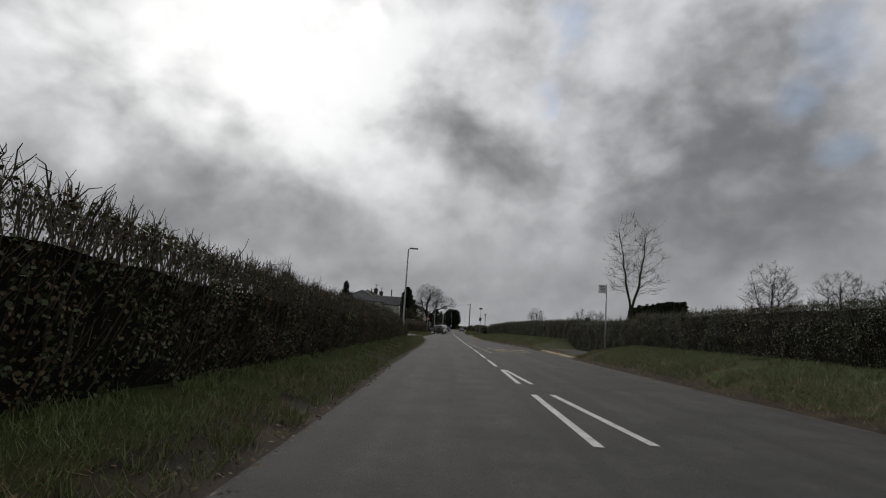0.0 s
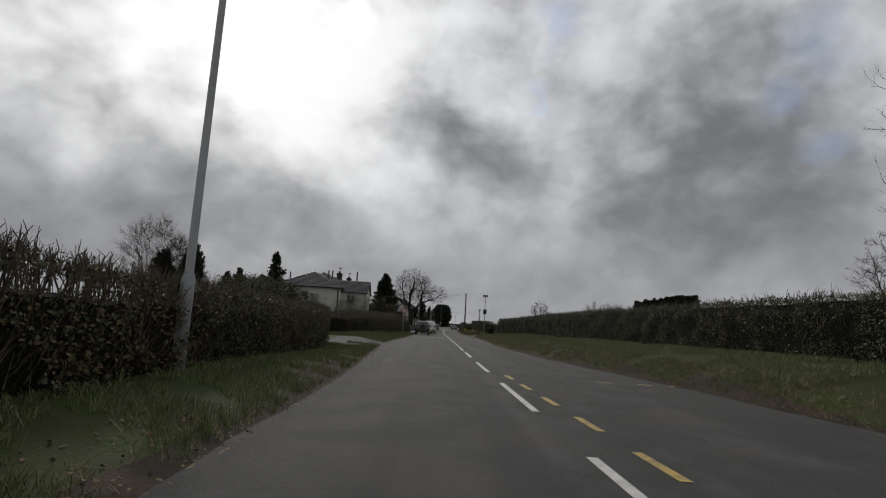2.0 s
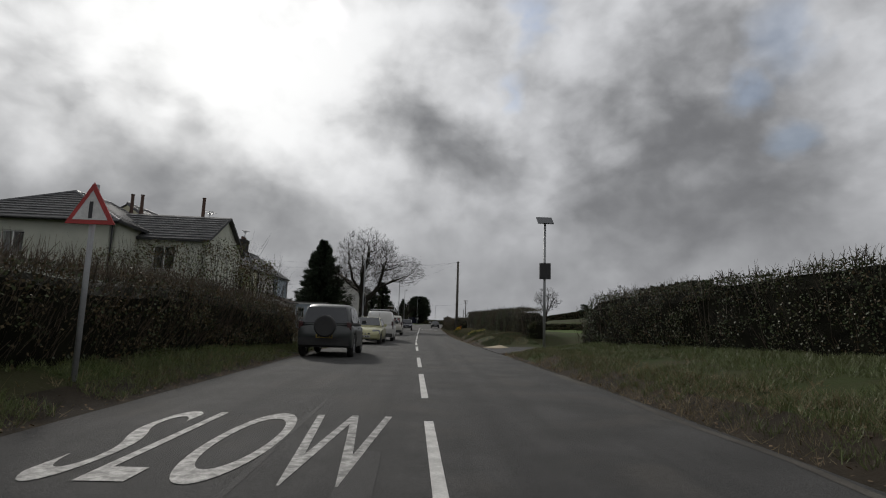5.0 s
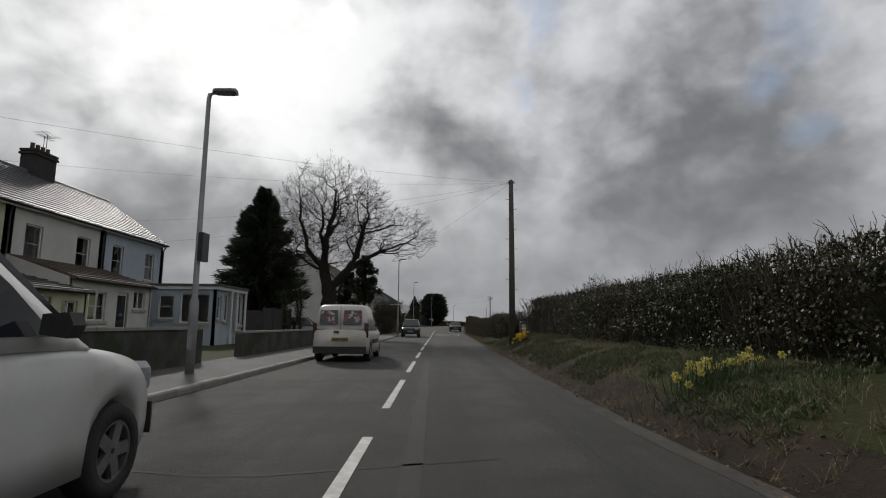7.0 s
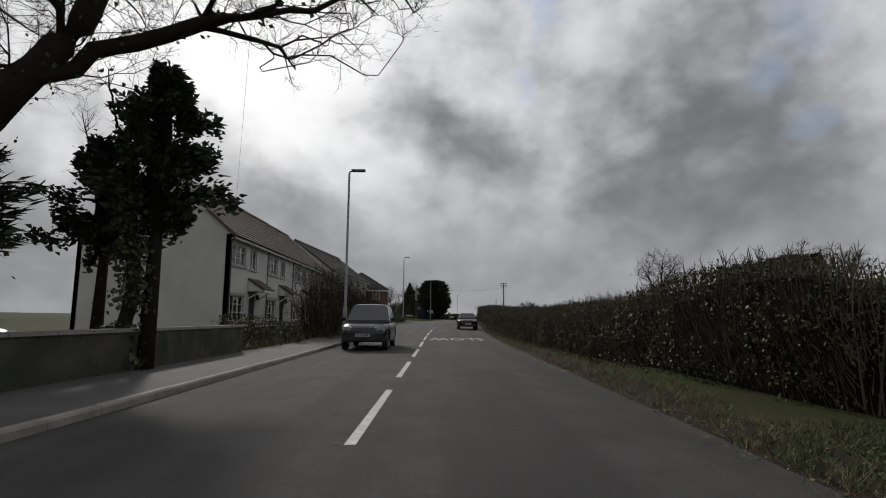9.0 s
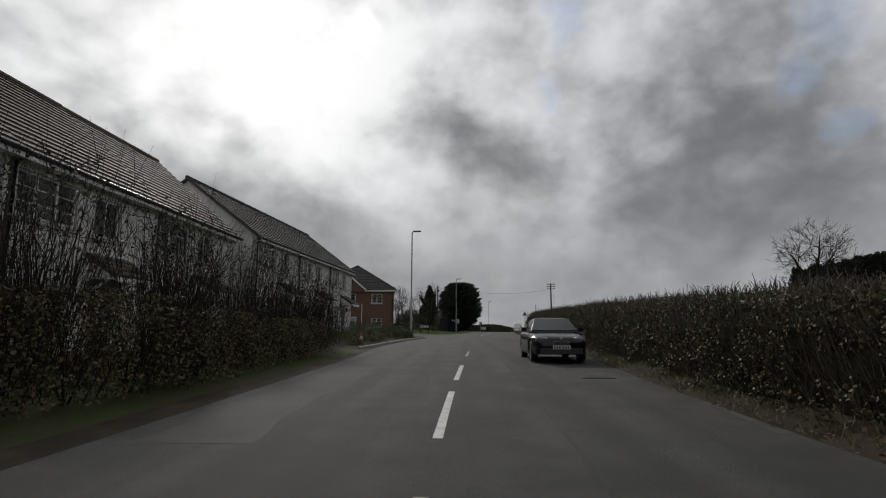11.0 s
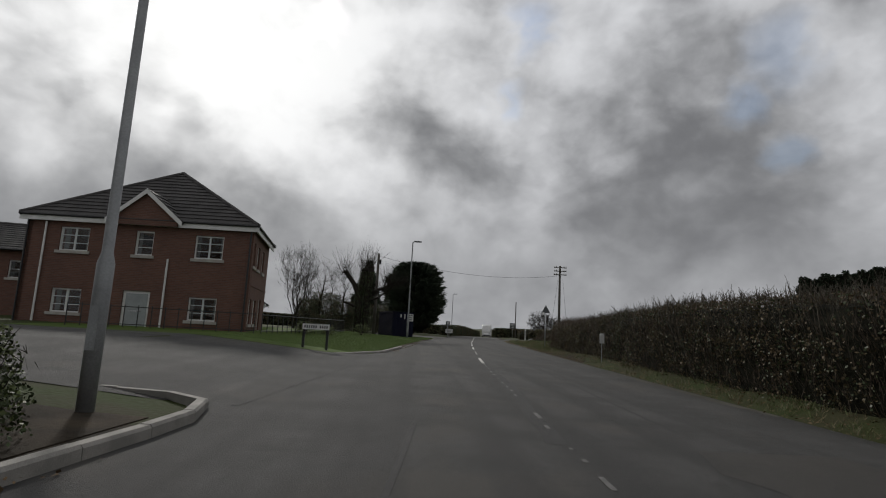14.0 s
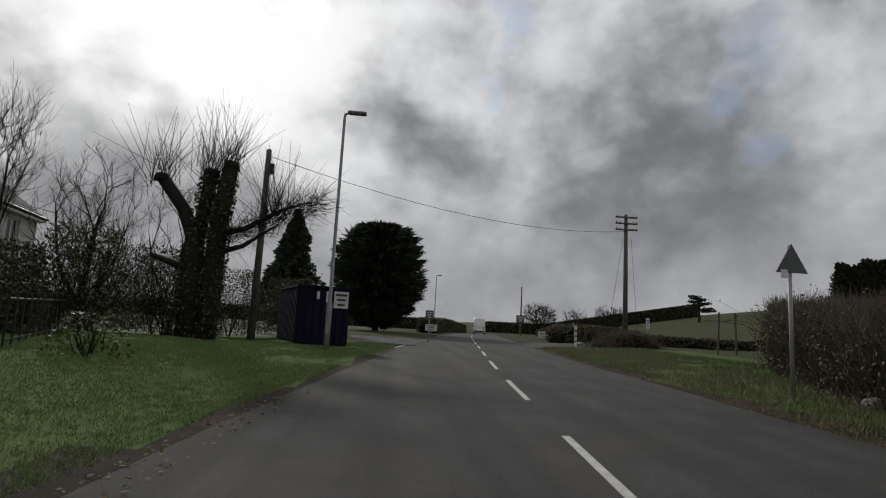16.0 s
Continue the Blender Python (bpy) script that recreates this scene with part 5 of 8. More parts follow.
# new terraces of rendered houses
def new_unit(m, label, colour, roof, W, first, last, downpipe=True, roofcols=18, h=5.0, rise=3.2):
    D, E, Rg = 8.0, h, h + rise
    root = empty("terraced_house", m)
    tag(root, label, "house", "new rendered terrace")
    holes = [(0.30, 2.40, 3.45, 4.60), (3.10, 4.30, 3.42, 4.56), (0.35, 2.40, 0.46, 1.80), (3.2, 4.2, 0.0, 1.95)]
    f = shell(root, W, D, E, RENDERS[colour], holes, Rg, ends=(first, last), z0=-0.9)
    window(root, f, *holes[0], 3, 3, head=False, curtain=0.15)
    window(root, f, *holes[1], 2, 1, curtain=0.3)
    window(root, f, *holes[2], 3, 3, head=True, curtain=0.12)
    front_door(root, f, *holes[3])
    b = MB()
    b.box((W / 2, -0.02, -0.18), (W, 0.05, 0.5))
    b.make("plinth", RENDERS["brick"], root)
    a, c = (-0.15 if first else 0), (W + 0.15 if last else W)
    slope(root, "roof_front", (a, -0.35, E - 0.12), (c, -0.35, E - 0.12), (a, D / 2, Rg), (c, D / 2, Rg), roofcols, roof)
    slope(root, "roof_back", (c, D + 0.35, E - 0.12), (a, D + 0.35, E - 0.12), (c, D / 2, Rg), (a, D / 2, Rg), 6, roof)
    MB().tube([(a, D / 2, Rg + 0.02), (c, D / 2, Rg + 0.02)], 0.11, 8).make("ridge_tiles", roof, root)
    MB().box(((a + c) / 2, -0.30, E - 0.16), (c - a, 0.03, 0.22)).make("fascia", UPVC, root)
    MB().box(((a + c) / 2, -0.16, E - 0.25), (c - a, 0.30, 0.02)).make("soffit", UPVC, root)
    gutter(root, (a, -0.38, E - 0.10), (c, -0.38, E - 0.10), (0.0, -0.12, E - 0.12) if downpipe else None, 4.9)
    # door canopy
    can = slope(root, "canopy_roof", (2.85, -1.0, 2.22), (4.75, -1.0, 2.22), (2.85, -0.02, 2.88), (4.75, -0.02, 2.88), 4, roof, 0.05)
    MB().box((3.8, -0.98, 2.12), (1.9, 0.05, 0.14)).make("canopy_fascia", UPVC, can)
    for s in (2.9, 4.7):
        b = MB()
        b.loft([[(s + q, -0.02, 2.12), (s + q, -0.95, 2.12), (s + q, -0.02, 2.75)] for q in (-0.03, 0.03)])
        b.make("canopy_cheek", UPVC, can)
        b = MB()
        b.loft([[(s - 0.03, -0.02, 1.62), (s + 0.03, -0.02, 1.62), (s + 0.03, -0.75, 2.09), (s - 0.03, -0.75, 2.09)], [(s - 0.03, -0.02, 1.72), (s + 0.03, -0.02, 1.72), (s + 0.03, -0.68, 2.11), (s - 0.03, -0.68, 2.11)]])
        b.make("canopy_bracket", UPVC, can)
    lan = MB().box((4.45, -0.09, 1.80), (0.10, 0.12, 0.22))
    lan.tube([(4.45, -0.09, 1.91), (4.45, -0.09, 1.99)], [0.08, 0.01], 6)
    lan.make("wall_lantern", GUTTER, root)
    return root


for i in range(4):
    new_unit(pose(-8.95 - 0.05 * i, 185.6 + 6.35 * i, 0.55, 0, 0, 90), "off-white rendered new terraced house with brown tiles", "offwhite", TILE_BROWN, 6.35, i == 0, i == 3, rise=3.7)
rot2 = 90 - 4.2
for i in range(3):
    k = 5.95 * i
    new_unit(pose(-9.05 + k * math.sin(radians(4.2)), 213.75 + k * math.cos(radians(4.2)), 1.05, 0, 0, rot2), "off-white rendered new terraced house with door canopy", "offwhite", TILE, 5.95, i == 0, i == 2)


def brick_house():
    root = empty("brick_house", pose(-6.55, 249.8, 0.85, 0, 0, -1))
    tag(root, "red brick corner house with hipped tile roof", "house")
    W, E = 10.1, 5.2
    B = RENDERS["brick"]
    # plan: the side wall follows the bending street
    p0, p1, p2, p3 = (-W, 0), (0, 0), (-1.1, 6.4), (-W, 6.6)
    f = Face(p0, p1)
    holes = [(W - 8.6, W - 7.3, 3.55, 4.62), (W - 5.25, W - 4.45, 3.52, 4.62), (W - 2.6, W - 1.32, 3.5, 4.56), (W - 8.6, W - 7.3, 0.82, 1.86), (W - 5.5, W - 4.3, 0.0, 1.92), (W - 2.6, W - 1.35, 0.74, 1.76)]
    wall(root, f, -0.8, E, holes, B)
    for k, q in enumerate(holes):
        if k == 4:
            front_door(root, f, *q, UPVC, True, True)
        else:
            window(root, f, *q, 1 if k == 1 else 2, 3, sill_mat=STONE_SILL, curtain=0.3)
    g = Face(p1, p2)
    gh = [(0.35, 1.1, 3.35, 4.45), (1.9, 2.7, 3.35, 4.45), (3.8, 4.6, 3.35, 4.45), (0.5, 1.3, 0.7, 1.85), (2.0, 2.9, 0.7, 1.85), (4.0, 4.9, 0.4, 1.95)]
    wall(root, g, -0.8, E, gh, B)
    for q in gh:
        window(root, g, *q, 1, 2, curtain=0.3)
    wall(root, Face(p2, p3), -0.8, E, [], B)
    wall(root, Face(p3, p0), -0.8, E, [], B)
    MB().box((-W / 2 - 0.6, 3.2, 2.6), (W - 2.0, 5.6, 0.12)).make("floor_slab", FLOOR_IN, root)
    g.block(MB(), 0.03, g.len, 2.45, 2.53, 0, 0.025).make("string_course", B, root)
    o, top = 0.25, (-5.0, 3.3, 8.2)
    A, Bc, C, Dd = (-W - o, -o, E - 0.1), (o, -o, E - 0.1), (-1.1 + o, 6.4 + o, E - 0.1), (-W - o, 6.6 + o, E - 0.1)
    for nm, a, c, n in (("roof_front", A, Bc, 15), ("roof_side", Bc, C, 15), ("roof_back", C, Dd, 6), ("roof_side", Dd, A, 12)):
        slope(root, nm, a, c, top, top, n, TILE)
    for a in (A, Bc, C, Dd):
        MB().tube([Vector(a) + Vector((0, 0, 0.03)), Vector(top) + Vector((0, 0, 0.05))], 0.09, 8).make("hip_tiles", TILE, root)
    for a, c in ((A, Bc), (Bc, C)):
        d = (Vector(c) - Vector(a)).normalized()
        MB().tube([a, c], 0.06, 8).make("gutter", GUTTER, root)
        n = Vector((d.y, -d.x, 0))
        MB().loft([[Vector(p) - n * q + Vector((0, 0, z)) for z in (-0.26, -0.03) for q in ((0.04, 0.10) if z < -0.2 else (0.10, 0.04))] for p in (a, c)]).make("fascia", UPVC, root)
    # small front gable over the door
    gx, gw, gt = -4.8, 1.45, E + 1.15
    MB().loft([[(gx - gw, y, E - 0.35), (gx + gw, y, E - 0.35), (gx + gw, y, E - 0.1), (gx, y, gt), (gx - gw, y, E - 0.1)] for y in (-0.30, 2.0)]).make("gable", B, root)
    for s in (-1, 1):
        slope(root, "gable_roof", (gx + s * (gw + 0.25), -0.42, E - 0.16), (gx + s * (gw + 0.25), 2.4, E - 0.16), (gx, -0.42, gt + 0.12), (gx, 2.4, gt + 0.12), 6, TILE)
        MB().loft([[(gx + s * (gw + 0.25), -0.45 + q, E - 0.36), (gx + s * (gw + 0.25), -0.45 + q, E - 0.14), (gx, -0.45 + q, gt + 0.14), (gx, -0.45 + q, gt - 0.08)] for q in (0, 0.03)]).make("bargeboard", UPVC, root)
    for x in (-0.1, -W + 0.1):
        MB().tube([(x, -0.09, E - 0.2), (x, -0.09, -0.5)], 0.04, 8).make("downpipe", GUTTER, root)
    for x, z in ((-3.68, 3.4), (-9.2, 4.8)):
        MB().tube([(x, -0.09, z), (x, -0.09, -0.4)], 0.045, 8).make("waste_pipe", UPVC, root)


brick_house()
r3 = 90 + 12
for i in range(3):
    k = 6.0 * i
    q = new_unit(pose(-10.6 - k * math.sin(radians(12)), 262.2 + k * math.cos(radians(12)), 0.95, 0, 0, r3), "white rendered house beyond the brick house", "white", TILE, 6.0, i == 0, i == 2)


def rear_house():
    root = empty("brick_house", pose(-26.2, 256.5, hz(-26.2, 256.5) - 0.1, 0, 0, 8))
    tag(root, "small brown brick house behind the junction, dark tiled roof", "house")
    W, D, E, Rg = 6.4, 7.0, 3.9, 5.7
    holes = [(1.0, 2.2, 2.2, 3.2), (4.0, 5.2, 2.2, 3.2)]
    f = shell(root, W, D, E, RENDERS["brick"], holes, Rg)
    for q in holes:
        window(root, f, *q, 2, 2)
    slope(root, "roof_front", (-0.2, -0.3, E - 0.1), (W + 0.2, -0.3, E - 0.1), (-0.2, D / 2, Rg), (W + 0.2, D / 2, Rg), 12, TILE)
    slope(root, "roof_back", (W + 0.2, D + 0.3, E - 0.1), (-0.2, D + 0.3, E - 0.1), (W + 0.2, D / 2, Rg), (-0.2, D / 2, Rg), 5, TILE)
    MB().tube([(-0.2, D / 2, Rg + 0.02), (W + 0.2, D / 2, Rg + 0.02)], 0.10, 8).make("ridge_tiles", TILE, root)
    gutter(root, (-0.2, -0.34, E - 0.12), (W + 0.2, -0.34, E - 0.12))


rear_house()


def hip_house():
    root = empty("detached_house", pose(-22.7, 118.0, 0.35, 0, 0, 3))
    tag(root, "pale sage rendered house with hipped slate roof", "house")
    W, D, E = 8.6, 9.0, 5.45
    C = RENDERS["sage"]
    holes = [(3.3, 4.4, 3.4, 4.75), (5.9, 7.0, 0.9, 2.1), (1.4, 2.5, 0.9, 2.1)]
    f = shell(root, W, D, E, C, holes, None)
    for q in holes:
        window(root, f, *q, 2, 1, frame=UPVC)
    o, Rg = 0.35, 7.75
    A, B_, Cc, Dd = (-o, -o, E - 0.08), (W + o, -o, E - 0.08), (W + o, D + o, E - 0.08), (-o, D + o, E - 0.08)
    r0, r1 = (W / 2 - 0.2, 4.4, Rg), (W / 2 + 0.2, D - 1.5, Rg)
    slope(root, "roof_front", A, B_, r0, r0, 12, HOUSE_SLATE)
    slope(root, "roof_side", B_, Cc, r0, r1, 12, HOUSE_SLATE)
    slope(root, "roof_back", Cc, Dd, r1, r1, 5, HOUSE_SLATE)
    slope(root, "roof_side", Dd, A, r1, r0, 12, HOUSE_SLATE)
    for p0, p1 in ((A, r0), (B_, r0), (Cc, r1), (Dd, r1), (r0, r1)):
        MB().tube([p0, p1], 0.09, 8).make("hip_tiles", SLATE, root)
    gutter(root, (-o, -o - 0.04, E - 0.1), (W + o, -o - 0.04, E - 0.1), (W - 0.1, -0.1, E - 0.1), 5)
    MB().tube([(1.2, 2.0, 6.0), (1.2, 2.0, 7.4)], 0.09, 8).make("flue", GUTTER, root)
    # rear wing with a gable towards the road
    wx0, wx1, wy0, wy1, wr = W - 0.2, W + 3.6, 2.6, 9.5, 6.75
    g = Face((wx0, wy0), (wx1, wy0))
    gh = [(1.0, 2.2, 3.3, 4.6)]
    wall(root, g, -0.6, 5.0, gh, C)
    window(root, g, *gh[0], 2, 1)
    wall(root, Face((wx1, wy0), (wx1, wy1)), -0.6, 5.0, [], C, gable=((wy1 - wy0) / 2, wr + 0.1))
    wall(root, Face((wx1, wy1), (wx0, wy1)), -0.6, 5.0, [], C)
    ym = (wy0 + wy1) / 2
    slope(root, "wing_roof", (wx0 - 2, wy0 - 0.3, 4.95), (wx1 + 0.25, wy0 - 0.3, 4.95), (wx0 - 2, ym, wr + 0.15), (wx1 + 0.25, ym, wr + 0.15), 10, HOUSE_SLATE)
    slope(root, "wing_roof", (wx1 + 0.25, wy1 + 0.3, 4.95), (wx0 - 2, wy1 + 0.3, 4.95), (wx1 + 0.25, ym, wr + 0.15), (wx0 - 2, ym, wr + 0.15), 5, HOUSE_SLATE)
    for x in (W / 2 + 1.5, W / 2 + 2.1, W + 1.6):
        MB().tube([(x, D - 1.5, 6.6), (x, D - 1.5, 8.3), (x, D - 1.5, 8.4)], [0.12, 0.10, 0.13], 8).make("chimney_pot", POT, root)
    # small outbuilding gable in front
    sh = Face((-0.6, -2.2), (2.0, -2.2))
    wall(root, sh, -0.5, 2.6, [], C, gable=(1.3, 3.5))
    wall(root, Face((2.0, -2.2), (2.0, 0)), -0.5, 2.6, [], C)
    slope(root, "outhouse_roof", (2.2, -2.4, 2.55), (2.2, 0, 2.55), (0.7, -2.4, 3.6), (0.7, 0, 3.6), 5, HOUSE_SLATE)
    slope(root, "outhouse_roof", (-0.8, 0, 2.55), (-0.8, -2.4, 2.55), (0.7, 0, 3.6), (0.7, -2.4, 3.6), 5, HOUSE_SLATE)


hip_house()


# ---- trees ----
def crown_tree(x, y, h, r0, seed, stems, lobes, label, targets=300, twig=0.4, twig_w=0.012, per=5, far=0.45, up=0.2, step=0.55, name="tree", ivy=0, base=None, sub=2, wave=0.0, fork=0.60):
    """A bare tree: stems given as lines, limbs that grow out to fill the lobes of the crown, and fine twigs at their ends."""
    rng = np.random.default_rng(seed)
    pos, par, depth, lines = [], [], [], []

    def add(p, q):
        pos.append(np.array(p, float))
        par.append(q)
        depth.append(0.0 if q < 0 else depth[q] + float(np.linalg.norm(pos[-1] - pos[q])))
        return len(pos) - 1

    for st in stems:
        st = [np.array(p, float) for p in st]
        q = -1 if not pos else int(np.argmin([np.linalg.norm(p - st[0]) for p in pos]))
        line = [q] if q >= 0 else []
        if q < 0:
            q = add(st[0], -1)
            line.append(q)
        for a, c in zip(st, st[1:]):
            n = max(1, int(np.linalg.norm(c - a) / 0.5))
            for k in range(n):
                f = (k + 1) / n
                q = add(a + (c - a) * f + rng.normal(0, 0.05, 3), q)
                line.append(q)
        lines.append(line)
    start = len(pos)
    T = []
    wsum = sum(w for _, _, w in lobes)
    for c, r, w in lobes:
        n = int(targets * w / wsum)
        d = unit(rng.normal(size=(n, 3)))
        T.append(np.array(c) + d * np.array(r) * (rng.uniform(0.12, 1.0, n) ** 0.42)[:, None])
    T = np.concatenate(T)
    hub = np.array(stems[0][-1])
    T = T[np.argsort(np.linalg.norm(T - hub, axis=1) + rng.normal(0, 0.4, len(T)))]
    for t in T:
        P = np.array(pos)
        cost = np.linalg.norm(P - t, axis=1) + far * np.array(depth) + np.where(P[:, 2] < lobes[0][0][2] - lobes[0][1][2] * 1.25, 3.0, 0) + np.maximum(0, P[:, 2] - t[2]) * 1.8
        q = int(np.argmin(cost))
        a = pos[q]
        L = float(np.linalg.norm(t - a))
        pd = unit(a - pos[par[q]]) if par[q] >= 0 else np.array([0, 0, 1.0])
        c1 = a + pd * L * 0.35 + np.array([0, 0, up * 0.15 * L])
        n = max(2, int(L / step))
        line = [q]
        for k in range(n):
            f = (k + 1) / n
            p = (1 - f) ** 2 * a + 2 * f * (1 - f) * c1 + f * f * t + rng.normal(0, 0.035 * step / 0.55 + 0.015, 3) + wave * min(L, 1.5) * np.array(noise.noise_vector(Vector(a * 1.7 + t * 0.6) + Vector((0, 0, f * L * 1.1)))) * (1 if f < 0.99 else 0)
            q = add(p, q)
            line.append(q)
        lines.append(line)
    cnt = np.zeros(len(pos))
    for line in lines:
        cnt[line[-1]] += 1
    for k in range(len(pos) - 1, 0, -1):
        if par[k] >= 0:
            cnt[par[k]] += cnt[k]
    rad = np.maximum(r0 * (cnt / cnt[0]) ** fork, twig_w * 0.75)
    b = MB()
    for k, line in enumerate(lines):
        rr = [float(rad[i]) for i in line]
        if k:
            rr[0] = min(rr[0], rr[1] * 1.15)
        elif len(rr) > 3:
            rr[0] *= 1.35
            rr[1] *= 1.12
        b.tube([pos[i] for i in line], rr, 10 if k < len(stems) else (5 if rr[0] > 0.05 else 3), caps=False)
    z = hz(x, y) if base is None else base
    root = empty(name, pose(x, y, z))
    tag(root, label, "tree")
    b.make("trunk", BARK, root, smooth=True)
    ends = [i for i in range(start, len(pos)) if cnt[i] <= 2]
    P = np.array([pos[i] for i in ends])
    D = np.array([unit(pos[i] - pos[par[i]]) for i in ends])
    P = np.repeat(P, per, 0)
    D = unit(np.repeat(D, per, 0) + rng.normal(0, 0.55, P.shape) + np.array([0, 0, up]))
    ln = rng.uniform(0.4, 1.25, len(P)) * twig
    q = [twig_quads(P, D, ln, twig_w, rng)]
    for k in range(sub):
        S = P + D * (ln * rng.uniform(0.3, 1.0, len(P)))[:, None]
        q.append(twig_quads(S, D + rng.normal(0, 0.5, P.shape) + np.array([0, 0, up * 0.6]), ln * rng.uniform(0.35, 0.7, len(P)), twig_w * 0.75, rng))
    cards("crown", np.concatenate(q), BARK, root)["kind"] = "stuff"
    if ivy:
        trunk = [i for i in range(start) if cnt[i] > 0]
        k = rng.choice(trunk, ivy)
        A = np.array(pos)[k]
        off = unit(rng.normal(size=(ivy, 3)) * np.array([1, 1, 0.5]))
        A = A + off * (rad[k] * rng.uniform(1.0, 1.7, ivy) + 0.04)[:, None] + rng.normal(0, 0.12, (ivy, 3))
        cards("ivy", leaf_quads(A, 0.10, 0.0, 0.8, None, rng), IVY, root)["kind"] = "stuff"
    return root


def round_tree(x, y, top, r, seed, label, r0=0.3, targets=170, twig=0.7, twig_w=0.022, low=0.30, far=0.5, **kw):
    """A field tree: a short bole and a domed crown that reaches the given height."""
    z = hz(x, y)
    h = top - z
    cz, rz = h * (1 + low) / 2, h * (1 - low) / 2
    rng = np.random.default_rng(seed)
    j = lambda: rng.normal(0, 0.12) * r
    stems = [[(0, 0, -0.4), (0, 0, h * low * 0.7), (j(), j(), h * 0.55), (j(), j(), h * 0.8)], [(0, 0, h * low * 0.7), (r * 0.4, j(), h * 0.55), (r * 0.65, j(), h * 0.72)], [(0, 0, h * low * 0.7), (-r * 0.4, j(), h * 0.52), (-r * 0.6, j(), h * 0.74)]]
    lobes = [((0, 0, cz), (r, r, rz * 0.97), 1.0), ((r * 0.25, 0, cz * 0.9), (r * 0.8, r * 0.8, rz * 0.7), 0.4)]
    return crown_tree(x, y, h, r0, seed, stems, lobes, label, targets, twig, twig_w, far=far, step=0.9, **kw)


def conifer(x, y, h, r, seed, label, needles=CONIFER, n=5200, shape=1.0, size=0.34, ragged=0.35, bare=0.06, droop=-0.25, name="conifer_tree", core=0.72, belly=0.0, limbs=1.0, spray=1.0, slim=1.0):
    """Trunk, limbs and very many small sprays over an added near-black core that paints in the shaded depth; the
    outline steps in and out with the limbs. belly: where a domed crown is widest.
    """
    rng = np.random.default_rng(seed)
    root = empty(name, pose(x, y, hz(x, y)))
    tag(root, label, "tree")

    def prof(t):
        t = np.asarray(t, float)
        if belly:
            k = np.where(t > belly, np.sqrt(np.clip(1 - ((t - belly) / (1 - belly)) ** 2, 0, 1)), 1 - 0.35 * ((belly - t) / belly) ** 2)
        else:
            k = np.clip(1 - t, 0, 1) ** shape
        return r * np.clip(k * (0.45 + 0.55 * np.clip((t - bare) / 0.10 + 0.25, 0, 1)), 0.03, None)

    b = MB()
    b.tube([(0, 0, -0.3), (0.05, 0, h * 0.5), (0, 0, h * 0.98)], [0.03 * h, 0.018 * h, 0.01], 8)
    L = int((120 + 9 * h) * limbs)
    la, lh = rng.uniform(0, 6.28, L), bare + (0.99 - bare) * rng.uniform(0, 1, L)
    ll = prof(lh) * rng.uniform(1 - ragged, 1 + ragged * 0.45, L) + 0.10
    for k in range(0, L, 2):
        d = np.array([math.cos(la[k]), math.sin(la[k])])
        z0 = lh[k] * h
        b.tube([(0, 0, z0), (d[0] * ll[k] * 0.8, d[1] * ll[k] * 0.8, z0 + droop * ll[k] * 0.3)], [0.05, 0.012], 4, caps=False)
    b.make("trunk", BARK, root, smooth=True)
    # added solid, dark as the shade within the crown, behind the sprays
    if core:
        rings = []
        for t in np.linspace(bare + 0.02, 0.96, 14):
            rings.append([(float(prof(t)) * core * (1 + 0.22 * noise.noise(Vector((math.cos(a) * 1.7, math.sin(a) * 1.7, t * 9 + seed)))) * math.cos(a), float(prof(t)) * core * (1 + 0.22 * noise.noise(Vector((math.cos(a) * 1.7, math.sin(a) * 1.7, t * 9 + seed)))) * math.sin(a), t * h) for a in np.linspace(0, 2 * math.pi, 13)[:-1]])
        MB().loft(rings).make("inner_crown", SHADE_CORE, root)
    k = rng.integers(0, L, n)
    t = rng.uniform(0.25, 1.0, n) ** 0.6
    d = np.stack([np.cos(la[k]), np.sin(la[k])], 1)
    lat = rng.normal(0, 0.15 * spray, (n, 2)) * (0.25 + ll[k] * 0.55 * (1.25 - t))[:, None]
    xy = d * (ll[k] * t)[:, None] + lat
    z = lh[k] * h + droop * ll[k] * t * 0.5 + rng.normal(0, 0.06 + 0.010 * h, n)
    pos = np.concatenate([xy, np.clip(z, 0.05, h * 1.01)[:, None]], 1)
    dirn = np.concatenate([d + rng.normal(0, 0.45 * (0.4 + 0.6 * slim), (n, 2)), rng.normal(0.2 if droop > 0 else -0.05, 0.4, (n, 1))], 1)
    w = unit(np.cross(unit(dirn), rng.normal(size=(n, 3))))
    s = (size * rng.uniform(0.45, 1.25, n))[:, None]
    a, c = unit(dirn) * s, w * s * 0.30 * slim
    cards("crown", np.stack([pos - a * 0.4 - c * 0.5, pos - a * 0.1 + c, pos + a * 0.6, pos - a * 0.1 - c], 1), needles, root)["kind"] = "stuff"
    return root


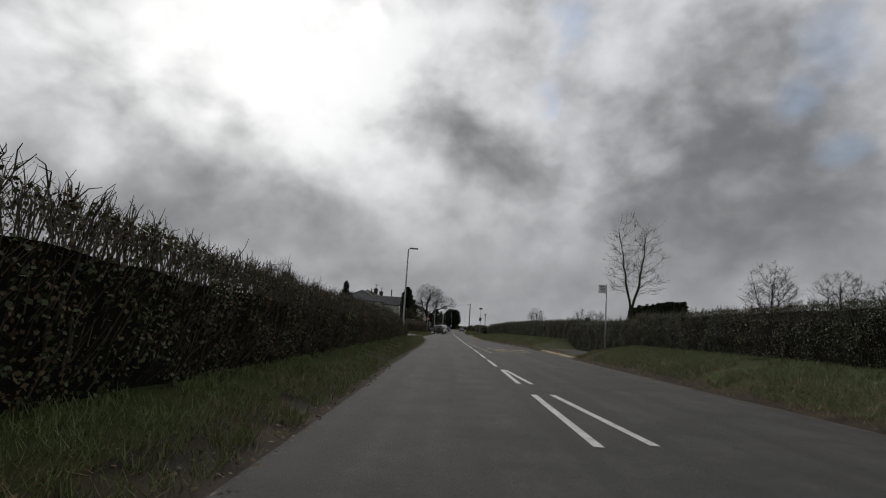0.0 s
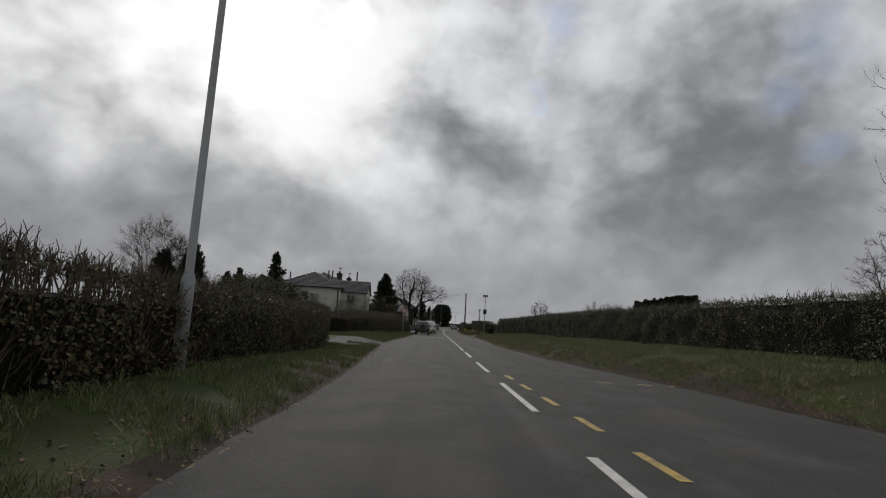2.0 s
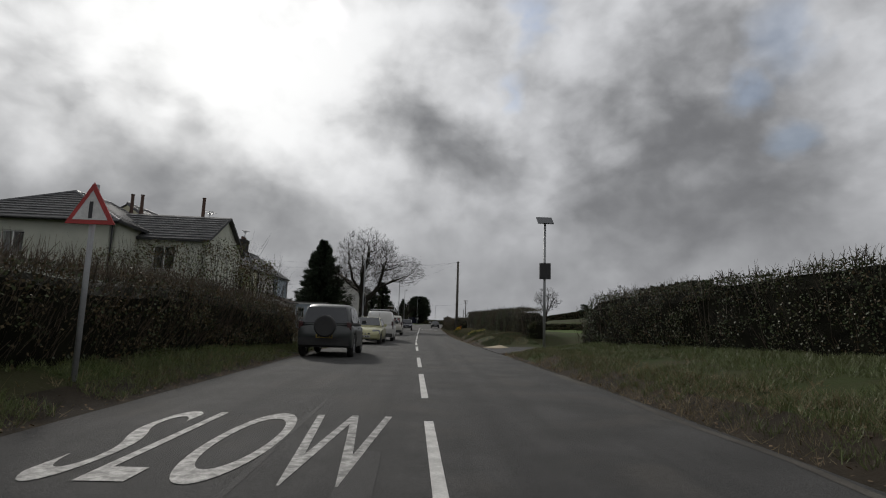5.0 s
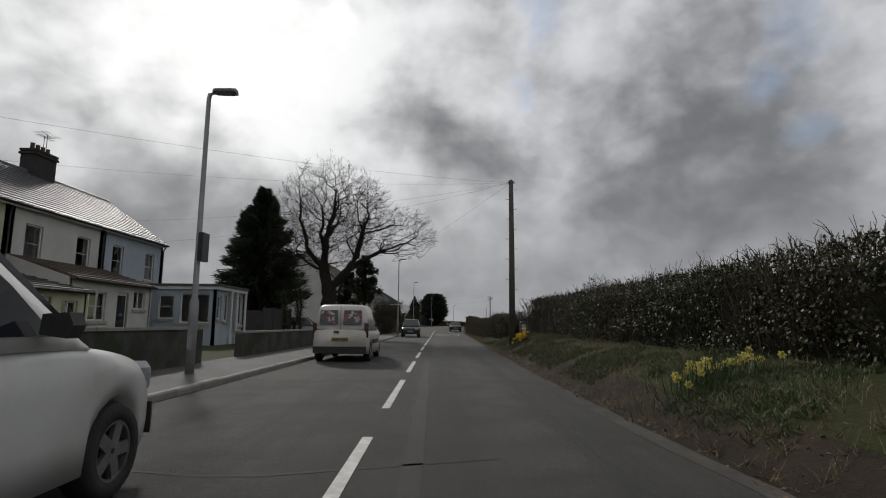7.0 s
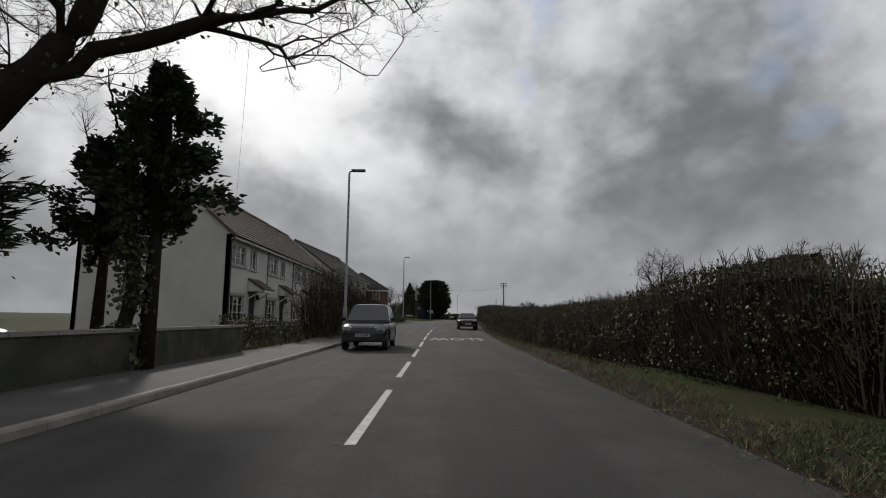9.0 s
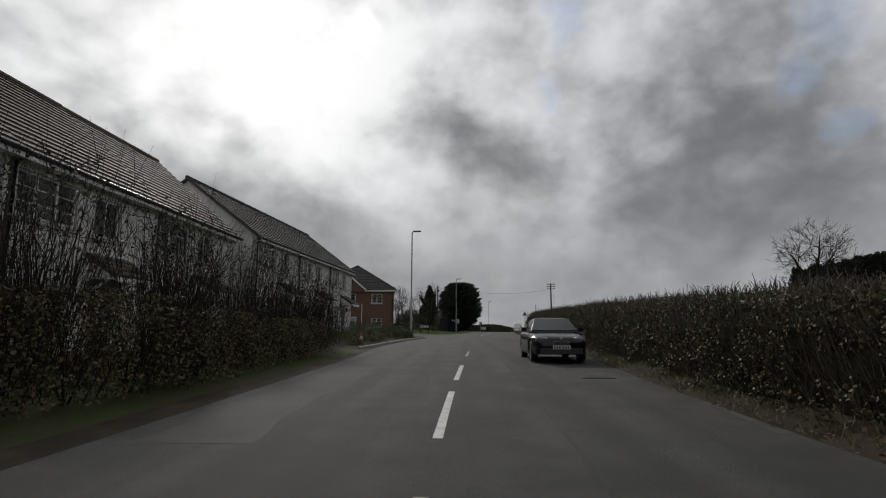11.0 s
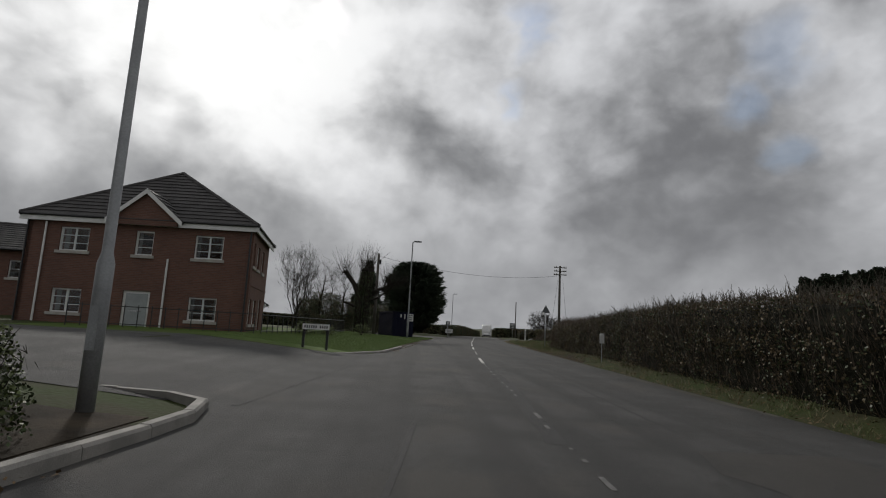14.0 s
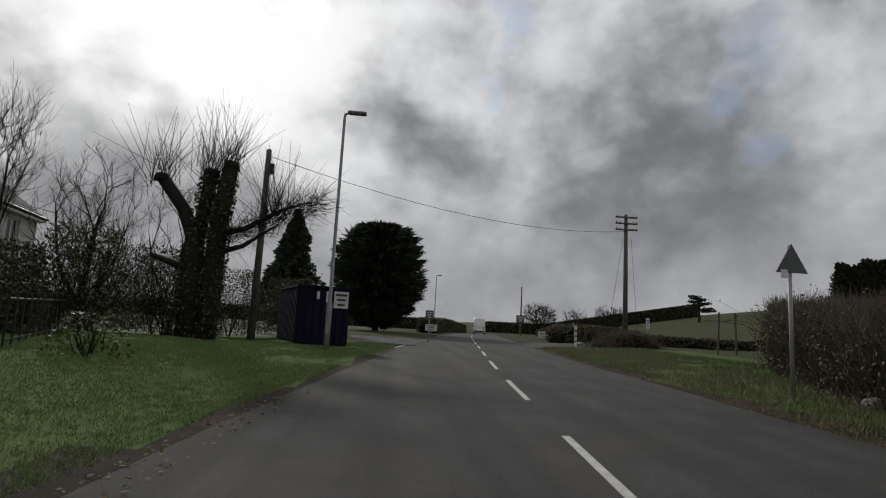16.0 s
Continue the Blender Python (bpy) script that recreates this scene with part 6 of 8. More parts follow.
# the great oak with its two main stems
crown_tree(-6.4, 166.0, 14.4, 0.54, 21,
           [[(0, 0, -0.3), (0.05, 0, 1.5), (0, 0, 3.6), (-0.55, 0.1, 5.4), (-0.4, 0.2, 7.6), (0.1, 0, 9.6), (0.3, 0, 11.4)], [(0, 0, 3.6), (1.1, -0.1, 4.9), (2.0, 0.2, 6.2), (2.2, 0.5, 7.8), (2.9, 0.4, 9.6)],
            [(1.1, -0.1, 4.9), (2.6, 0.7, 6.2), (4.2, 1.3, 7.0), (5.6, 1.9, 7.7)], [(-0.55, 0.1, 5.4), (-1.7, -0.3, 6.9), (-2.2, -0.6, 9.0), (-2.4, -0.4, 10.6)], [(-0.5, 0.1, 5.2), (-1.6, 0.8, 5.6), (-2.8, 1.0, 6.6)],
            [(-0.4, 0.2, 7.6), (0.2, 1.4, 9.0), (0.3, 2.4, 10.6)], [(-0.5, 0.1, 6.2), (-0.4, -1.4, 7.8), (-0.2, -2.2, 9.6)]],
           [((0.05, 0, 9.5), (4.35, 4.2, 4.5), 1.0), ((5.5, 1.7, 8.3), (2.7, 2.3, 2.2), 0.24), ((-3.0, 0.3, 7.0), (2.2, 2.4, 2.0), 0.16), ((2.4, 0.2, 9.6), (2.6, 2.6, 2.8), 0.25)],
           "large bare oak with a broad rounded twiggy crown", 2500, 0.40, 0.009, per=5, far=0.36, up=0.26, ivy=900, wave=0.14, fork=0.57)
conifer(-13.1, 170.5, 12.5, 4.4, 31, "tall ragged dark conifer behind a garden wall", n=60000, shape=0.78, ragged=0.5, size=0.62, bare=0.14, droop=0.45, core=0.40, limbs=1.5, spray=0.9, slim=0.28)
crown_tree(-4.4, 168.3, 6.6, 0.14, 23, [[(0, 0, -0.3), (0.05, 0, 2.0), (-0.1, 0, 4.0), (0.1, 0, 5.6)]], [((0, 0, 4.6), (1.2, 1.2, 2.0), 1.0)], "slim ivy-clad tree beside the oak", 60, 0.4, 0.011, ivy=3200)
conifer(-4.1, 168.6, 6.6, 1.8, 35, "small dark pine beside the oak", n=7500, shape=0.42, bare=0.42, size=0.19, ragged=0.75, core=0.2, droop=0.1, limbs=0.3)
conifer(-5.6, 169.3, 5.3, 1.5, 36, "small dark pine beside the oak", n=5000, shape=0.42, bare=0.45, size=0.18, ragged=0.75, core=0.2, droop=0.1, limbs=0.3)
for i, (x, y, h) in enumerate(((-7.9, 163.6, 5.6), (-8.3, 164.0, 5.0), (-9.0, 163.4, 4.2))):
    crown_tree(x, y, h, 0.07, 24 + i, [[(0, 0, -0.3), (0.05, 0, h * 0.4), (-0.1, 0, h * 0.8)]], [((0, 0, h * 0.66), (0.8, 0.8, h * 0.33), 1.0)], "slim ivy-clad sapling near the drive", 40, 0.35, 0.010, ivy=900)
# slender trees that stand above the field hedges
crown_tree(17.4, 58.4, 12.0, 0.17, 25, [[(0, 0, -0.3), (-0.1, 0, 3.4), (-0.7, 0, 6.6), (-1.2, 0.1, 10.6)], [(-0.1, 0, 2.6), (0.5, 0, 5.0), (1.1, 0, 8.0), (1.3, 0, 10.4)]],
           [((-0.6, 0, 8.4), (2.1, 1.8, 4.0), 1.0), ((1.4, 0, 8.0), (2.0, 1.7, 3.8), 0.9), ((0.2, 0, 6.0), (2.9, 2.2, 2.2), 0.6)], "slender twin-stemmed bare tree behind the hedge", 260, 0.6, 0.014, per=3, far=0.55, up=0.6)
crown_tree(-27.6, 95.0, 9.6, 0.18, 26, [[(0, 0, -0.3), (0.2, 0, 3.0), (0.4, 0, 7.0)], [(0, 0, 1.0), (-1.5, 0, 4.0), (-2.2, 0, 7.6)], [(0, 0, 1.0), (1.5, 0, 3.5), (2.4, 0, 6.0)]],
           [((-0.9, 0, 6.4), (3.3, 2.4, 3.4), 1.0), ((1.6, 0, 5.4), (1.8, 1.8, 2.6), 0.5)], "bare many-stemmed tree behind the hedge", 420, 0.8, 0.016, per=6, far=0.65, up=0.7)
for i, (x, y, h) in enumerate(((-7.0, 270.5, 5.6), (-5.6, 274.0, 5.0), (-9.4, 276.0, 5.0))):
    crown_tree(x, y, h, 0.12, 44 + i, [[(0, 0, -0.3), (0.1, 0, 1.2), (0.3, 0, 3.6)], [(0, 0, 0.8), (-0.8, 0, 2.4), (-1.0, 0, 3.8)], [(0, 0, 0.8), (0.8, 0.2, 2.2), (1.1, 0, 3.4)]], [((0, 0, 3.6), (1.6, 1.3, 2.0), 1.0)], "bare garden tree cut back to upright stems", 110, 0.6, 0.012, per=3, far=0.65, up=0.8)
for i, (x, y, h, r) in enumerate(((-31.9, 111.5, 9.6, 2.9), (-36.2, 112.5, 8.6, 3.0))):
    conifer(x, y, h, r, 40 + i, "dense dark upright cypress in a garden", n=7000, shape=0.55, size=0.3, ragged=0.12, bare=0.02, droop=0.5, core=0.8)
for i, (x, y, h, r) in enumerate(((-18.2, 101.8, 7.8, 2.7), (-19.8, 102.6, 5.2, 2.5), (-22.4, 102.5, 5.8, 2.5), (-23.9, 103.0, 5.4, 2.3), (-16.7, 103.5, 4.4, 1.9), (-21.0, 104.0, 4.6, 2.4))):
    conifer(x, y, h, r, 50 + i, "young feathery conifer above the hedge", CONIFER, 5200, 0.95, 0.30, 0.55, 0.02, 0.15, core=0.35)
conifer(0.8, 308.0, 10.4, 4.4, 61, "broad rounded dark conifer beside the road", n=56000, size=0.8, ragged=0.24, bare=0.02, droop=0.7, belly=0.36, core=0.62, limbs=3.0, spray=0.8, slim=0.3)
conifer(-5.1, 294.5, 8.9, 3.2, 62, "conical dark green conifer", n=20000, shape=0.85, size=0.32, ragged=0.32, core=0.5, droop=-0.2)
round_tree(36.0, 241.0, 12.4, 4.0, 27, "bare field tree with a rounded crown", 0.32, 300, 0.6, 0.02, 0.26)
round_tree(54.5, 235.0, 12.8, 4.2, 28, "bare tree in a field hedge", 0.3, 160, 0.8, 0.03, 0.2)
round_tree(60.5, 236.0, 12.6, 4.0, 29, "bare tree in a field hedge", 0.3, 160, 0.8, 0.03, 0.2)
round_tree(64.5, 118.0, 18.8, 5.6, 70, "large bare ivy-clad tree behind the hedge", 0.4, 380, 0.9, 0.026, ivy=900)
round_tree(80.0, 120.0, 18.2, 5.6, 71, "large bare ivy-clad tree behind the hedge", 0.4, 380, 0.9, 0.026, 0.3, ivy=1600)
round_tree(93.0, 124.0, 17.5, 5.0, 72, "large bare ivy-clad tree behind the hedge", 0.4, 300, 0.9, 0.028, 0.3, ivy=900)
round_tree(43.6, 407.0, 9.3, 5.0, 73, "distant bare tree along a hedge line", 0.3, 420, 0.9, 0.05, 0.22)
round_tree(33.5, 345.0, 5.6, 2.6, 74, "distant bare tree along a hedge line", 0.2, 90, 0.8, 0.03, 0.2)
crown_tree(-8.2, 267.4, 6.0, 0.10, 48, [[(0, 0, -0.3), (0.1, 0, 1.2), (0.2, 0, 4.0)], [(0, 0, 0.7), (-0.6, 0, 2.4), (-0.9, 0, 4.4)], [(0, 0, 0.8), (0.5, 0.2, 2.4), (0.9, 0, 4.2)], [(0, 0, 0.9), (-0.3, 0.4, 2.6), (-0.4, 0.5, 4.8)]],
           [((0, 0, 4.3), (1.6, 1.4, 1.9), 1.0)], "bare many-stemmed tree in front of the white houses", 150, 0.8, 0.010, per=4, far=0.75, up=1.1)
for i, (x, y, top, r) in enumerate(((60.0, 400.0, 9.0, 3.6), (72.0, 420.0, 10.0, 3.6))):
    round_tree(x, y, top, r, 90 + i, "distant bare tree along a hedge line", 0.3, 130, 1.0, 0.045, 0.2)


def pollard():
    rng = np.random.default_rng(9)
    root = empty("pollarded_tree", pose(-3.4, 270.4, hz(-3.4, 270.4)))
    tag(root, "ivy-clad pollarded tree with upright new shoots", "tree")
    b = MB()
    main = [(0.25, 0, -0.3), (0.34, 0, 1.8), (0.36, 0, 3.6), (0.55, 0, 5.5)]
    side = [(-0.22, 0, -0.3), (-0.28, 0, 1.6), (-0.32, 0, 3.1), (-0.80, 0.1, 4.0), (-1.52, 0, 4.95)]
    mid = [(-0.28, 0, 2.8), (-0.12, 0, 4.2), (-0.02, 0, 5.2)]
    b.tube(main, [0.36, 0.30, 0.27, 0.24], 9)
    b.tube(side, [0.38, 0.32, 0.29, 0.20, 0.19], 9)
    b.tube(mid, [0.24, 0.21, 0.22], 8)
    for c in (main[-1], side[-1], mid[-1]):
        b.tube([Vector(c) - Vector((0, 0, 0.12)), Vector(c) + Vector((0, 0, 0.10))], [0.27, 0.21], 8)
    b.tube([(0.1, 0, 3.2), (1.1, 0.2, 3.5), (2.3, 0.1, 4.2), (3.2, 0, 4.5)], [0.14, 0.10, 0.06, 0.02], 6)
    b.tube([(0.2, 0, 2.6), (1.2, -0.2, 2.9), (2.2, 0, 3.7)], [0.12, 0.08, 0.03], 6)
    b.tube([(-0.2, 0, 2.0), (-1.0, 0.1, 2.3), (-1.6, 0.1, 2.5)], [0.15, 0.10, 0.07], 6)
    b.make("trunk", BARK, root, smooth=True)
    n = 420
    k = rng.integers(0, 4, n)
    base = np.array([(0.52, 0, 5.4), (-1.5, 0, 4.9), (-0.02, 0, 5.1), (2.0, 0.1, 3.9)])[k] + rng.normal(0, 0.25, (n, 3))
    d = rng.normal(0, 0.38, (n, 3)) + np.array([0, 0, 1.0])
    q = [twig_quads(base, d, rng.uniform(0.8, 2.4, n), 0.022, rng)]
    m = 900
    t = rng.uniform(0, 1, m)
    base = np.stack([0.3 + 3.2 * t, rng.normal(0, 0.3, m), 3.0 + 1.5 * t + rng.normal(0, 0.15, m)], 1)
    q.append(twig_quads(base, rng.normal(0, 0.8, (m, 3)) + np.array([0.5, 0, 0.4]), rng.uniform(0.4, 1.4, m), 0.014, rng))
    cards("new_growth", np.concatenate(q), BARK, root)["kind"] = "stuff"
    n = 4200
    h = rng.uniform(0, 5.5, n) ** 0.95
    a = rng.uniform(0, 6.28, n)
    which = rng.uniform(size=n) < 0.55
    line = [np.array(main), np.array(side)]
    cxs = np.where(which, np.interp(h, line[0][:, 2], line[0][:, 0]), np.where(h > 3.0, np.interp(h, [2.8, 4.2, 5.2], [-0.28, -0.12, -0.02]), np.interp(h, line[1][:3, 2], line[1][:3, 0])))
    rr = np.interp(h, [0, 2, 4, 5.7], [0.38, 0.32, 0.28, 0.24]) * rng.uniform(0.8, 1.3, n)
    cards("ivy", leaf_quads(np.stack([cxs + rr * np.cos(a), rr * np.sin(a), h], 1), 0.09, 0, 0.8, None, rng), IVY, root)["kind"] = "stuff"


pollard()


def thicket(name, spots, seed, label, cat="shrub", leaves=500, stems=60, mats=(IVY, IVY_BROWN), leaf=0.07, kind="", lean=0.25):
    """Loose shrubs: many stems from the ground, with scattered leaves. spots: (x, y, radius, height)."""
    rng = np.random.default_rng(seed)
    for x, y, r, h in spots:
        z = hz(x, y)
        root_b = MB()
        for k in range(5):
            a = rng.uniform(0, 6.28)
            root_b.tube([(0, 0, -0.1), (math.cos(a) * r * 0.4, math.sin(a) * r * 0.4, h * 0.6)], [0.025, 0.01], 4)
        root = empty(name, pose(x, y, z))
        tag(root, label, cat, kind=kind)
        root_b.make("main_stem", BARK, root)
        n = stems
        a, rr = rng.uniform(0, 6.28, n), r * np.sqrt(rng.uniform(0, 1, n))
        p = np.stack([rr * np.cos(a) * 0.6, rr * np.sin(a) * 0.6, rng.uniform(0, 0.35, n) * h], 1)
        d = np.stack([np.cos(a) * lean, np.sin(a) * lean, np.ones(n)], 1) + rng.normal(0, 0.2, (n, 3))
        q = [twig_quads(p, d, rng.uniform(0.35, 0.75, n) * h, 0.020, rng)]
        m = n * 3
        a, rr = rng.uniform(0, 6.28, m), r * np.sqrt(rng.uniform(0, 1, m))
        p = np.stack([rr * np.cos(a), rr * np.sin(a), rng.uniform(0.25, 0.9, m) * h], 1)
        q.append(twig_quads(p, rng.normal(0, 0.6, (m, 3)) + np.array([0, 0, 0.6]), rng.uniform(0.15, 0.4, m) * h * 0.6, 0.011, rng))
        cards("twig_mass", np.concatenate(q), BARK if cat == "shrub" else TWIG, root)["kind"] = "stuff"
        if leaves:
            m = leaves
            a, rr = rng.uniform(0, 6.28, m), r * rng.uniform(0.2, 1, m) ** 0.5
            hh = rng.uniform(0.05, 0.95, m)
            p = np.stack([rr * np.cos(a) * (1.1 - 0.5 * hh), rr * np.sin(a) * (1.1 - 0.5 * hh), hh * h], 1)
            cards("foliage", leaf_quads(p, leaf, 0.2, 0.7, None, rng), [mats[0], mats[1]], root, idx=(rng.uniform(size=m) < 0.35).astype(int))["kind"] = "stuff"


rs = np.random.default_rng(77)
thicket("garden_shrub", [(-6.4, 64.0, 1.4, 2.6), (-7.6, 66.5, 1.6, 3.0), (-9.4, 69.0, 1.6, 3.2), (-11.2, 72.0, 1.8, 3.2), (-10.6, 75.5, 1.6, 2.8), (-9.0, 79.0, 1.5, 2.6), (-12.0, 78.0, 1.9, 3.4), (-13.5, 82.0, 2.0, 3.4)], 87, "dense overgrown shrub beside the driveway", leaves=5000, stems=160, leaf=0.07)
thicket("tall_shrub", [(-4.6 + rs.normal(0, 0.3), 184.5 + 1.5 * i, 1.15, 3.6 + 0.6 * rs.uniform() - 0.09 * max(0, i - 9)) for i in range(18)], 80, "tall bare twiggy shrub before the terrace", leaves=420, stems=130, mats=(IVY, IVY_BROWN), lean=0.1)
thicket("ivy_bush", [(-4.1 + rs.normal(0, 0.2), 185.0 + 1.3 * i, 1.0, 1.9 - 0.055 * i + 0.3 * rs.uniform()) for i in range(17)], 88, "dark ivy-covered bush along the verge", leaves=2200, stems=60, mats=(IVY_BROWN, IVY), leaf=0.06)
thicket("flower_bed_shrub", [(-4.6 - 1.2 * rs.uniform(), 214.5 + 1.45 * i, 0.8, 0.55 + 0.35 * rs.uniform()) for i in range(12)], 81, "low leafy garden shrub behind the kerb", leaves=700, stems=26, leaf=0.06, mats=(GRASS, IVY))
thicket("flower_bed_shrub", [(-3.7 - 0.5 * rs.uniform(), 213.8 + 1.9 * i, 0.5, 0.45) for i in range(9)], 82, "low sprawling plant along the kerb", leaves=420, stems=12, leaf=0.05, mats=(GRASS, IVY))
thicket("garden_shrub", [(-5.2, 272.5, 1.5, 2.8), (-6.4, 269.5, 1.5, 3.2), (-7.4, 268.0, 1.1, 2.4), (-4.3, 277.0, 1.6, 3.0), (-3.0, 283.0, 1.8, 3.2), (-6.8, 275.5, 1.7, 3.6), (-8.2, 273.5, 1.5, 3.0), (-6.2, 266.4, 0.9, 1.2)], 83, "overgrown garden shrub with bare stems", leaves=4200, stems=160, leaf=0.08)
thicket("flower_bed_shrub", [(-3.0, 229.6, 0.7, 0.8), (-3.7, 230.7, 0.7, 0.9), (-2.7, 228.2, 0.55, 0.6), (-4.6, 231.1, 0.7, 0.9), (-3.4, 227.0, 0.6, 0.7), (-5.9, 231.3, 0.8, 1.0), (-7.2, 231.2, 0.8, 1.0)], 89, "leafy young shrub in the corner bed", leaves=2600, stems=40, leaf=0.05, mats=(IVY, GRASS))
thicket("garden_shrub", [(-4.7, 253.8, 0.6, 0.7), (-3.9, 256.5, 0.5, 0.5), (-2.6, 263.0, 0.7, 0.8)], 84, "small shrub on the grass", leaves=500, stems=20, mats=(GRASS, IVY))
thicket("bush", [(-10.6, 116.2, 1.9, 4.6), (-8.2, 117.2, 1.7, 4.9), (-6.4, 116.6, 1.3, 3.9), (-12.5, 115.5, 1.8, 4.0), (-15.4, 112.5, 1.8, 2.8)], 85, "tall golden-brown garden bush by the house", leaves=2600, stems=190, leaf=0.09, mats=(IVY_BROWN, GRASS))
thicket("garden_shrub", [(-4.9, 178.6, 0.9, 1.2), (-5.0, 176.2, 0.9, 1.3), (-4.5, 181.0, 0.8, 1.0)], 86, "ivy-covered bush at the end of a low wall", leaves=1300, stems=40)
hedge("hedge", [(10.7, 258.6, 1.1), (11.4, 260.5, 1.75), (12.2, 262.4, 1.45), (13.0, 264.2, 2.05), (14.0, 266.5, 1.8), (16.0, 269.5, 2.25), (20, 274, 2.1), (25, 277, 2.45), (32, 281, 2.4)], 2.8, 0, 0.1, 520, 0.55, (IVY_BROWN, TWIG), "tangled brown bramble thicket beside the verge", seed=8, twigs=520, shoots=0.4, size=0.06, fluff=0.34, core_top=0.7, stems=40, crook=0.25, bare=0.3)
hedge("hedge", [(14.4, 284.2, 0.25), (15.4, 285.0, 0.75), (16.8, 285.8, 1.0), (18.2, 286.6, 0.85), (19.4, 287.2, 0.4)], 1.7, 0, 0.1, 420, 0.6, (LITTER, TWIG), "heap of dead brown bracken on the grass", seed=18, twigs=300, shoots=0.3, size=0.07, fluff=0.3)
hedge("hedge", [(17.6, 298.5, 0.8), (21, 296.5, 0.9), (26, 294.0, 0.85), (34, 290.5, 0.8), (44, 289, 0.8)], 2.0, 0, 0.05, 320, 0.5, GREEN, "dark clipped hedge along the bottom of a field", seed=19, twigs=40, size=0.12)
hedge("hedge", [(14.5, 292, 1.2), (24, 310, 1.6), (38, 332, 1.5)], 2.2, 0, 0.0, 300, 0.4, GREEN, "dark field hedge behind the junction", seed=9, twigs=14, size=0.15)
hedge("hedge", [(22.5, 316, 1.7), (30.0, 345, 1.8), (46, 415, 2.0)], 2.0, 0, 0.0, 300, 0.4, BROWN, "distant roadside hedge", seed=10, twigs=14, size=0.15)
hedge("hedge", [(6.0, 312, 1.6), (11.0, 345, 2.2), (23, 415, 2.4)], 2.2, 0, 0.0, 300, 0.4, BROWN, "distant roadside hedge", seed=11, twigs=14, size=0.15)
hedge("hedge", [(9, 168, 1.0), (30, 172, 1.2), (62, 178, 1.4), (110, 186, 1.4)], 1.4, 0, 0.0, 260, 0.5, GREEN, "low hedge across the field", seed=12, twigs=8, size=0.15)


def far_conifers(label, x0, y0, x1, y1, n, h, seed):
    for i in range(n):
        t = i / max(n - 1, 1)
        rng = np.random.default_rng(seed + i)
        conifer(x0 + (x1 - x0) * t, y0 + (y1 - y0) * t, h * rng.uniform(0.94, 1.06), 3.4, seed + i, label, n=2600, size=0.8, ragged=0.4, bare=0.0, droop=0.3, shape=0.42, core=0.75)


far_conifers("dark conifer in a hillside plantation", 126, 395, 154, 373, 20, 12.5, 330)


hedge("hedge", [(-120, 420, 5.0), (-60, 440, 5.5), (-10, 455, 5.0), (18, 462, 4.6)], 4.0, 0, 0.3, 120, 0.4, BROWN, "distant dark woodland edge on the crest", seed=13, twigs=10, size=0.4)
hedge("hedge", [(36, 468, 4.6), (70, 470, 5.0), (130, 476, 6.0)], 4.0, 0, 0.3, 120, 0.4, BROWN, "distant dark woodland edge on the crest", seed=14, twigs=10, size=0.4)


def cedar():
    rng = np.random.default_rng(4)
    x, y = 105.7, 431.8
    root = empty("cedar_tree", pose(x, y, hz(x, y)))
    tag(root, "flat-topped cedar on the skyline", "tree")
    b = MB()
    b.tube([(0, 0, -1), (0, 0, 5), (0.5, 0, 9)], [0.5, 0.35, 0.1], 7)
    q = []
    for k in range(9):
        a, z, L = rng.uniform(0, 6.28), 3.5 + 0.6 * k, rng.uniform(3, 6) * (1 - k * 0.05)
        b.tube([(0, 0, z), (math.cos(a) * L, math.sin(a) * L, z + 0.5)], [0.16, 0.04], 5)
        m = 260
        t = rng.uniform(0.3, 1, m)
        p = np.stack([math.cos(a) * L * t + rng.normal(0, 0.7, m), math.sin(a) * L * t + rng.normal(0, 0.7, m), z + 0.5 * t + rng.normal(0, 0.18, m)], 1)
        q.append(leaf_quads(p, 0.7, 0.0, 0.5, None, rng))
    b.make("trunk", BARK, root)
    cards("crown", np.concatenate(q), CONIFER, root)["kind"] = "stuff"


cedar()

# ---- lamps, poles and wires ----
GATE = mat("dull_gate_steel", (0.17, 0.18, 0.175), 0.6, (0.11, 0.115, 0.11), 3.0, 40, metal=0.3)
GALV = mat("galvanised_steel", (0.34, 0.35, 0.35), 0.55, (0.26, 0.265, 0.27), 2.0, 40, metal=0.35)
LAMP_HEAD = mat("grey_lamp_head", (0.16, 0.165, 0.17), 0.5)
POLE_WOOD = mat("creosoted_pole", (0.115, 0.105, 0.090), 0.9, (0.075, 0.068, 0.058), 2.0, 35, 0.6)
WIRE = mat("black_wire", (0.012, 0.012, 0.013), 0.6)
SIGN_GREY = mat("grey_sign_back", (0.10, 0.105, 0.11), 0.6, (0.08, 0.083, 0.086), 3, 30)
SIGN_WHITE = mat("white_sign_face", (0.66, 0.66, 0.64), 0.5)
SIGN_RED = mat("red_sign_border", (0.42, 0.035, 0.03), 0.5)
NAVY = mat("navy_container_steel", (0.008, 0.010, 0.024), 0.8, (0.012, 0.012, 0.026), 1.5, 40, 0.3, spec=0.12)


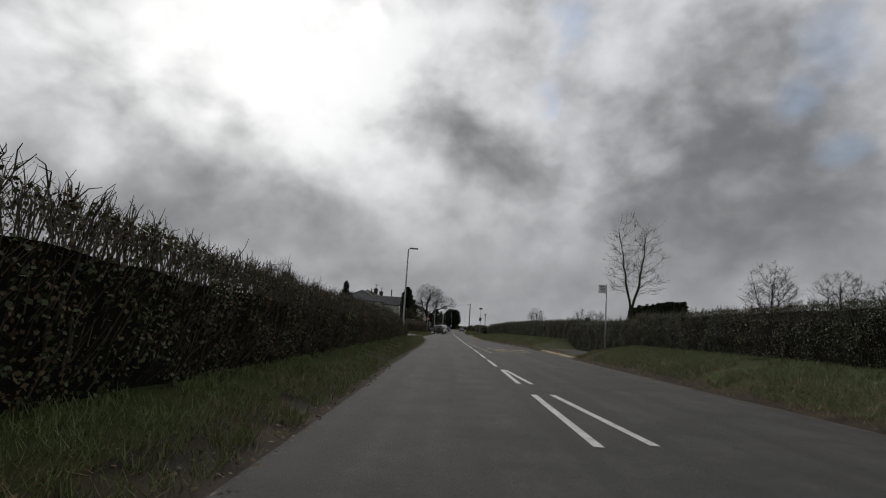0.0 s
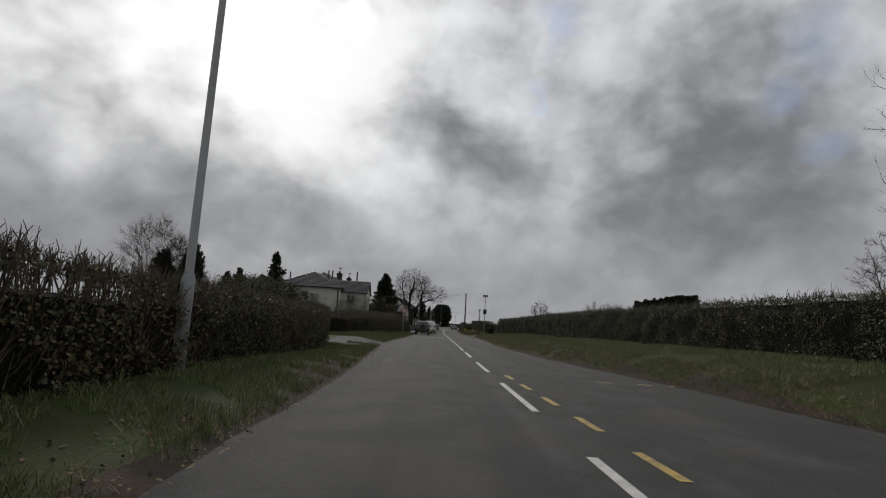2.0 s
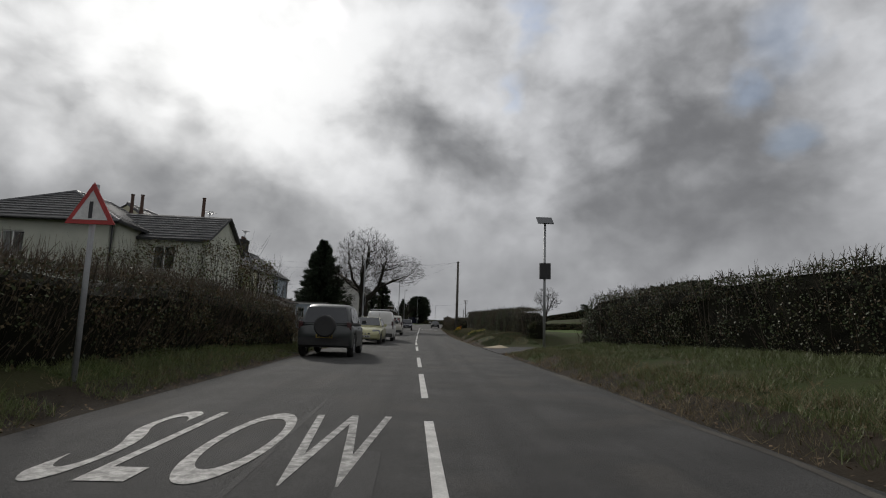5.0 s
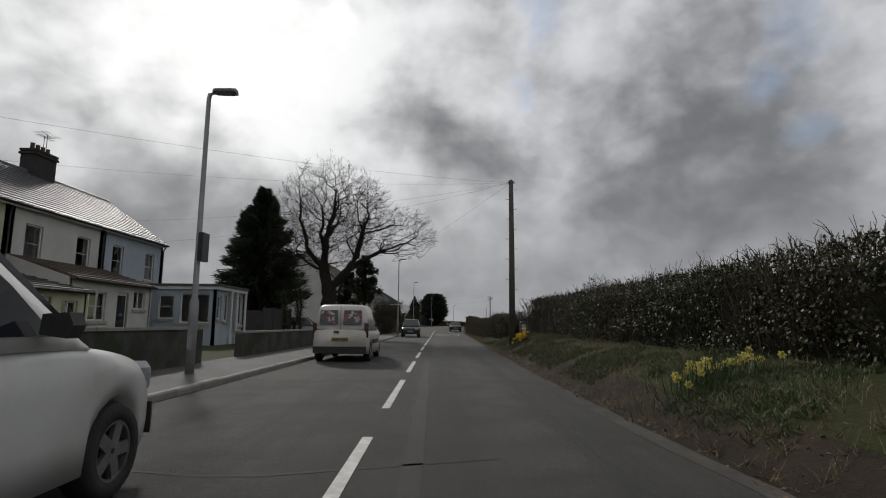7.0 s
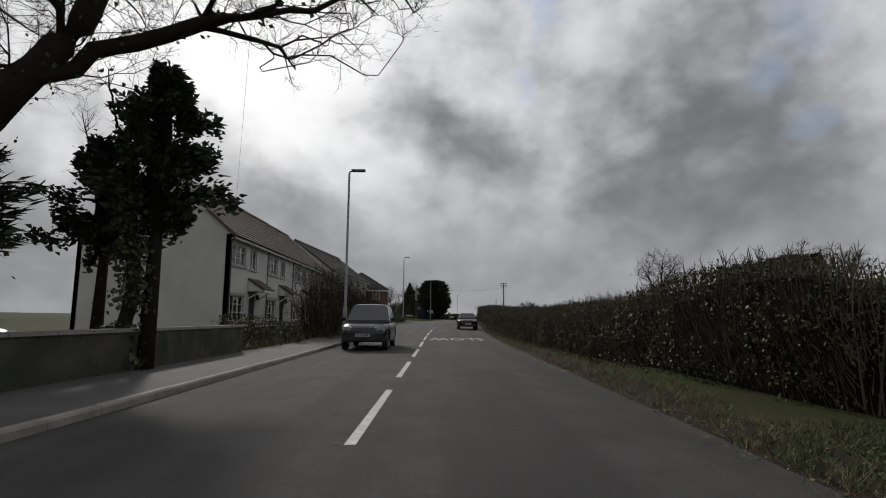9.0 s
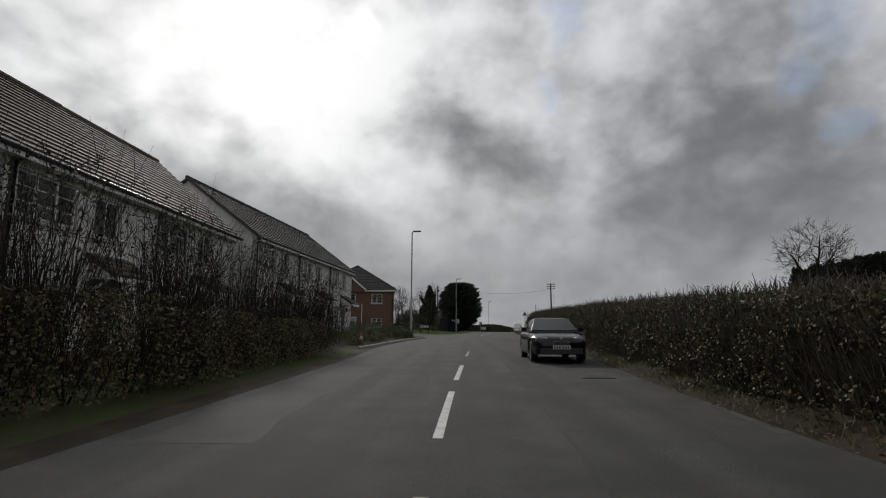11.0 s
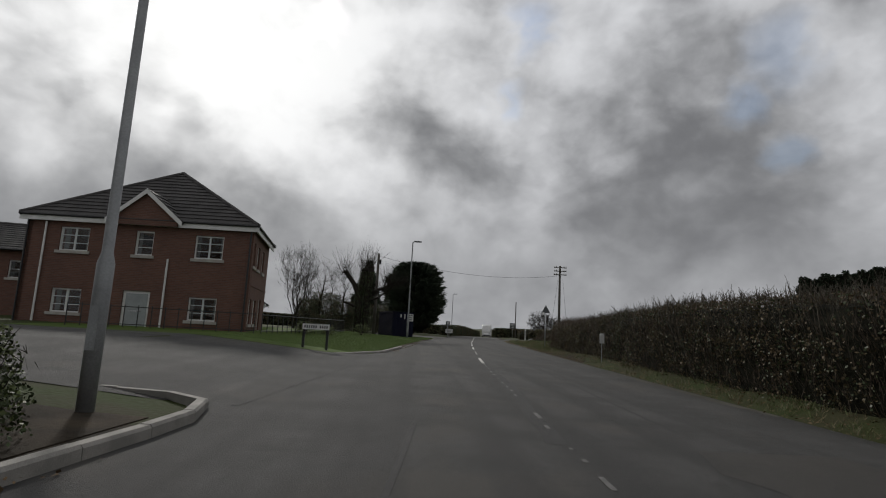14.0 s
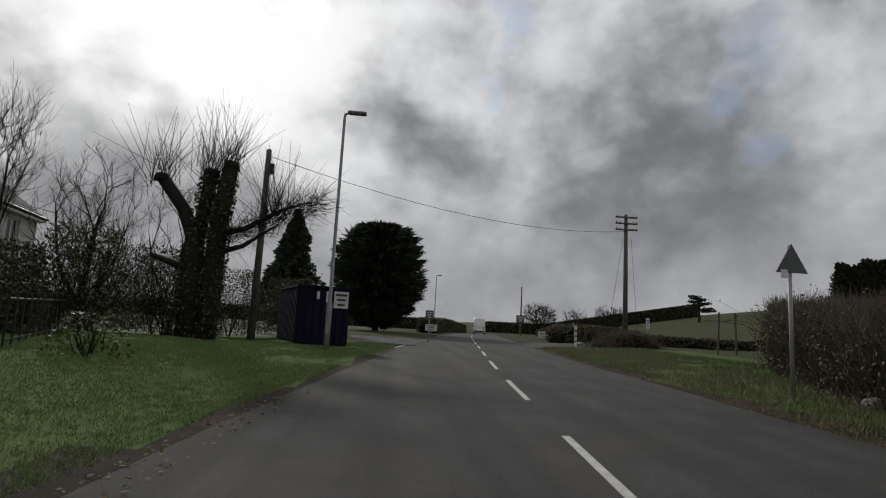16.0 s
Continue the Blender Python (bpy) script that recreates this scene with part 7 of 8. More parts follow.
def street_lamp(x, y, top, arm=0.75, band=False, base=None):
    z = float(gz(y)) + 0.1 if base is None else base
    root = empty("street_lamp", pose(x, y, z))
    tag(root, "tall grey steel street lamp with a flat LED head", "street lamp", "street lamps along the road")
    h = top - z
    MB().tube([(0, 0, -0.25), (0, 0, 1.5), (0, 0, 1.62), (0, 0, h - 0.12), (0.02, 0, h)], [0.095, 0.095, 0.062, 0.048, 0.045], 12).make("column", GALV, root, smooth=True)
    MB().tube([(0, 0, h - 0.02), (0.18, 0, h + 0.04)], 0.035, 8).make("bracket", GALV, root)
    b = MB()
    b.loft([[(xx, yy * w, h + 0.06 + zz) for yy, zz in ((-0.14, -0.045), (0.14, -0.045), (0.15, 0.0), (0.09, 0.05), (-0.09, 0.05), (-0.15, 0.0))] for xx, w in ((0.10, 0.55), (0.18, 0.9), (arm * 0.8, 1.0), (arm, 0.8))])
    hd = b.make("lamp_head", LAMP_HEAD, root)
    MB().box((arm * 0.55, 0, h + 0.008), (arm * 0.5, 0.2, 0.012)).make("lamp_glass", LAMP_CLEAR, hd)
    MB().box((0, -0.097, 0.75), (0.10, 0.012, 0.5)).make("access_door", GALV, root)
    if band:
        MB().box((0.11, 0.0, 2.7), (0.10, 0.34, 0.62)).make("sign_box", GUTTER, root)


street_lamp(-3.18, 49.0, 7.2)
street_lamp(-3.45, 136.35, 6.35, 0.62, True)
street_lamp(-2.28, 182.2, 8.05)
street_lamp(-2.72, 231.4, 9.42, base=0.85)
street_lamp(0.44, 271.6, 9.12)
street_lamp(8.0, 327.0, 8.4)


def wood_pole(x, y, top, r=0.13, pegs=False, arms=0, label="wooden telegraph pole with climbing pegs", gz_=None):
    z = hz(x, y)
    root = empty("telegraph_pole", pose(x, y, z))
    tag(root, label, "telegraph pole")
    h = top - z
    MB().tube([(0, 0, -0.4), (0.01, 0, h * 0.5), (0, 0, h - 0.05), (0, 0, h)], [r, r * 0.85, r * 0.68, r * 0.4], 12).make("pole", POLE_WOOD, root, smooth=True)
    if pegs:
        for k in range(11):
            s = -1 if k % 2 else 1
            MB().tube([(s * 0.06, 0, 2.4 + 0.46 * k), (s * 0.24, -0.02, 2.41 + 0.46 * k), (s * 0.25, -0.02, 2.46 + 0.46 * k)], 0.011, 5).make("climbing_peg", GALV, root)
        MB().box((0, 0, h - 0.12), (0.32, 0.10, 0.08)).make("wire_bracket", GALV, root)
    for k in range(arms):
        zz = h - 0.22 - 0.42 * k
        a = MB().box((0, -0.12, zz), (1.5, 0.09, 0.10)).make("crossarm", POLE_WOOD, root)
        for xx in (-0.68, -0.45, 0.45, 0.68):
            MB().tube([(xx, -0.12, zz + 0.04), (xx, -0.12, zz + 0.11), (xx, -0.12, zz + 0.18)], [0.02, 0.045, 0.035], 8).make("insulator", SIGN_WHITE, a)
    return root


wood_pole(5.14, 149.05, 7.88, 0.15, True)
wood_pole(17.65, 287.8, 9.9, 0.17, arms=3, label="dark telegraph pole with three crossarms")
wood_pole(-2.55, 273.7, 8.25, 0.15, label="leaning old wooden telegraph pole")
wood_pole(20.15, 328.4, 7.7, 0.12, label="distant wooden telegraph pole")
MB().box((-2.35, 273.55, 7.45), (0.16, 0.16, 0.40)).make("pole_box", GUTTER)
tag(bpy.data.objects["pole_box"], "black junction box on a telegraph pole", "junction box")


def wire(p0, p1, sag=0.4, r=0.011):
    p0, p1 = Vector(p0), Vector(p1)
    pts = [p0.lerp(p1, t) - Vector((0, 0, sag * 4 * t * (1 - t))) for t in np.linspace(0, 1, 15)]
    ob = MB().tube(pts, r, 4, caps=False).make("overhead_wire", WIRE)
    tag(ob, "thin black overhead telephone wire", "wire", "overhead wires")


pt = (5.14, 149.05, 7.75)
for q in ((-15.0, 131.0, 5.7), (-15.0, 137.5, 5.7), (-15.0, 148.5, 5.6), (-15.0, 155.0, 5.6), (-9.2, 186.5, 5.4)):
    wire(pt, q, 0.5, 0.0035)
wire((-2.55, 273.7, 8.0), (17.65, 287.8, 8.75), 0.9, 0.014)
for dx in (-0.2, 0.35):
    wire((17.65 + dx, 287.75, 8.3), (17.65 + dx * 4, 288.9, 1.4), 0.0, 0.010)


# ---- signs ----
def post_sign(name, x, y, label, cat, top, r=0.038, base=None, mtl=GALV):
    z = hz(x, y) if base is None else base
    root = empty(name, pose(x, y, z))
    tag(root, label, cat)
    MB().tube([(0, 0, -0.25), (0, 0, top - z)], r, 10).make("post", mtl, root, smooth=True)
    return root, top - z


def triangle(root, h, size, face_mats, back=False, y=-0.05):
    tri = lambda k, yy: [(math.cos(a) * size * k, yy, h + math.sin(a) * size * k) for a in (math.pi / 2, math.pi * 7 / 6, math.pi * 11 / 6)]
    p = MB().loft([tri(1, y), tri(1, y - 0.02)]).make("sign_plate", face_mats[0], root)
    if not back:
        MB().loft([tri(0.70, y - 0.021), tri(0.70, y - 0.026)]).make("sign_face", face_mats[1], p)
        b = MB()
        b.box((0, y - 0.029, h), (0.05, 0.006, 0.24))
        b.make("sign_symbol", INK, p)


r, h = post_sign("warning_sign", -3.45, 98.7, "red and white triangular warning sign on a post", "road sign", 3.0)
triangle(r, h - 0.38, 0.40, (SIGN_RED, SIGN_WHITE))
r, h = post_sign("warning_sign", 10.0, 262.6, "back of a grey triangular warning sign", "road sign", 3.82)
triangle(r, h - 0.34, 0.37, (SIGN_GREY, SIGN_GREY), True)
MB().box((-0.16, -0.075, h - 0.55), (0.13, 0.006, 0.16)).make("sticker", SIGN_WHITE, r)
r, h = post_sign("speed_camera_sign", 6.04, 112.0, "tall post with solar panel and black display box", "road sign", 5.35, 0.05)
MB().box((0, 0, h + 0.02), (0.62, 0.5, 0.04), m=Matrix.Rotation(radians(38), 4, "X")).make("solar_panel", CAR_GLASS, r)
MB().box((0, -0.08, h - 2.0), (0.42, 0.14, 0.62)).make("display_box", GUTTER, r)
r, h = post_sign("bus_stop_sign", 9.62, 39.0, "white bus stop flag on a grey post", "bus stop", 4.4, 0.042)
MB().box((-0.24, 0, h - 0.28), (0.44, 0.03, 0.50)).make("bus_stop_flag", SIGN_WHITE, r)
for k in range(4):
    MB().box((-0.24, -0.018, h - 0.14 - 0.09 * k), (0.34 - 0.06 * k, 0.006, 0.035)).make("text_bar", INK, r)
MB().box((0, 0, 0.12), (0.12, 0.12, 0.3)).make("post_base", GUTTER, r)
for nm, x, y, top, w, hh, mt, lab in (("notice_board", 17.0, 305.2, 1.75, 1.0, 0.62, SIGN_WHITE, "small white notice board on the verge"), ("notice_board", 5.5, 295.3, 1.9, 0.9, 0.5, SIGN_WHITE, "small white notice board beside the road"),
                                      ("chevron_sign", 18.0, 319.4, 3.5, 1.0, 0.9, SIGN_GREY, "black and white direction chevron sign"), ("chevron_sign", 4.6, 284.0, 2.7, 0.45, 0.5, SIGN_GREY, "small black and white roadside sign"),
                                      ("road_sign", 24.3, 298.6, 3.4, 0.32, 0.9, SIGN_WHITE, "narrow white roadside sign on a post"), ("road_sign", 15.9, 293.0, 2.6, 0.2, 0.6, SIGN_GREY, "dark marker sign on a post"),
                                      ("marker_post", 12.9, 283.5, 2.3, 0.14, 1.2, SIGN_WHITE, "plain white marker post"), ("house_name_board", -6.25, 70.0, 1.12, 0.40, 0.50, SIGN_WHITE, "white name board beside a driveway")):
    r, h = post_sign(nm, x, y, lab, "sign", top, 0.035)
    p = MB().box((0, -0.05, h - hh / 2), (w, 0.025, hh)).make("board", mt, r)
    for k in range(3):
        MB().box((0, -0.066, h - hh * (0.25 + 0.25 * k)), (w * (0.7 - 0.15 * k), 0.006, hh * 0.10)).make("text_bar", INK if mt is SIGN_WHITE else SIGN_WHITE, p)

root = empty("street_name_sign", pose(-2.6, 245.1, hz(-2.6, 245.1), 0, 0, 4))
tag(root, "white street nameplate with lettering on two black posts", "street sign")
for s in (-0.42, 0.42):
    MB().box((s, 0, 0.4), (0.09, 0.09, 1.0)).make("post", GUTTER, root)
pl = MB().box((0, -0.06, 0.78), (0.95, 0.03, 0.20)).make("nameplate", SIGN_WHITE, root)
for k in range(11):
    if k != 6:
        MB().box((-0.39 + 0.078 * k, -0.078, 0.78), (0.045, 0.006, 0.10)).make("letter_bar", INK, pl)

for sx, lean in ((-0.15, 2.0), (0.75, -1.5)):
    px, py = 20.0 + sx * math.cos(radians(-20)), 281.0 + sx * math.sin(radians(-20))
    root = empty("fence_post", pose(px, py, hz(px, py), 0, lean, -20))
    tag(root, "weathered timber fence post on the grass", "fence post", "fence posts on the verge")
    MB().loft([[(a * k, c * k, z) for a, c in ((-0.05, -0.05), (0.05, -0.05), (0.05, 0.05), (-0.05, 0.05))] for z, k in ((-0.3, 1), (2.17, 1), (2.24, 0.5))]).make("post", POLE_WOOD, root)
root = empty("marker_post", pose(8.3, 246.2, hz(8.3, 246.2)))
tag(root, "small white marker plate on a thin post in the hedge face", "marker")
zt = 1.97 - hz(8.3, 246.2)
MB().tube([(0, 0.02, -0.2), (0, 0.02, zt - 0.05)], 0.02, 8).make("post", GALV, root)
MB().loft([[(a * k, -0.015 + d, zt - 0.19 + b_ * k) for a, b_ in ((-0.09, -0.19), (0.09, -0.19), (0.09, 0.15), (0.05, 0.19), (-0.05, 0.19), (-0.09, 0.15))] for d, k in ((0.012, 1), (-0.012, 1), (-0.016, 0.92))]).make("plate", SIGN_WHITE, root)


# ---- container with posters ----
root = empty("storage_container", pose(-0.72, 275.6, 0.95, 0, 0, 20))
tag(root, "navy blue steel storage container on the grass", "container")
MB().box((0, 0, 1.08), (1.9, 4.2, 2.1)).make("body", NAVY, root)
for s in (-1, 1):
    for k in range(15):
        MB().box((s * 0.965, -1.95 + 0.28 * k, 1.08), (0.05, 0.14, 1.95)).make("rib", NAVY, root)
for k in range(7):
    MB().box((-0.84 + 0.28 * k, -2.12, 1.08), (0.14, 0.05, 1.95)).make("rib", NAVY, root)
MB().box((0, 0, 2.16), (2.02, 4.34, 0.08)).make("roof_rim", NAVY, root)
for x, y, z, w, hh, rz in ((0.62, -2.17, 1.72, 0.55, 0.62, 0), (1.01, -1.55, 0.85, 0.55, 0.62, 90), (-0.25, -2.17, 1.85, 0.10, 0.28, 0), (0.10, -2.17, 1.80, 0.10, 0.40, 0)):
    p = MB().box((x, y, z), (w, 0.02, hh), radians(rz)).make("poster", SIGN_WHITE, root)
    if w > 0.3:
        for k in range(3):
            if rz:
                MB().box((x + 0.013, y, z + 0.18 - 0.18 * k), (0.006, w * (0.8 - 0.15 * k), 0.08)).make("text_bar", INK, p)
            else:
                MB().box((x, y - 0.013, z + 0.18 - 0.18 * k), (w * (0.8 - 0.15 * k), 0.006, 0.08)).make("text_bar", INK, p)


# ---- walls, fences, gate ----
STONE_WALL = mat("rendered_garden_wall", (0.10, 0.096, 0.086), 0.95, (0.055, 0.055, 0.046), 1.6, 30, 0.8, col3=(0.045, 0.055, 0.030), spec=0.15)
COPING = mat("wall_coping", (0.24, 0.23, 0.21), 0.9, (0.17, 0.165, 0.15), 2, 40, 0.4)
FENCE = mat("dark_fence_boards", (0.055, 0.052, 0.050), 0.9, (0.040, 0.038, 0.036), 2, 30, 0.5, objvar=0.35)


def garden_wall(pts, h, label, t=0.22):
    root = empty("garden_wall", pose(pts[0][0], pts[0][1], 0))
    tag(root, label, "wall", kind="structure")
    o = Vector((pts[0][0], pts[0][1], 0))
    for (x0, y0), (x1, y1) in zip(pts, pts[1:]):
        d = Vector((x1 - x0, y1 - y0, 0))
        n = Vector((-d.y, d.x, 0)).normalized() * t / 2
        a, c = Vector((x0, y0, 0)) - o, Vector((x1, y1, 0)) - o
        za, zc = hz(x0, y0), hz(x1, y1)
        up = lambda z: Vector((0, 0, z))
        MB().loft([[a - n + up(za - 0.3), a + n + up(za - 0.3), a + n + up(za + h), a - n + up(za + h)], [c - n + up(zc - 0.3), c + n + up(zc - 0.3), c + n + up(zc + h), c - n + up(zc + h)]]).make("wall", STONE_WALL, root)
        k = max(1, int(d.length / 0.9))
        for i in range(k):
            p, q = a.lerp(c, (i + 0.01) / k), a.lerp(c, (i + 0.99) / k)
            zp, zq = za + (zc - za) * i / k + h, za + (zc - za) * (i + 1) / k + h
            m = n * 1.35
            MB().loft([[p - m + up(zp), p + m + up(zp), p + m * 0.9 + up(zp + 0.07), p - m * 0.9 + up(zp + 0.07)], [q - m + up(zq), q + m + up(zq), q + m * 0.9 + up(zq + 0.07), q - m * 0.9 + up(zq + 0.07)]]).make("coping_stone", COPING, root)


garden_wall([(-4.75, 121.5), (-4.7, 132.0), (-4.65, 139.5)], 0.95, "low grey garden wall with flat copings")
garden_wall([(-4.65, 142.5), (-4.6, 150.0), (-4.45, 156.0)], 0.8, "low grey garden wall with flat copings")
garden_wall([(-4.4, 158.0), (-4.3, 166.0), (-4.3, 174.5)], 0.82, "long low rendered wall beside the pavement")


def board_fence(p0, p1, h, label):
    root = empty("board_fence", pose(p0[0], p0[1], hz(*p0)))
    tag(root, label, "fence")
    d = Vector((p1[0] - p0[0], p1[1] - p0[1], 0))
    n = int(d.length / 0.16)
    rz = math.atan2(d.y, d.x)
    for i in range(n):
        p = d * ((i + 0.5) / n)
        MB().box((p.x, p.y, h / 2 - 0.1), (0.15, 0.022, h + 0.1), rz).make("board", FENCE, root)
    for i in range(int(d.length / 2) + 1):
        p = d * min(1, i * 2 / d.length)
        MB().box((p.x, p.y, h / 2 - 0.05), (0.1, 0.1, h + 0.2), rz).make("post", FENCE, root)


board_fence((-9.0, 158.9), (-9.0, 165.2), 2.15, "tall dark close-boarded garden fence")
board_fence((-9.0, 165.2), (-13.5, 166.4), 2.15, "tall dark close-boarded garden fence")


def rails(p0, p1, n, h, label):
    root = empty("metal_railing", pose(p0[0], p0[1], hz(*p0)))
    tag(root, label, "railing")
    d = Vector((p1[0] - p0[0], p1[1] - p0[1], hz(*p1) - hz(*p0)))
    for i in range(n + 1):
        p = d * (i / n)
        MB().box((p.x, p.y, p.z + h / 2), (0.03, 0.03, h)).make("upright", GUTTER, root)
    for z in (h * 0.92, h * 0.15):
        MB().tube([(0, 0, z), (d.x, d.y, d.z + z)], 0.018, 6).make("rail", GUTTER, root)


rails((-5.6, 249.0), (-3.8, 262.5), 22, 0.9, "low black metal garden railing")
rails((-5.8, 248.6), (-12.5, 246.9), 14, 0.9, "low black metal garden railing")
rails((-5.9, 268.0), (-3.8, 262.7), 10, 0.9, "low black metal garden railing")
root = empty("marker_post", pose(5.62, 149.4, hz(5.62, 149.4)))
tag(root, "short red marker post beside the telegraph pole", "marker")
MB().loft([[(a * k, b_ * k, z) for a, b_ in ((-0.05, -0.02), (0.05, -0.02), (0.05, 0.02), (-0.05, 0.02))] for z, k in ((-0.4, 1), (0.46, 1), (0.50, 0.7))]).make("post", SIGN_RED, root)


def field_gate():
    a, c = Vector((7.5, 162.2, 0)), Vector((7.5, 157.8, 0))
    d = c - a
    root = empty("field_gate", pose(a.x, a.y, hz(a.x, a.y) + 0.02))
    tag(root, "galvanised seven-bar field gate, closed", "gate")
    zd = hz(c.x, c.y) - hz(a.x, a.y)
    for z in (0.14, 0.28, 0.43, 0.60, 0.80, 1.02, 1.24):
        MB().tube([(0, 0, z), (d.x, d.y, z + zd)], 0.017, 8).make("bar", GATE, root)
    for t in (0.01, 0.36, 0.68, 0.99):
        MB().tube([(d.x * t, d.y * t, 0.14 + zd * t), (d.x * t, d.y * t, 1.26 + zd * t)], 0.018, 8).make("upright", GATE, root)
    for t in (-0.04, 1.04):
        MB().tube([(d.x * t, d.y * t, -0.3), (d.x * t, d.y * t, 1.35)], 0.06, 8).make("gate_post", POLE_WOOD, root)


field_gate()


def farmhouse():
    root = empty("farm_building", pose(96, 262, hz(96, 262)))
    tag(root, "low pale farm building across the field", "building")
    MB().box((0, 0, 1.2), (9, 5, 3.0)).make("wall", RENDERS["white"], root)
    MB().loft([[(x, -2.8, 2.6), (x, 2.8, 2.6), (x, 0, 4.4)] for x in (-4.8, 4.8)]).make("roof", SLATE, root)
    for x in (-2.5, 0, 2.5):
        MB().box((x, -2.51, 1.5), (0.9, 0.04, 1.0)).make("window", CAR_GLASS, root)


farmhouse()

# ---- traffic cone and stones at the new kerb ----
CONE = mat("orange_cone", (0.55, 0.06, 0.02), 0.6, (0.40, 0.045, 0.02), 4, 30)
root = empty("traffic_cone", pose(-3.84, 215.4, hz(-3.84, 215.4) + 0.04))
tag(root, "orange traffic cone standing by the kerb end", "traffic cone")
root.scale = (0.8, 0.8, 0.8)
MB().tube([(0, 0, 0.03), (0, 0, 0.40), (0, 0, 0.72)], [0.15, 0.09, 0.03], 14).make("cone", CONE, root, smooth=True)
MB().tube([(0, 0, 0.34), (0, 0, 0.50)], [0.108, 0.08], 14).make("reflective_band", SIGN_WHITE, root)
MB().box((0, 0, 0.02), (0.38, 0.38, 0.05)).make("base", GUTTER, root)
for i, (x, y, s) in enumerate(((10.6, 261.4, 0.28), (6.3, 68.5, 0.10), (5.7, 66.5, 0.08), (14.2, 286.6, 0.3))):
    rr = np.random.default_rng(i)
    bm = bmesh.new()
    bmesh.ops.create_icosphere(bm, subdivisions=2, radius=s)
    for v in bm.verts:
        v.co *= 1 + 0.35 * noise.noise(v.co * 4 / s * 0.5 + Vector((i, 0, 0)))
        v.co.z *= 0.55
    me = bpy.data.meshes.new("stone")
    bm.to_mesh(me)
    bm.free()
    ob = link_mesh("stone", me, COPING)
    ob.location = (x, y, hz(x, y) + s * 0.25)
    tag(ob, "loose pale stone on the verge", "stone")


# ---- road markings ----
marks = empty("road_markings", pose(0, 0, 0))
tag(marks, "white centre dashes, yellow bus box and painted words", "road marking", kind="structure")


FADED_LINE = mat("faded_road_paint", (0.135, 0.132, 0.127), 0.8, (0.08, 0.078, 0.074), 9.0, 30, 0.3)


def dash(y0, y1, material=WHITE_LINE, w=0.12, off=0.0, name="centre_dash", x=None):
    n = max(1, int(math.ceil((y1 - y0) / 1.0)))
    b, rows = MB(), []
    for i in range(n + 1):
        y = y0 + (y1 - y0) * i / n
        c = float(cx(y)) + off if x is None else x(y)
        z = float(gz(y)) + 0.006
        rows.append([(c - w / 2, y, z - 0.004), (c - w / 2, y, z), (c + w / 2, y, z), (c + w / 2, y, z - 0.004)])
    b.loft(rows, closed=True)
    return b.make(name, material, marks)


ends = [29.5, 34.8, 40.1, 46.6, 53.4, 60.3, 67.3] + [73.4 + 6.05 * k for k in range(7)] + [118.35 + 6.0 * k for k in range(15)]
for e in ends:
    dash(e - 4.0, e, w=0.11)
rl = np.random.default_rng(3)
y = 211.4
while y < 244.5:
    ln = rl.uniform(0.08, 0.55)
    if rl.uniform() < 0.75:
        dash(y, y + ln, FADED_LINE, rl.uniform(0.03, 0.07), rl.normal(0, 0.012), name="worn_line_speck")
    y += ln + rl.uniform(0.1, 0.9)
dash(206.7, 210.0, WORN_LINE, 0.09, name="worn_dash")
for k in range(1, 14):
    e = 241.3 + 6.0 * k
    dash(e - 3.1, e, WORN_LINE if k == 2 else WHITE_LINE, 0.06 if k == 2 else 0.10)
for y in (-8, -1, 6):
    dash(y - 4, y)
dash(12.6, 17.4, x=lambda y: 2.25, name="double_line", w=0.12)
dash(12.9, 17.6, x=lambda y: 2.97 - 0.068 * (y - 12.9), name="double_line", w=0.12)
dash(19.6, 24.0, x=lambda y: 2.23, name="double_line", w=0.11)
dash(19.7, 24.0, x=lambda y: 2.54 - 0.048 * (y - 19.7), name="double_line", w=0.11)
# junction lines near the far end
dash(277.0, 286.0, WHITE_LINE, 0.12, name="edge_line", x=lambda y: 2.75 + (y - 277) * 0.155)
dash(283.0, 290.0, WHITE_LINE, 0.14, name="edge_line", x=lambda y: 11.5 + (y - 283) * 0.13)
# bus box
for k in range(9):
    y = 37.3 + 2.15 * k
    dash(y, y + 1.05, YELLOW_LINE, 0.11, name="yellow_dash", x=lambda y: 2.82 - 0.036 * (y - 38))
for x in (3.3, 4.3):
    patch("yellow_end_line", [(x, 38.6), (x + 0.7, 38.55), (x + 0.7, 38.68), (x, 38.73)], YELLOW_LINE, 0.006, parent=marks)
for x in (4.4, 5.4, 6.2):
    patch("yellow_end_line", [(x, 55.0), (x + 0.35, 54.95), (x + 0.35, 55.1), (x, 55.15)], YELLOW_LINE, 0.006, parent=marks)


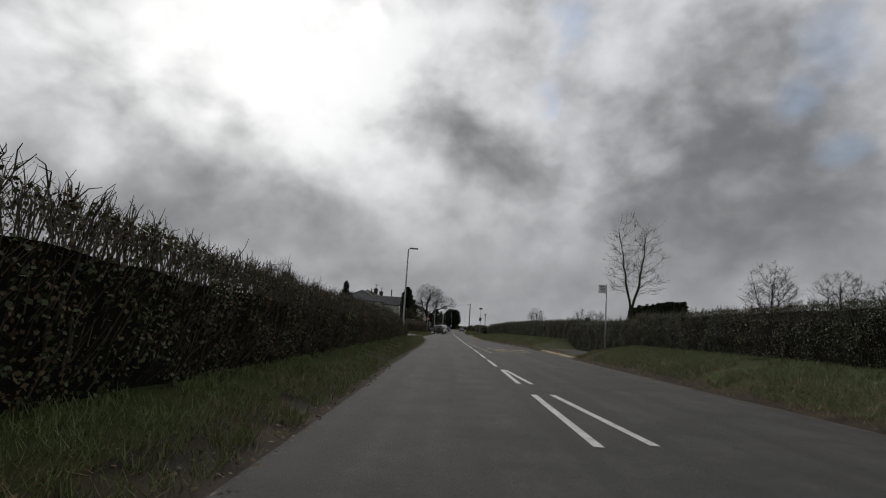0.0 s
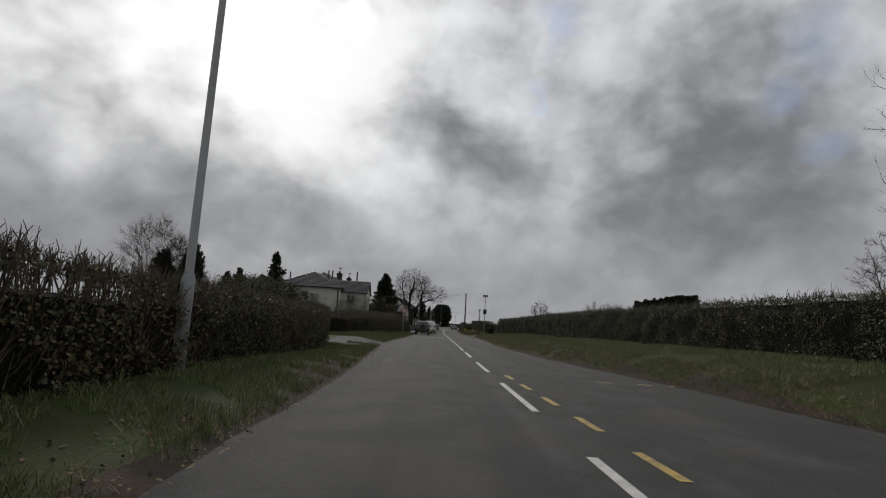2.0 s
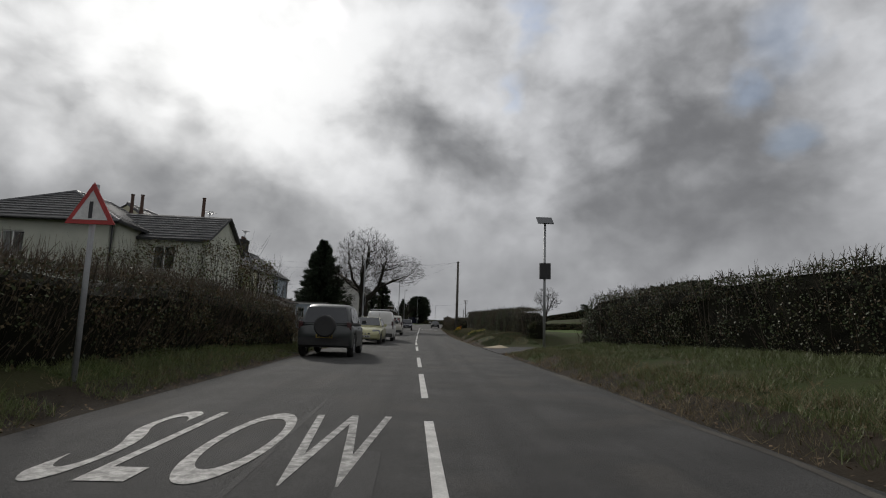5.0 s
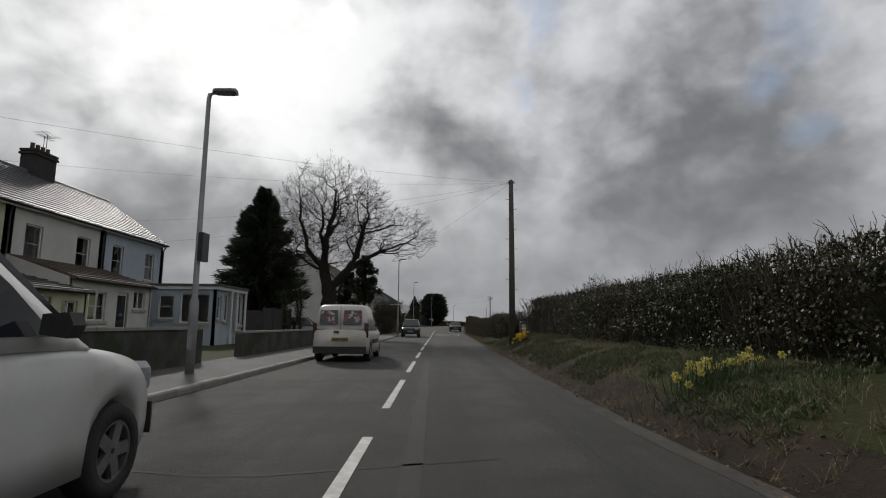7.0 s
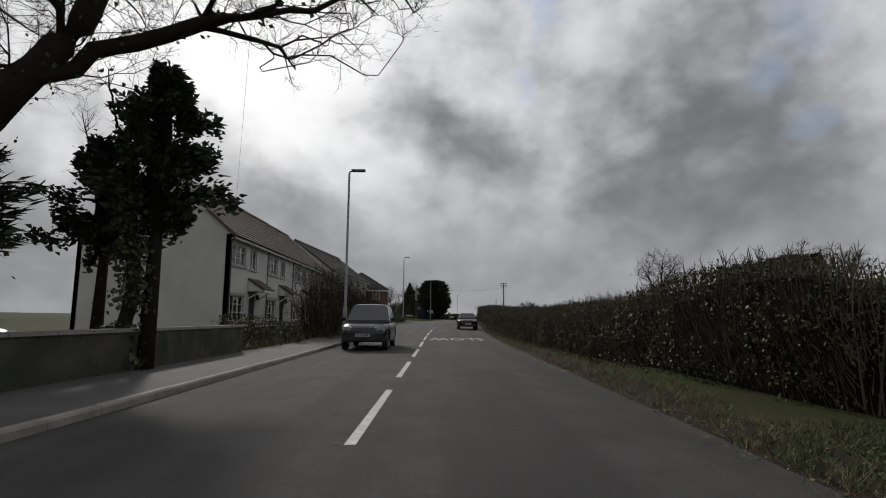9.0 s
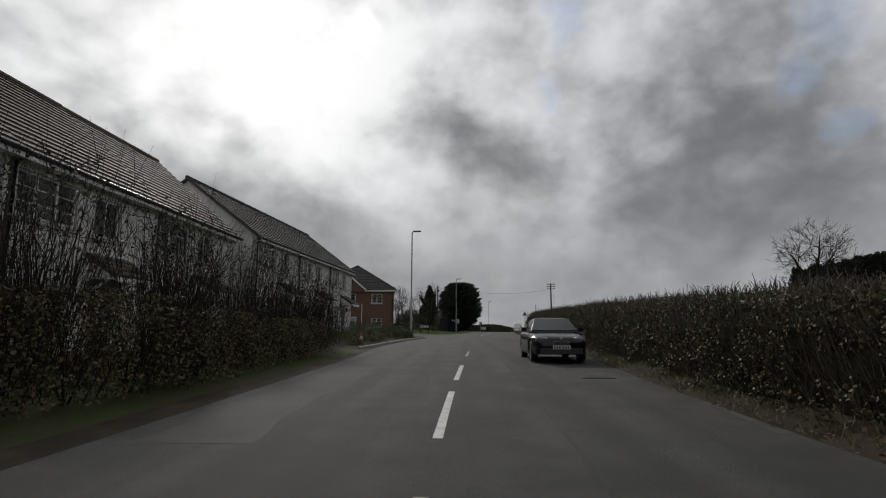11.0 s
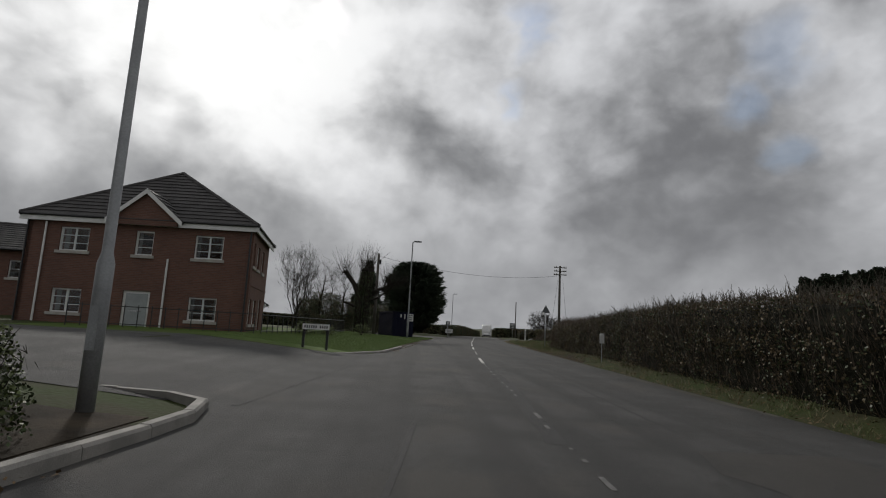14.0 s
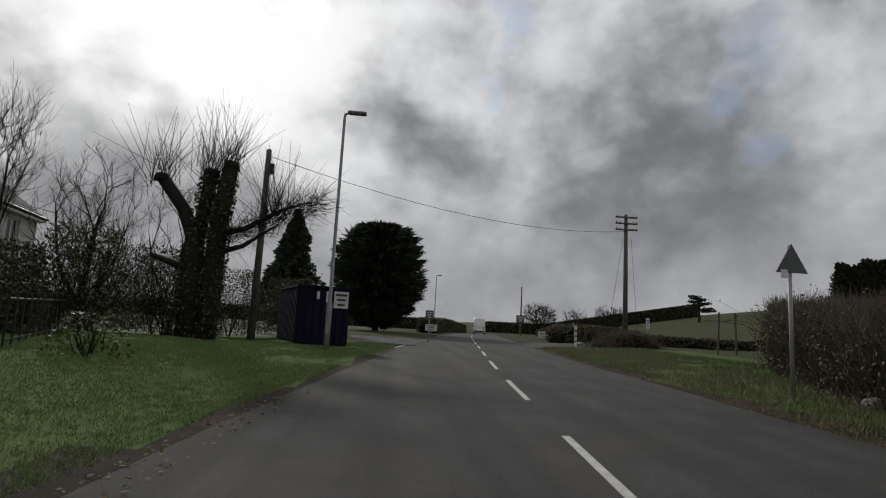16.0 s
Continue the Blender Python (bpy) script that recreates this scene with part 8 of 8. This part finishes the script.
def words(text, x, y, w, l, turn, material):
    cu = bpy.data.curves.new("painted_word", "FONT")
    cu.body, cu.align_x, cu.align_y, cu.size = text, "CENTER", "CENTER", 1.0
    cu.space_character = 1.1
    tmp = new("painted_word", cu)
    bpy.context.view_layer.update()
    me = bpy.data.meshes.new_from_object(tmp.evaluated_get(bpy.context.evaluated_depsgraph_get()))
    bpy.data.objects.remove(tmp)
    xs = [v.co.x for v in me.vertices]
    ys = [v.co.y for v in me.vertices]
    sx, sy = w / (max(xs) - min(xs)), l / (max(ys) - min(ys))
    for v in me.vertices:
        v.co = (v.co.x * sx, (v.co.y - (max(ys) + min(ys)) / 2) * sy, 0)
    ob = link_mesh("painted_word", me, material, marks)
    tilt = math.degrees(math.atan2(float(gz(y + 1)) - float(gz(y - 1)), 2.0))
    ob.matrix_basis = pose(x, y, float(gz(y)) + 0.006, tilt, 0, 0) @ pose(0, 0, 0, 0, 0, turn)
    ob["label"] = "the word " + text + " painted on the road"


words("SLOW", -0.36, 96.4, 2.55, 3.0, 0, WORN_LINE)
words("SLOW", 3.0, 187.4, 2.9, 2.6, 180, WHITE_LINE)
words("BUS", 4.45, 44.1, 2.6, 1.6, 192, YELLOW_LINE)
words("STOP", 4.45, 41.4, 2.3, 1.4, 192, YELLOW_LINE)

# dark patches and covers
RUST = mat("rusty_iron", (0.105, 0.070, 0.048), 0.85, (0.060, 0.045, 0.035), 6, 60, 0.5)
PATCH_OLD = mat("older_asphalt_patch", (0.060, 0.056, 0.051), 0.85, (0.046, 0.044, 0.041), 0.8, 60, 0.6, spec=0.25)
def ribbon(name, pts, w, material=TARMAC_DARK, z=0.003):
    """A band of newer tar or a filled crack that wanders along a line."""
    p = np.array(pts, float)
    s_ = np.concatenate([[0], np.cumsum(np.linalg.norm(np.diff(p, axis=0), axis=1))])
    b, rows = MB(), []
    for u in np.arange(0, s_[-1] + 0.01, 0.5):
        x, y = np.interp(u, s_, p[:, 0]), np.interp(u, s_, p[:, 1])
        x2, y2 = np.interp(u + 0.1, s_, p[:, 0]), np.interp(u + 0.1, s_, p[:, 1])
        d = Vector((x2 - x, y2 - y, 0)) if abs(x2 - x) + abs(y2 - y) > 1e-6 else d
        n = Vector((-d.y, d.x, 0)).normalized()
        ww = w / 2 * (1 + 0.35 * noise.noise(Vector((u * 1.3, w * 9, pts[0][1])))) 
        sh = 0.15 * w * noise.noise(Vector((u * 0.8, 3.3, pts[0][1])))
        c = Vector((x, y, float(gz(y)) + z)) + n * sh
        rows.append([c - n * ww, c + n * ww])
    b.loft(rows, closed=False, caps=False)
    return b.make(name, material, marks)


ribbon("tar_band", [(1.38, 63.5), (1.42, 67.5), (1.32, 73), (1.08, 80), (1.0, 83), (0.86, 91), (0.8, 96)], 0.27)
ribbon("tar_band", [(2.55, 231), (3.05, 237), (3.28, 242), (3.5, 245)], 0.26)
ribbon("tar_band", [(-0.9, 149.6), (0.9, 148.2)], 1.6)
ribbon("tar_band", [(1.6, 128), (1.5, 140), (1.55, 152)], 0.18)
for k, pts in enumerate(([(1.9, 266.6), (4.7, 263.5), (7.2, 262.6)], [(-1.45, 44.1), (-0.4, 42.6), (0.5, 41.6)], [(3.3, 119), (3.25, 131), (3.35, 145)], [(2.6, 186), (2.75, 196), (2.9, 207), (3.3, 222)],
                        [(-2.0, 129.3), (0.2, 128.8), (2.4, 129.5)], [(0.2, 68), (0.1, 84), (-0.1, 100)], [(4.4, 232), (5.0, 243), (5.9, 256)], [(-0.6, 212), (0.4, 224), (1.0, 232)])):
    ribbon("filled_crack", pts, 0.055)
for k, (x0, x1, y0, y1) in enumerate(((-2.1, -0.4, 136.0, 142.5), (2.6, 4.0, 170.0, 178.0), (-1.9, -0.7, 192.0, 201.0), (4.0, 5.9, 222.0, 231.0), (4.3, 6.2, 20.0, 27.0), (-0.9, 0.3, 51.0, 57.0))):
    ribbon("old_patch", [((x0 + x1) / 2, y0), ((x0 + x1) / 2, y1)], x1 - x0, PATCH_OLD, 0.0025)
DUST = mat("dusty_road_edge", (0.112, 0.103, 0.090), 0.9, (0.070, 0.064, 0.056), 1.6, 50, 0.5, spec=0.15)
rd = np.random.default_rng(12)
for y0, y1 in ((8, 36), (54, 112), (121, 156), (168, 250)):
    y = y0
    while y < y1 - 6:
        run = rd.uniform(2.5, 7.0)
        ribbon("dusty_edge", [(float(rx(q)) - rd.uniform(0.05, 0.22), float(q)) for q in np.linspace(y, y + run, 5)], rd.uniform(0.08, 0.24), DUST, 0.0035)
        y += run + rd.uniform(0.5, 4.0)
for x, y in ((4.6, 199.2),):
    c = empty("manhole_cover", pose(x, y, float(gz(y)) + 0.004))
    tag(c, "worn iron inspection cover set in the road", "manhole cover")
    MB().box((0, 0, -0.002), (0.75, 0.62, 0.012)).make("frame", BLACK_PLASTIC, c)
    for k in range(5):
        MB().box((-0.28 + 0.14 * k, 0, 0.006), (0.11, 0.52, 0.006)).make("plate", TARMAC_DARK, c)

g = empty("drain_grating", pose(4.42, 150.9, float(gz(150.9)) + 0.006, 0, 0, 4))
tag(g, "rusty iron gully grating at the road edge", "drain")
MB().loft([[(a * k, c * k, z) for a, c in ((-0.20, -0.20), (0.20, -0.20), (0.20, 0.20), (-0.20, 0.20))] for z, k in ((-0.05, 1), (0.008, 1), (0.008, 0.86), (-0.05, 0.86))], caps=False).make("frame", RUST, g)
for k in range(7):
    MB().box((-0.15 + 0.05 * k, 0, -0.006), (0.022, 0.33, 0.024)).make("bar", RUST, g)
MB().box((0, 0, -0.032), (0.34, 0.34, 0.01)).make("gully_floor", BLACK_PLASTIC, g)

# ---- pavements, side roads, kerbs ----
pave = strip("pavement", np.arange(119.5, 190, 1.0), lambda y: -4.75 + 0.5 * float(ss(y, 150, 170)), lambda y: float(lx(y)) - 0.13, 0.10, PAVE, 3)
tag(pave, "grey tarmac pavement behind the kerb", "pavement", kind="structure")
drv = strip("driveway", np.arange(67.4, 73.6, 0.6), lambda y: -5.0 - 0.4 * (y - 67.4) / 6, lambda y: float(lx(y)) + 0.4, 0.0, ASPHALT, 14, zfun=lambda x, y: max(float(gz(y)), hz(x, y)) + 0.012 - 0.06 * float(ss(x - float(lx(y)), 0.1, 0.38)))
tag(drv, "tarmac driveway mouth on the left", "driveway", kind="structure")
lay = strip("lay_by", np.arange(36.6, 47.6, 0.6), lambda y: float(rx(y)) + 0.45, lambda y: 9.3 + 0.5 * math.sin((y - 36) * 0.2), 0.03, TARMAC_DARK, 8, zfun=lambda x, y: max(float(gz(y)), hz(x, y)))
tag(lay, "dark tarmac bus waiting area behind a flush kerb", "lay-by", kind="structure")
ent = strip("field_entrance", np.arange(113.6, 119.6, 0.6), lambda y: float(rx(y)) - 0.05, lambda y: 9.5, 0.03, TARMAC_DARK, 8, zfun=lambda x, y: max(float(gz(y)), hz(x, y)))
tag(ent, "tarmac entrance through the hedge", "driveway", kind="structure")
zside = lambda x, y: max(float(gz(y)), hz(x, y)) + 0.012 - 0.06 * float(ss(x - float(lx(y)), 0.1, 0.38))
side = strip("side_road", np.arange(232.6, 244.4, 0.5), lambda y: -32.0, lambda y: float(lx(y)) - 1.2, 0.0, ASPHALT, 24, zfun=zside)
tag(side, "asphalt side road joining at the junction", "side road", kind="structure")
lap = strip("side_road", np.arange(232.6, 244.4, 0.5), lambda y: float(lx(y)) - 1.2, lambda y: float(lx(y)) + 0.4, 0.0, ASPHALT, 12, zfun=zside)
tag(lap, "asphalt mouth of the side road", "side road", kind="structure")
for y0, y1, ks, kx in ((243.4, 249.0, [243.4, 243.7, 245.2, 247.4, 252.0], [-3.6, -2.5, -1.2, -0.2, 0.3]), (229.5, 233.4, [229.0, 231.2, 232.4, 233.0, 233.4], [-1.75, -1.45, -1.7, -2.6, -4.0])):
    edge = strip("side_road", np.arange(y0, y1, 0.3), lambda y: float(np.interp(y, ks, kx)) - 0.05, lambda y: float(lx(y)) + 0.4, 0.0, ASPHALT, 10, zfun=lambda x, y: zside(x, y) - 0.003)
    tag(edge, "asphalt at the curved corner of the junction", "side road", kind="structure")
mouth = strip("side_road", np.arange(284.0, 292.0, 0.5), lambda y: float(rx(y)) - 0.3, lambda y: float(rx(y)) + 7.0, 0.01, ASPHALT, 24, zfun=lambda x, y: max(float(gz(y)), hz(x, y)) + 0.01)
tag(mouth, "asphalt side road leaving to the fields", "side road", kind="structure")
mouth = strip("side_road", np.arange(279.5, 289.0, 0.5), lambda y: -30.0, lambda y: float(lx(y)) + 0.3, 0.01, ASPHALT, 24, zfun=lambda x, y: max(float(gz(y)), hz(x, y)) + 0.01)
tag(mouth, "asphalt side road beyond the container", "side road", kind="structure")


def kerb_run(pts, label, h=0.11, w=0.13, material=KERB, unit_len=0.915):
    root = empty("kerb", pose(pts[0][0], pts[0][1], 0))
    tag(root, label, "kerb", kind="structure")
    p = np.array(pts, float)
    s = np.concatenate([[0], np.cumsum(np.linalg.norm(np.diff(p, axis=0), axis=1))])
    at = lambda u: Vector((np.interp(u, s, p[:, 0]), np.interp(u, s, p[:, 1]), 0))
    o = Vector((pts[0][0], pts[0][1], 0))
    n = max(1, int(s[-1] / unit_len))
    rng = np.random.default_rng(int(pts[0][1] * 10) % 1000)
    for i in range(n):
        a, c = at(s[-1] * i / n + 0.006), at(s[-1] * (i + 1) / n - 0.006)
        d = (c - a).normalized()
        m = Vector((-d.y, d.x, 0)) * w
        dz = rng.normal(0, 0.004)
        za, zc = max(float(gz(a.y)), 0) + dz, max(float(gz(c.y)), 0) + dz
        sec = lambda q, z: [q - o + Vector((0, 0, z - 0.15)), q - o + Vector((0, 0, z + h - 0.03)), q + m * 0.18 - o + Vector((0, 0, z + h)), q + m - o + Vector((0, 0, z + h)), q + m - o + Vector((0, 0, z - 0.15))]
        MB().loft([sec(a, za), sec(c, zc)]).make("kerb_stone", material, root)


ysk = np.arange(120.6, 190, 1.5)
kerb_run([(float(lx(y)), float(y)) for y in ysk], "worn concrete kerb along the pavement")
kerb_run([(-3.1, 211.3), (-2.85, 214.4), (-2.5, 220.0), (-2.25, 225.0), (-1.75, 229.0), (-1.45, 231.2), (-1.7, 232.4), (-2.6, 233.0), (-5.0, 233.2), (-9.0, 233.0), (-16.0, 232.4)], "pale new kerb round the junction corner", 0.13)
kerb_run([(-16.0, 243.6), (-9.0, 243.3), (-4.5, 243.0), (-2.6, 243.6), (-1.2, 245.2), (-0.2, 247.4), (0.3, 252.0), (0.42, 253.4)], "pale new kerb along the grass corner", 0.09)
kerb_run([(7.05, 46.2), (7.05, 36.2)], "flush buff concrete bus boarding kerb", 0.09, 0.55, SANDY, 1.1)
slab = MB().loft([[(x, y, hz(x, y) + z) for x, y in ((4.50, 118.98), (5.49, 119.66), (5.62, 117.92), (4.94, 117.58))] for z in (-0.10, 0.055)]).make("concrete_slab", SANDY)
tag(slab, "buff concrete slab at the field entrance", "slab", kind="structure")
kerb_run([(-2.45, 117.6), (-2.4, 120.4)], "buff concrete dropped kerb", 0.05, 0.8, SANDY, 0.9)
bed = strip("soil_bed", np.arange(211.6, 231.5, 0.6), lambda y: -8.4, lambda y: float(lx(y)) - 0.35, 0.012, SOIL, 8, zfun=lambda x, y: hz(x, y))
tag(bed, "dark bare soil bed in front of the houses", "flower bed", kind="structure")


# ---- grass, litter and daffodils ----
def tufts(name, regions, seed, label, material, blades=5, h=0.16, w=0.010, lean=0.5, bald=-0.25):
    rng = np.random.default_rng(seed)
    P = []
    for n, fx, y0, y1 in regions:
        y = rng.uniform(y0, y1, n)
        t = rng.uniform(0, 1, n)
        a, c = fx(y)
        x = a + (c - a) * t
        P.append(np.stack([x, y, height(x, y)], 1))
    P = np.concatenate(P)
    clump = np.array([noise.noise(Vector((p[0] * 0.7, p[1] * 0.7, seed))) for p in P])
    P = P[clump > bald]
    n = len(P)
    P = np.repeat(P, blades, 0) + np.concatenate([rng.normal(0, 0.035, (n * blades, 2)), np.zeros((n * blades, 1)) - 0.01], 1)
    d = np.concatenate([rng.normal(0, lean, (n * blades, 2)), np.ones((n * blades, 1))], 1)
    q = twig_quads(P, d, rng.uniform(0.4, 1.3, n * blades) * h, w, rng)
    ob = cards(name, q, material)
    tag(ob, label, "grass", kind="stuff")


R_ = lambda a, c: (lambda y: (rx(y) + a, rx(y) + c))
L_ = lambda a, c: (lambda y: (lx(y) - a, lx(y) - c))
tufts("grass", [(15000, R_(0.25, 3.4), 4, 37), (27000, R_(0.2, 4.4), 52, 113), (1400, R_(0.05, 0.7), 160, 262), (14000, R_(0.3, 6), 256, 283), (9000, L_(0.1, 1.6), 6, 69), (2500, L_(0.2, 4.0), 60, 67), (4000, L_(0.2, 4.0), 73.8, 80), (7000, L_(0.1, 2.0), 79, 117)], 5, "rough grass tufts on the verges", GRASS, 8, 0.12, 0.009)
tufts("lawn", [(60000, L_(0.3, 6.0), 246, 279)], 15, "mown green lawn at the junction corner", LAWN, 6, 0.05, 0.009, 0.7, -2)
tufts("bank_grass", [(30000, R_(0.3, 3.1), 119.5, 158), (3000, R_(0.1, 3.1), 158, 164)], 16, "low dark grass and weeds on the bank", BANK, 6, 0.085, 0.014, 0.9, -0.12)
tufts("dry_grass", [(2500, R_(0.1, 2.6), 4, 113), (6500, R_(0.0, 1.1), 4, 113), (4200, R_(0.0, 2.6), 119.5, 158), (2600, R_(0.0, 0.8), 160, 262), (2500, R_(0.1, 3.0), 256, 283), (1800, L_(0.0, 1.0), 6, 117)], 6, "dry brown grass stems along the road edge", STRAW, 6, 0.16, 0.007, 0.8)


def litter(n, fx, y0, y1, seed):
    rng = np.random.default_rng(seed)
    y = rng.uniform(y0, y1, n)
    a, c = fx(y)
    x = a + (c - a) * rng.uniform(0, 1, n) ** 1.5
    P = np.stack([x, y, height(x, y) + 0.015 + np.where(x < rx(y), 0.07, 0) * (x > lx(y))], 1)
    nr = np.tile(np.array([0, 0, 1.0]), (n, 1))
    d = rng.normal(size=(n, 3)) * np.array([1, 1, 0.25])
    w = unit(np.cross(unit(d), nr + rng.normal(0, 0.3, (n, 3))))
    s = rng.uniform(0.012, 0.034, n)[:, None]
    return np.stack([P - unit(d) * s, P + w * s * 0.6, P + unit(d) * s, P - w * s * 0.6], 1)


q = np.concatenate([litter(5000, R_(-0.12, 1.4), 4, 113, 1), litter(2200, R_(-0.2, 1.0), 119, 160, 2), litter(4500, R_(-0.2, 0.8), 160, 262, 3), litter(2400, L_(-0.15, 0.9), 6, 66, 4), litter(1500, L_(-0.15, 0.9), 74, 117, 7), litter(500, L_(-0.3, 0.2), 208, 230, 5), litter(500, L_(-0.3, 0.2), 248, 262, 6)])
tag(cards("leaf_litter", q, LITTER), "dead leaves and grit along the road edge", "leaf litter", kind="stuff")

DAFF = mat("daffodil_yellow", (0.75, 0.52, 0.03), 0.6, (0.70, 0.45, 0.02), 8, 40)
DAFF_PALE = mat("daffodil_pale_yellow", (0.72, 0.66, 0.22), 0.6, (0.68, 0.58, 0.15), 8, 40)
DAFF_LEAF = mat("daffodil_leaves", (0.050, 0.095, 0.030), 0.6, (0.035, 0.07, 0.022), 8, 40)
for gx, gy, n, sx, sy, mt, lab in ((5.25, 147.0, 38, 0.22, 0.28, DAFF, "clump of golden daffodils below the hedge"), (5.30, 131.6, 36, 0.50, 0.35, DAFF_PALE, "clump of pale yellow daffodils on the bank")):
    rng = np.random.default_rng(int(gy))
    root = empty("daffodil_clump", pose(gx, gy, hz(gx, gy)))
    tag(root, lab, "flowers")
    for k in range(n):
        x, y = rng.normal(0, sx * 0.6), rng.normal(0, sy * 0.6)
        h = rng.uniform(0.18, 0.46) if mt is DAFF else rng.uniform(0.12, 0.26)
        z = hz(gx + x, gy + y) - hz(gx, gy)
        b = MB()
        f = Vector((rng.normal(-0.3, 0.5), rng.normal(-0.8, 0.4), rng.normal(0.1, 0.2))).normalized()
        c = Vector((x, y, z + h))
        u = f.cross(Vector((0, 0, 1))).normalized()
        w = f.cross(u)
        for j in range(6):
            a = j * math.pi / 3
            e = u * math.cos(a) + w * math.sin(a)
            g = f.cross(e)
            b.add([c, c + e * 0.032 + g * 0.020, c + e * 0.058 - f * 0.005, c + e * 0.032 - g * 0.020], [(0, 1, 2, 3)])
        b.tube([c, c + f * 0.035, c + f * 0.045], [0.014, 0.018, 0.024], 7, caps=False)
        b.make("flower", mt, root)
    n2 = n * 7
    P = np.stack([rng.normal(0, sx * 0.7, n2), rng.normal(0, sy * 0.7, n2), np.zeros(n2)], 1)
    P[:, 2] = height(P[:, 0] + gx, P[:, 1] + gy) - hz(gx, gy) - 0.02
    cards("foliage", twig_quads(P, rng.normal(0, 0.25, (n2, 3)) + np.array([0, 0, 1]), rng.uniform(0.2, 0.42, n2), 0.016, rng), DAFF_LEAF, root)["kind"] = "stuff"
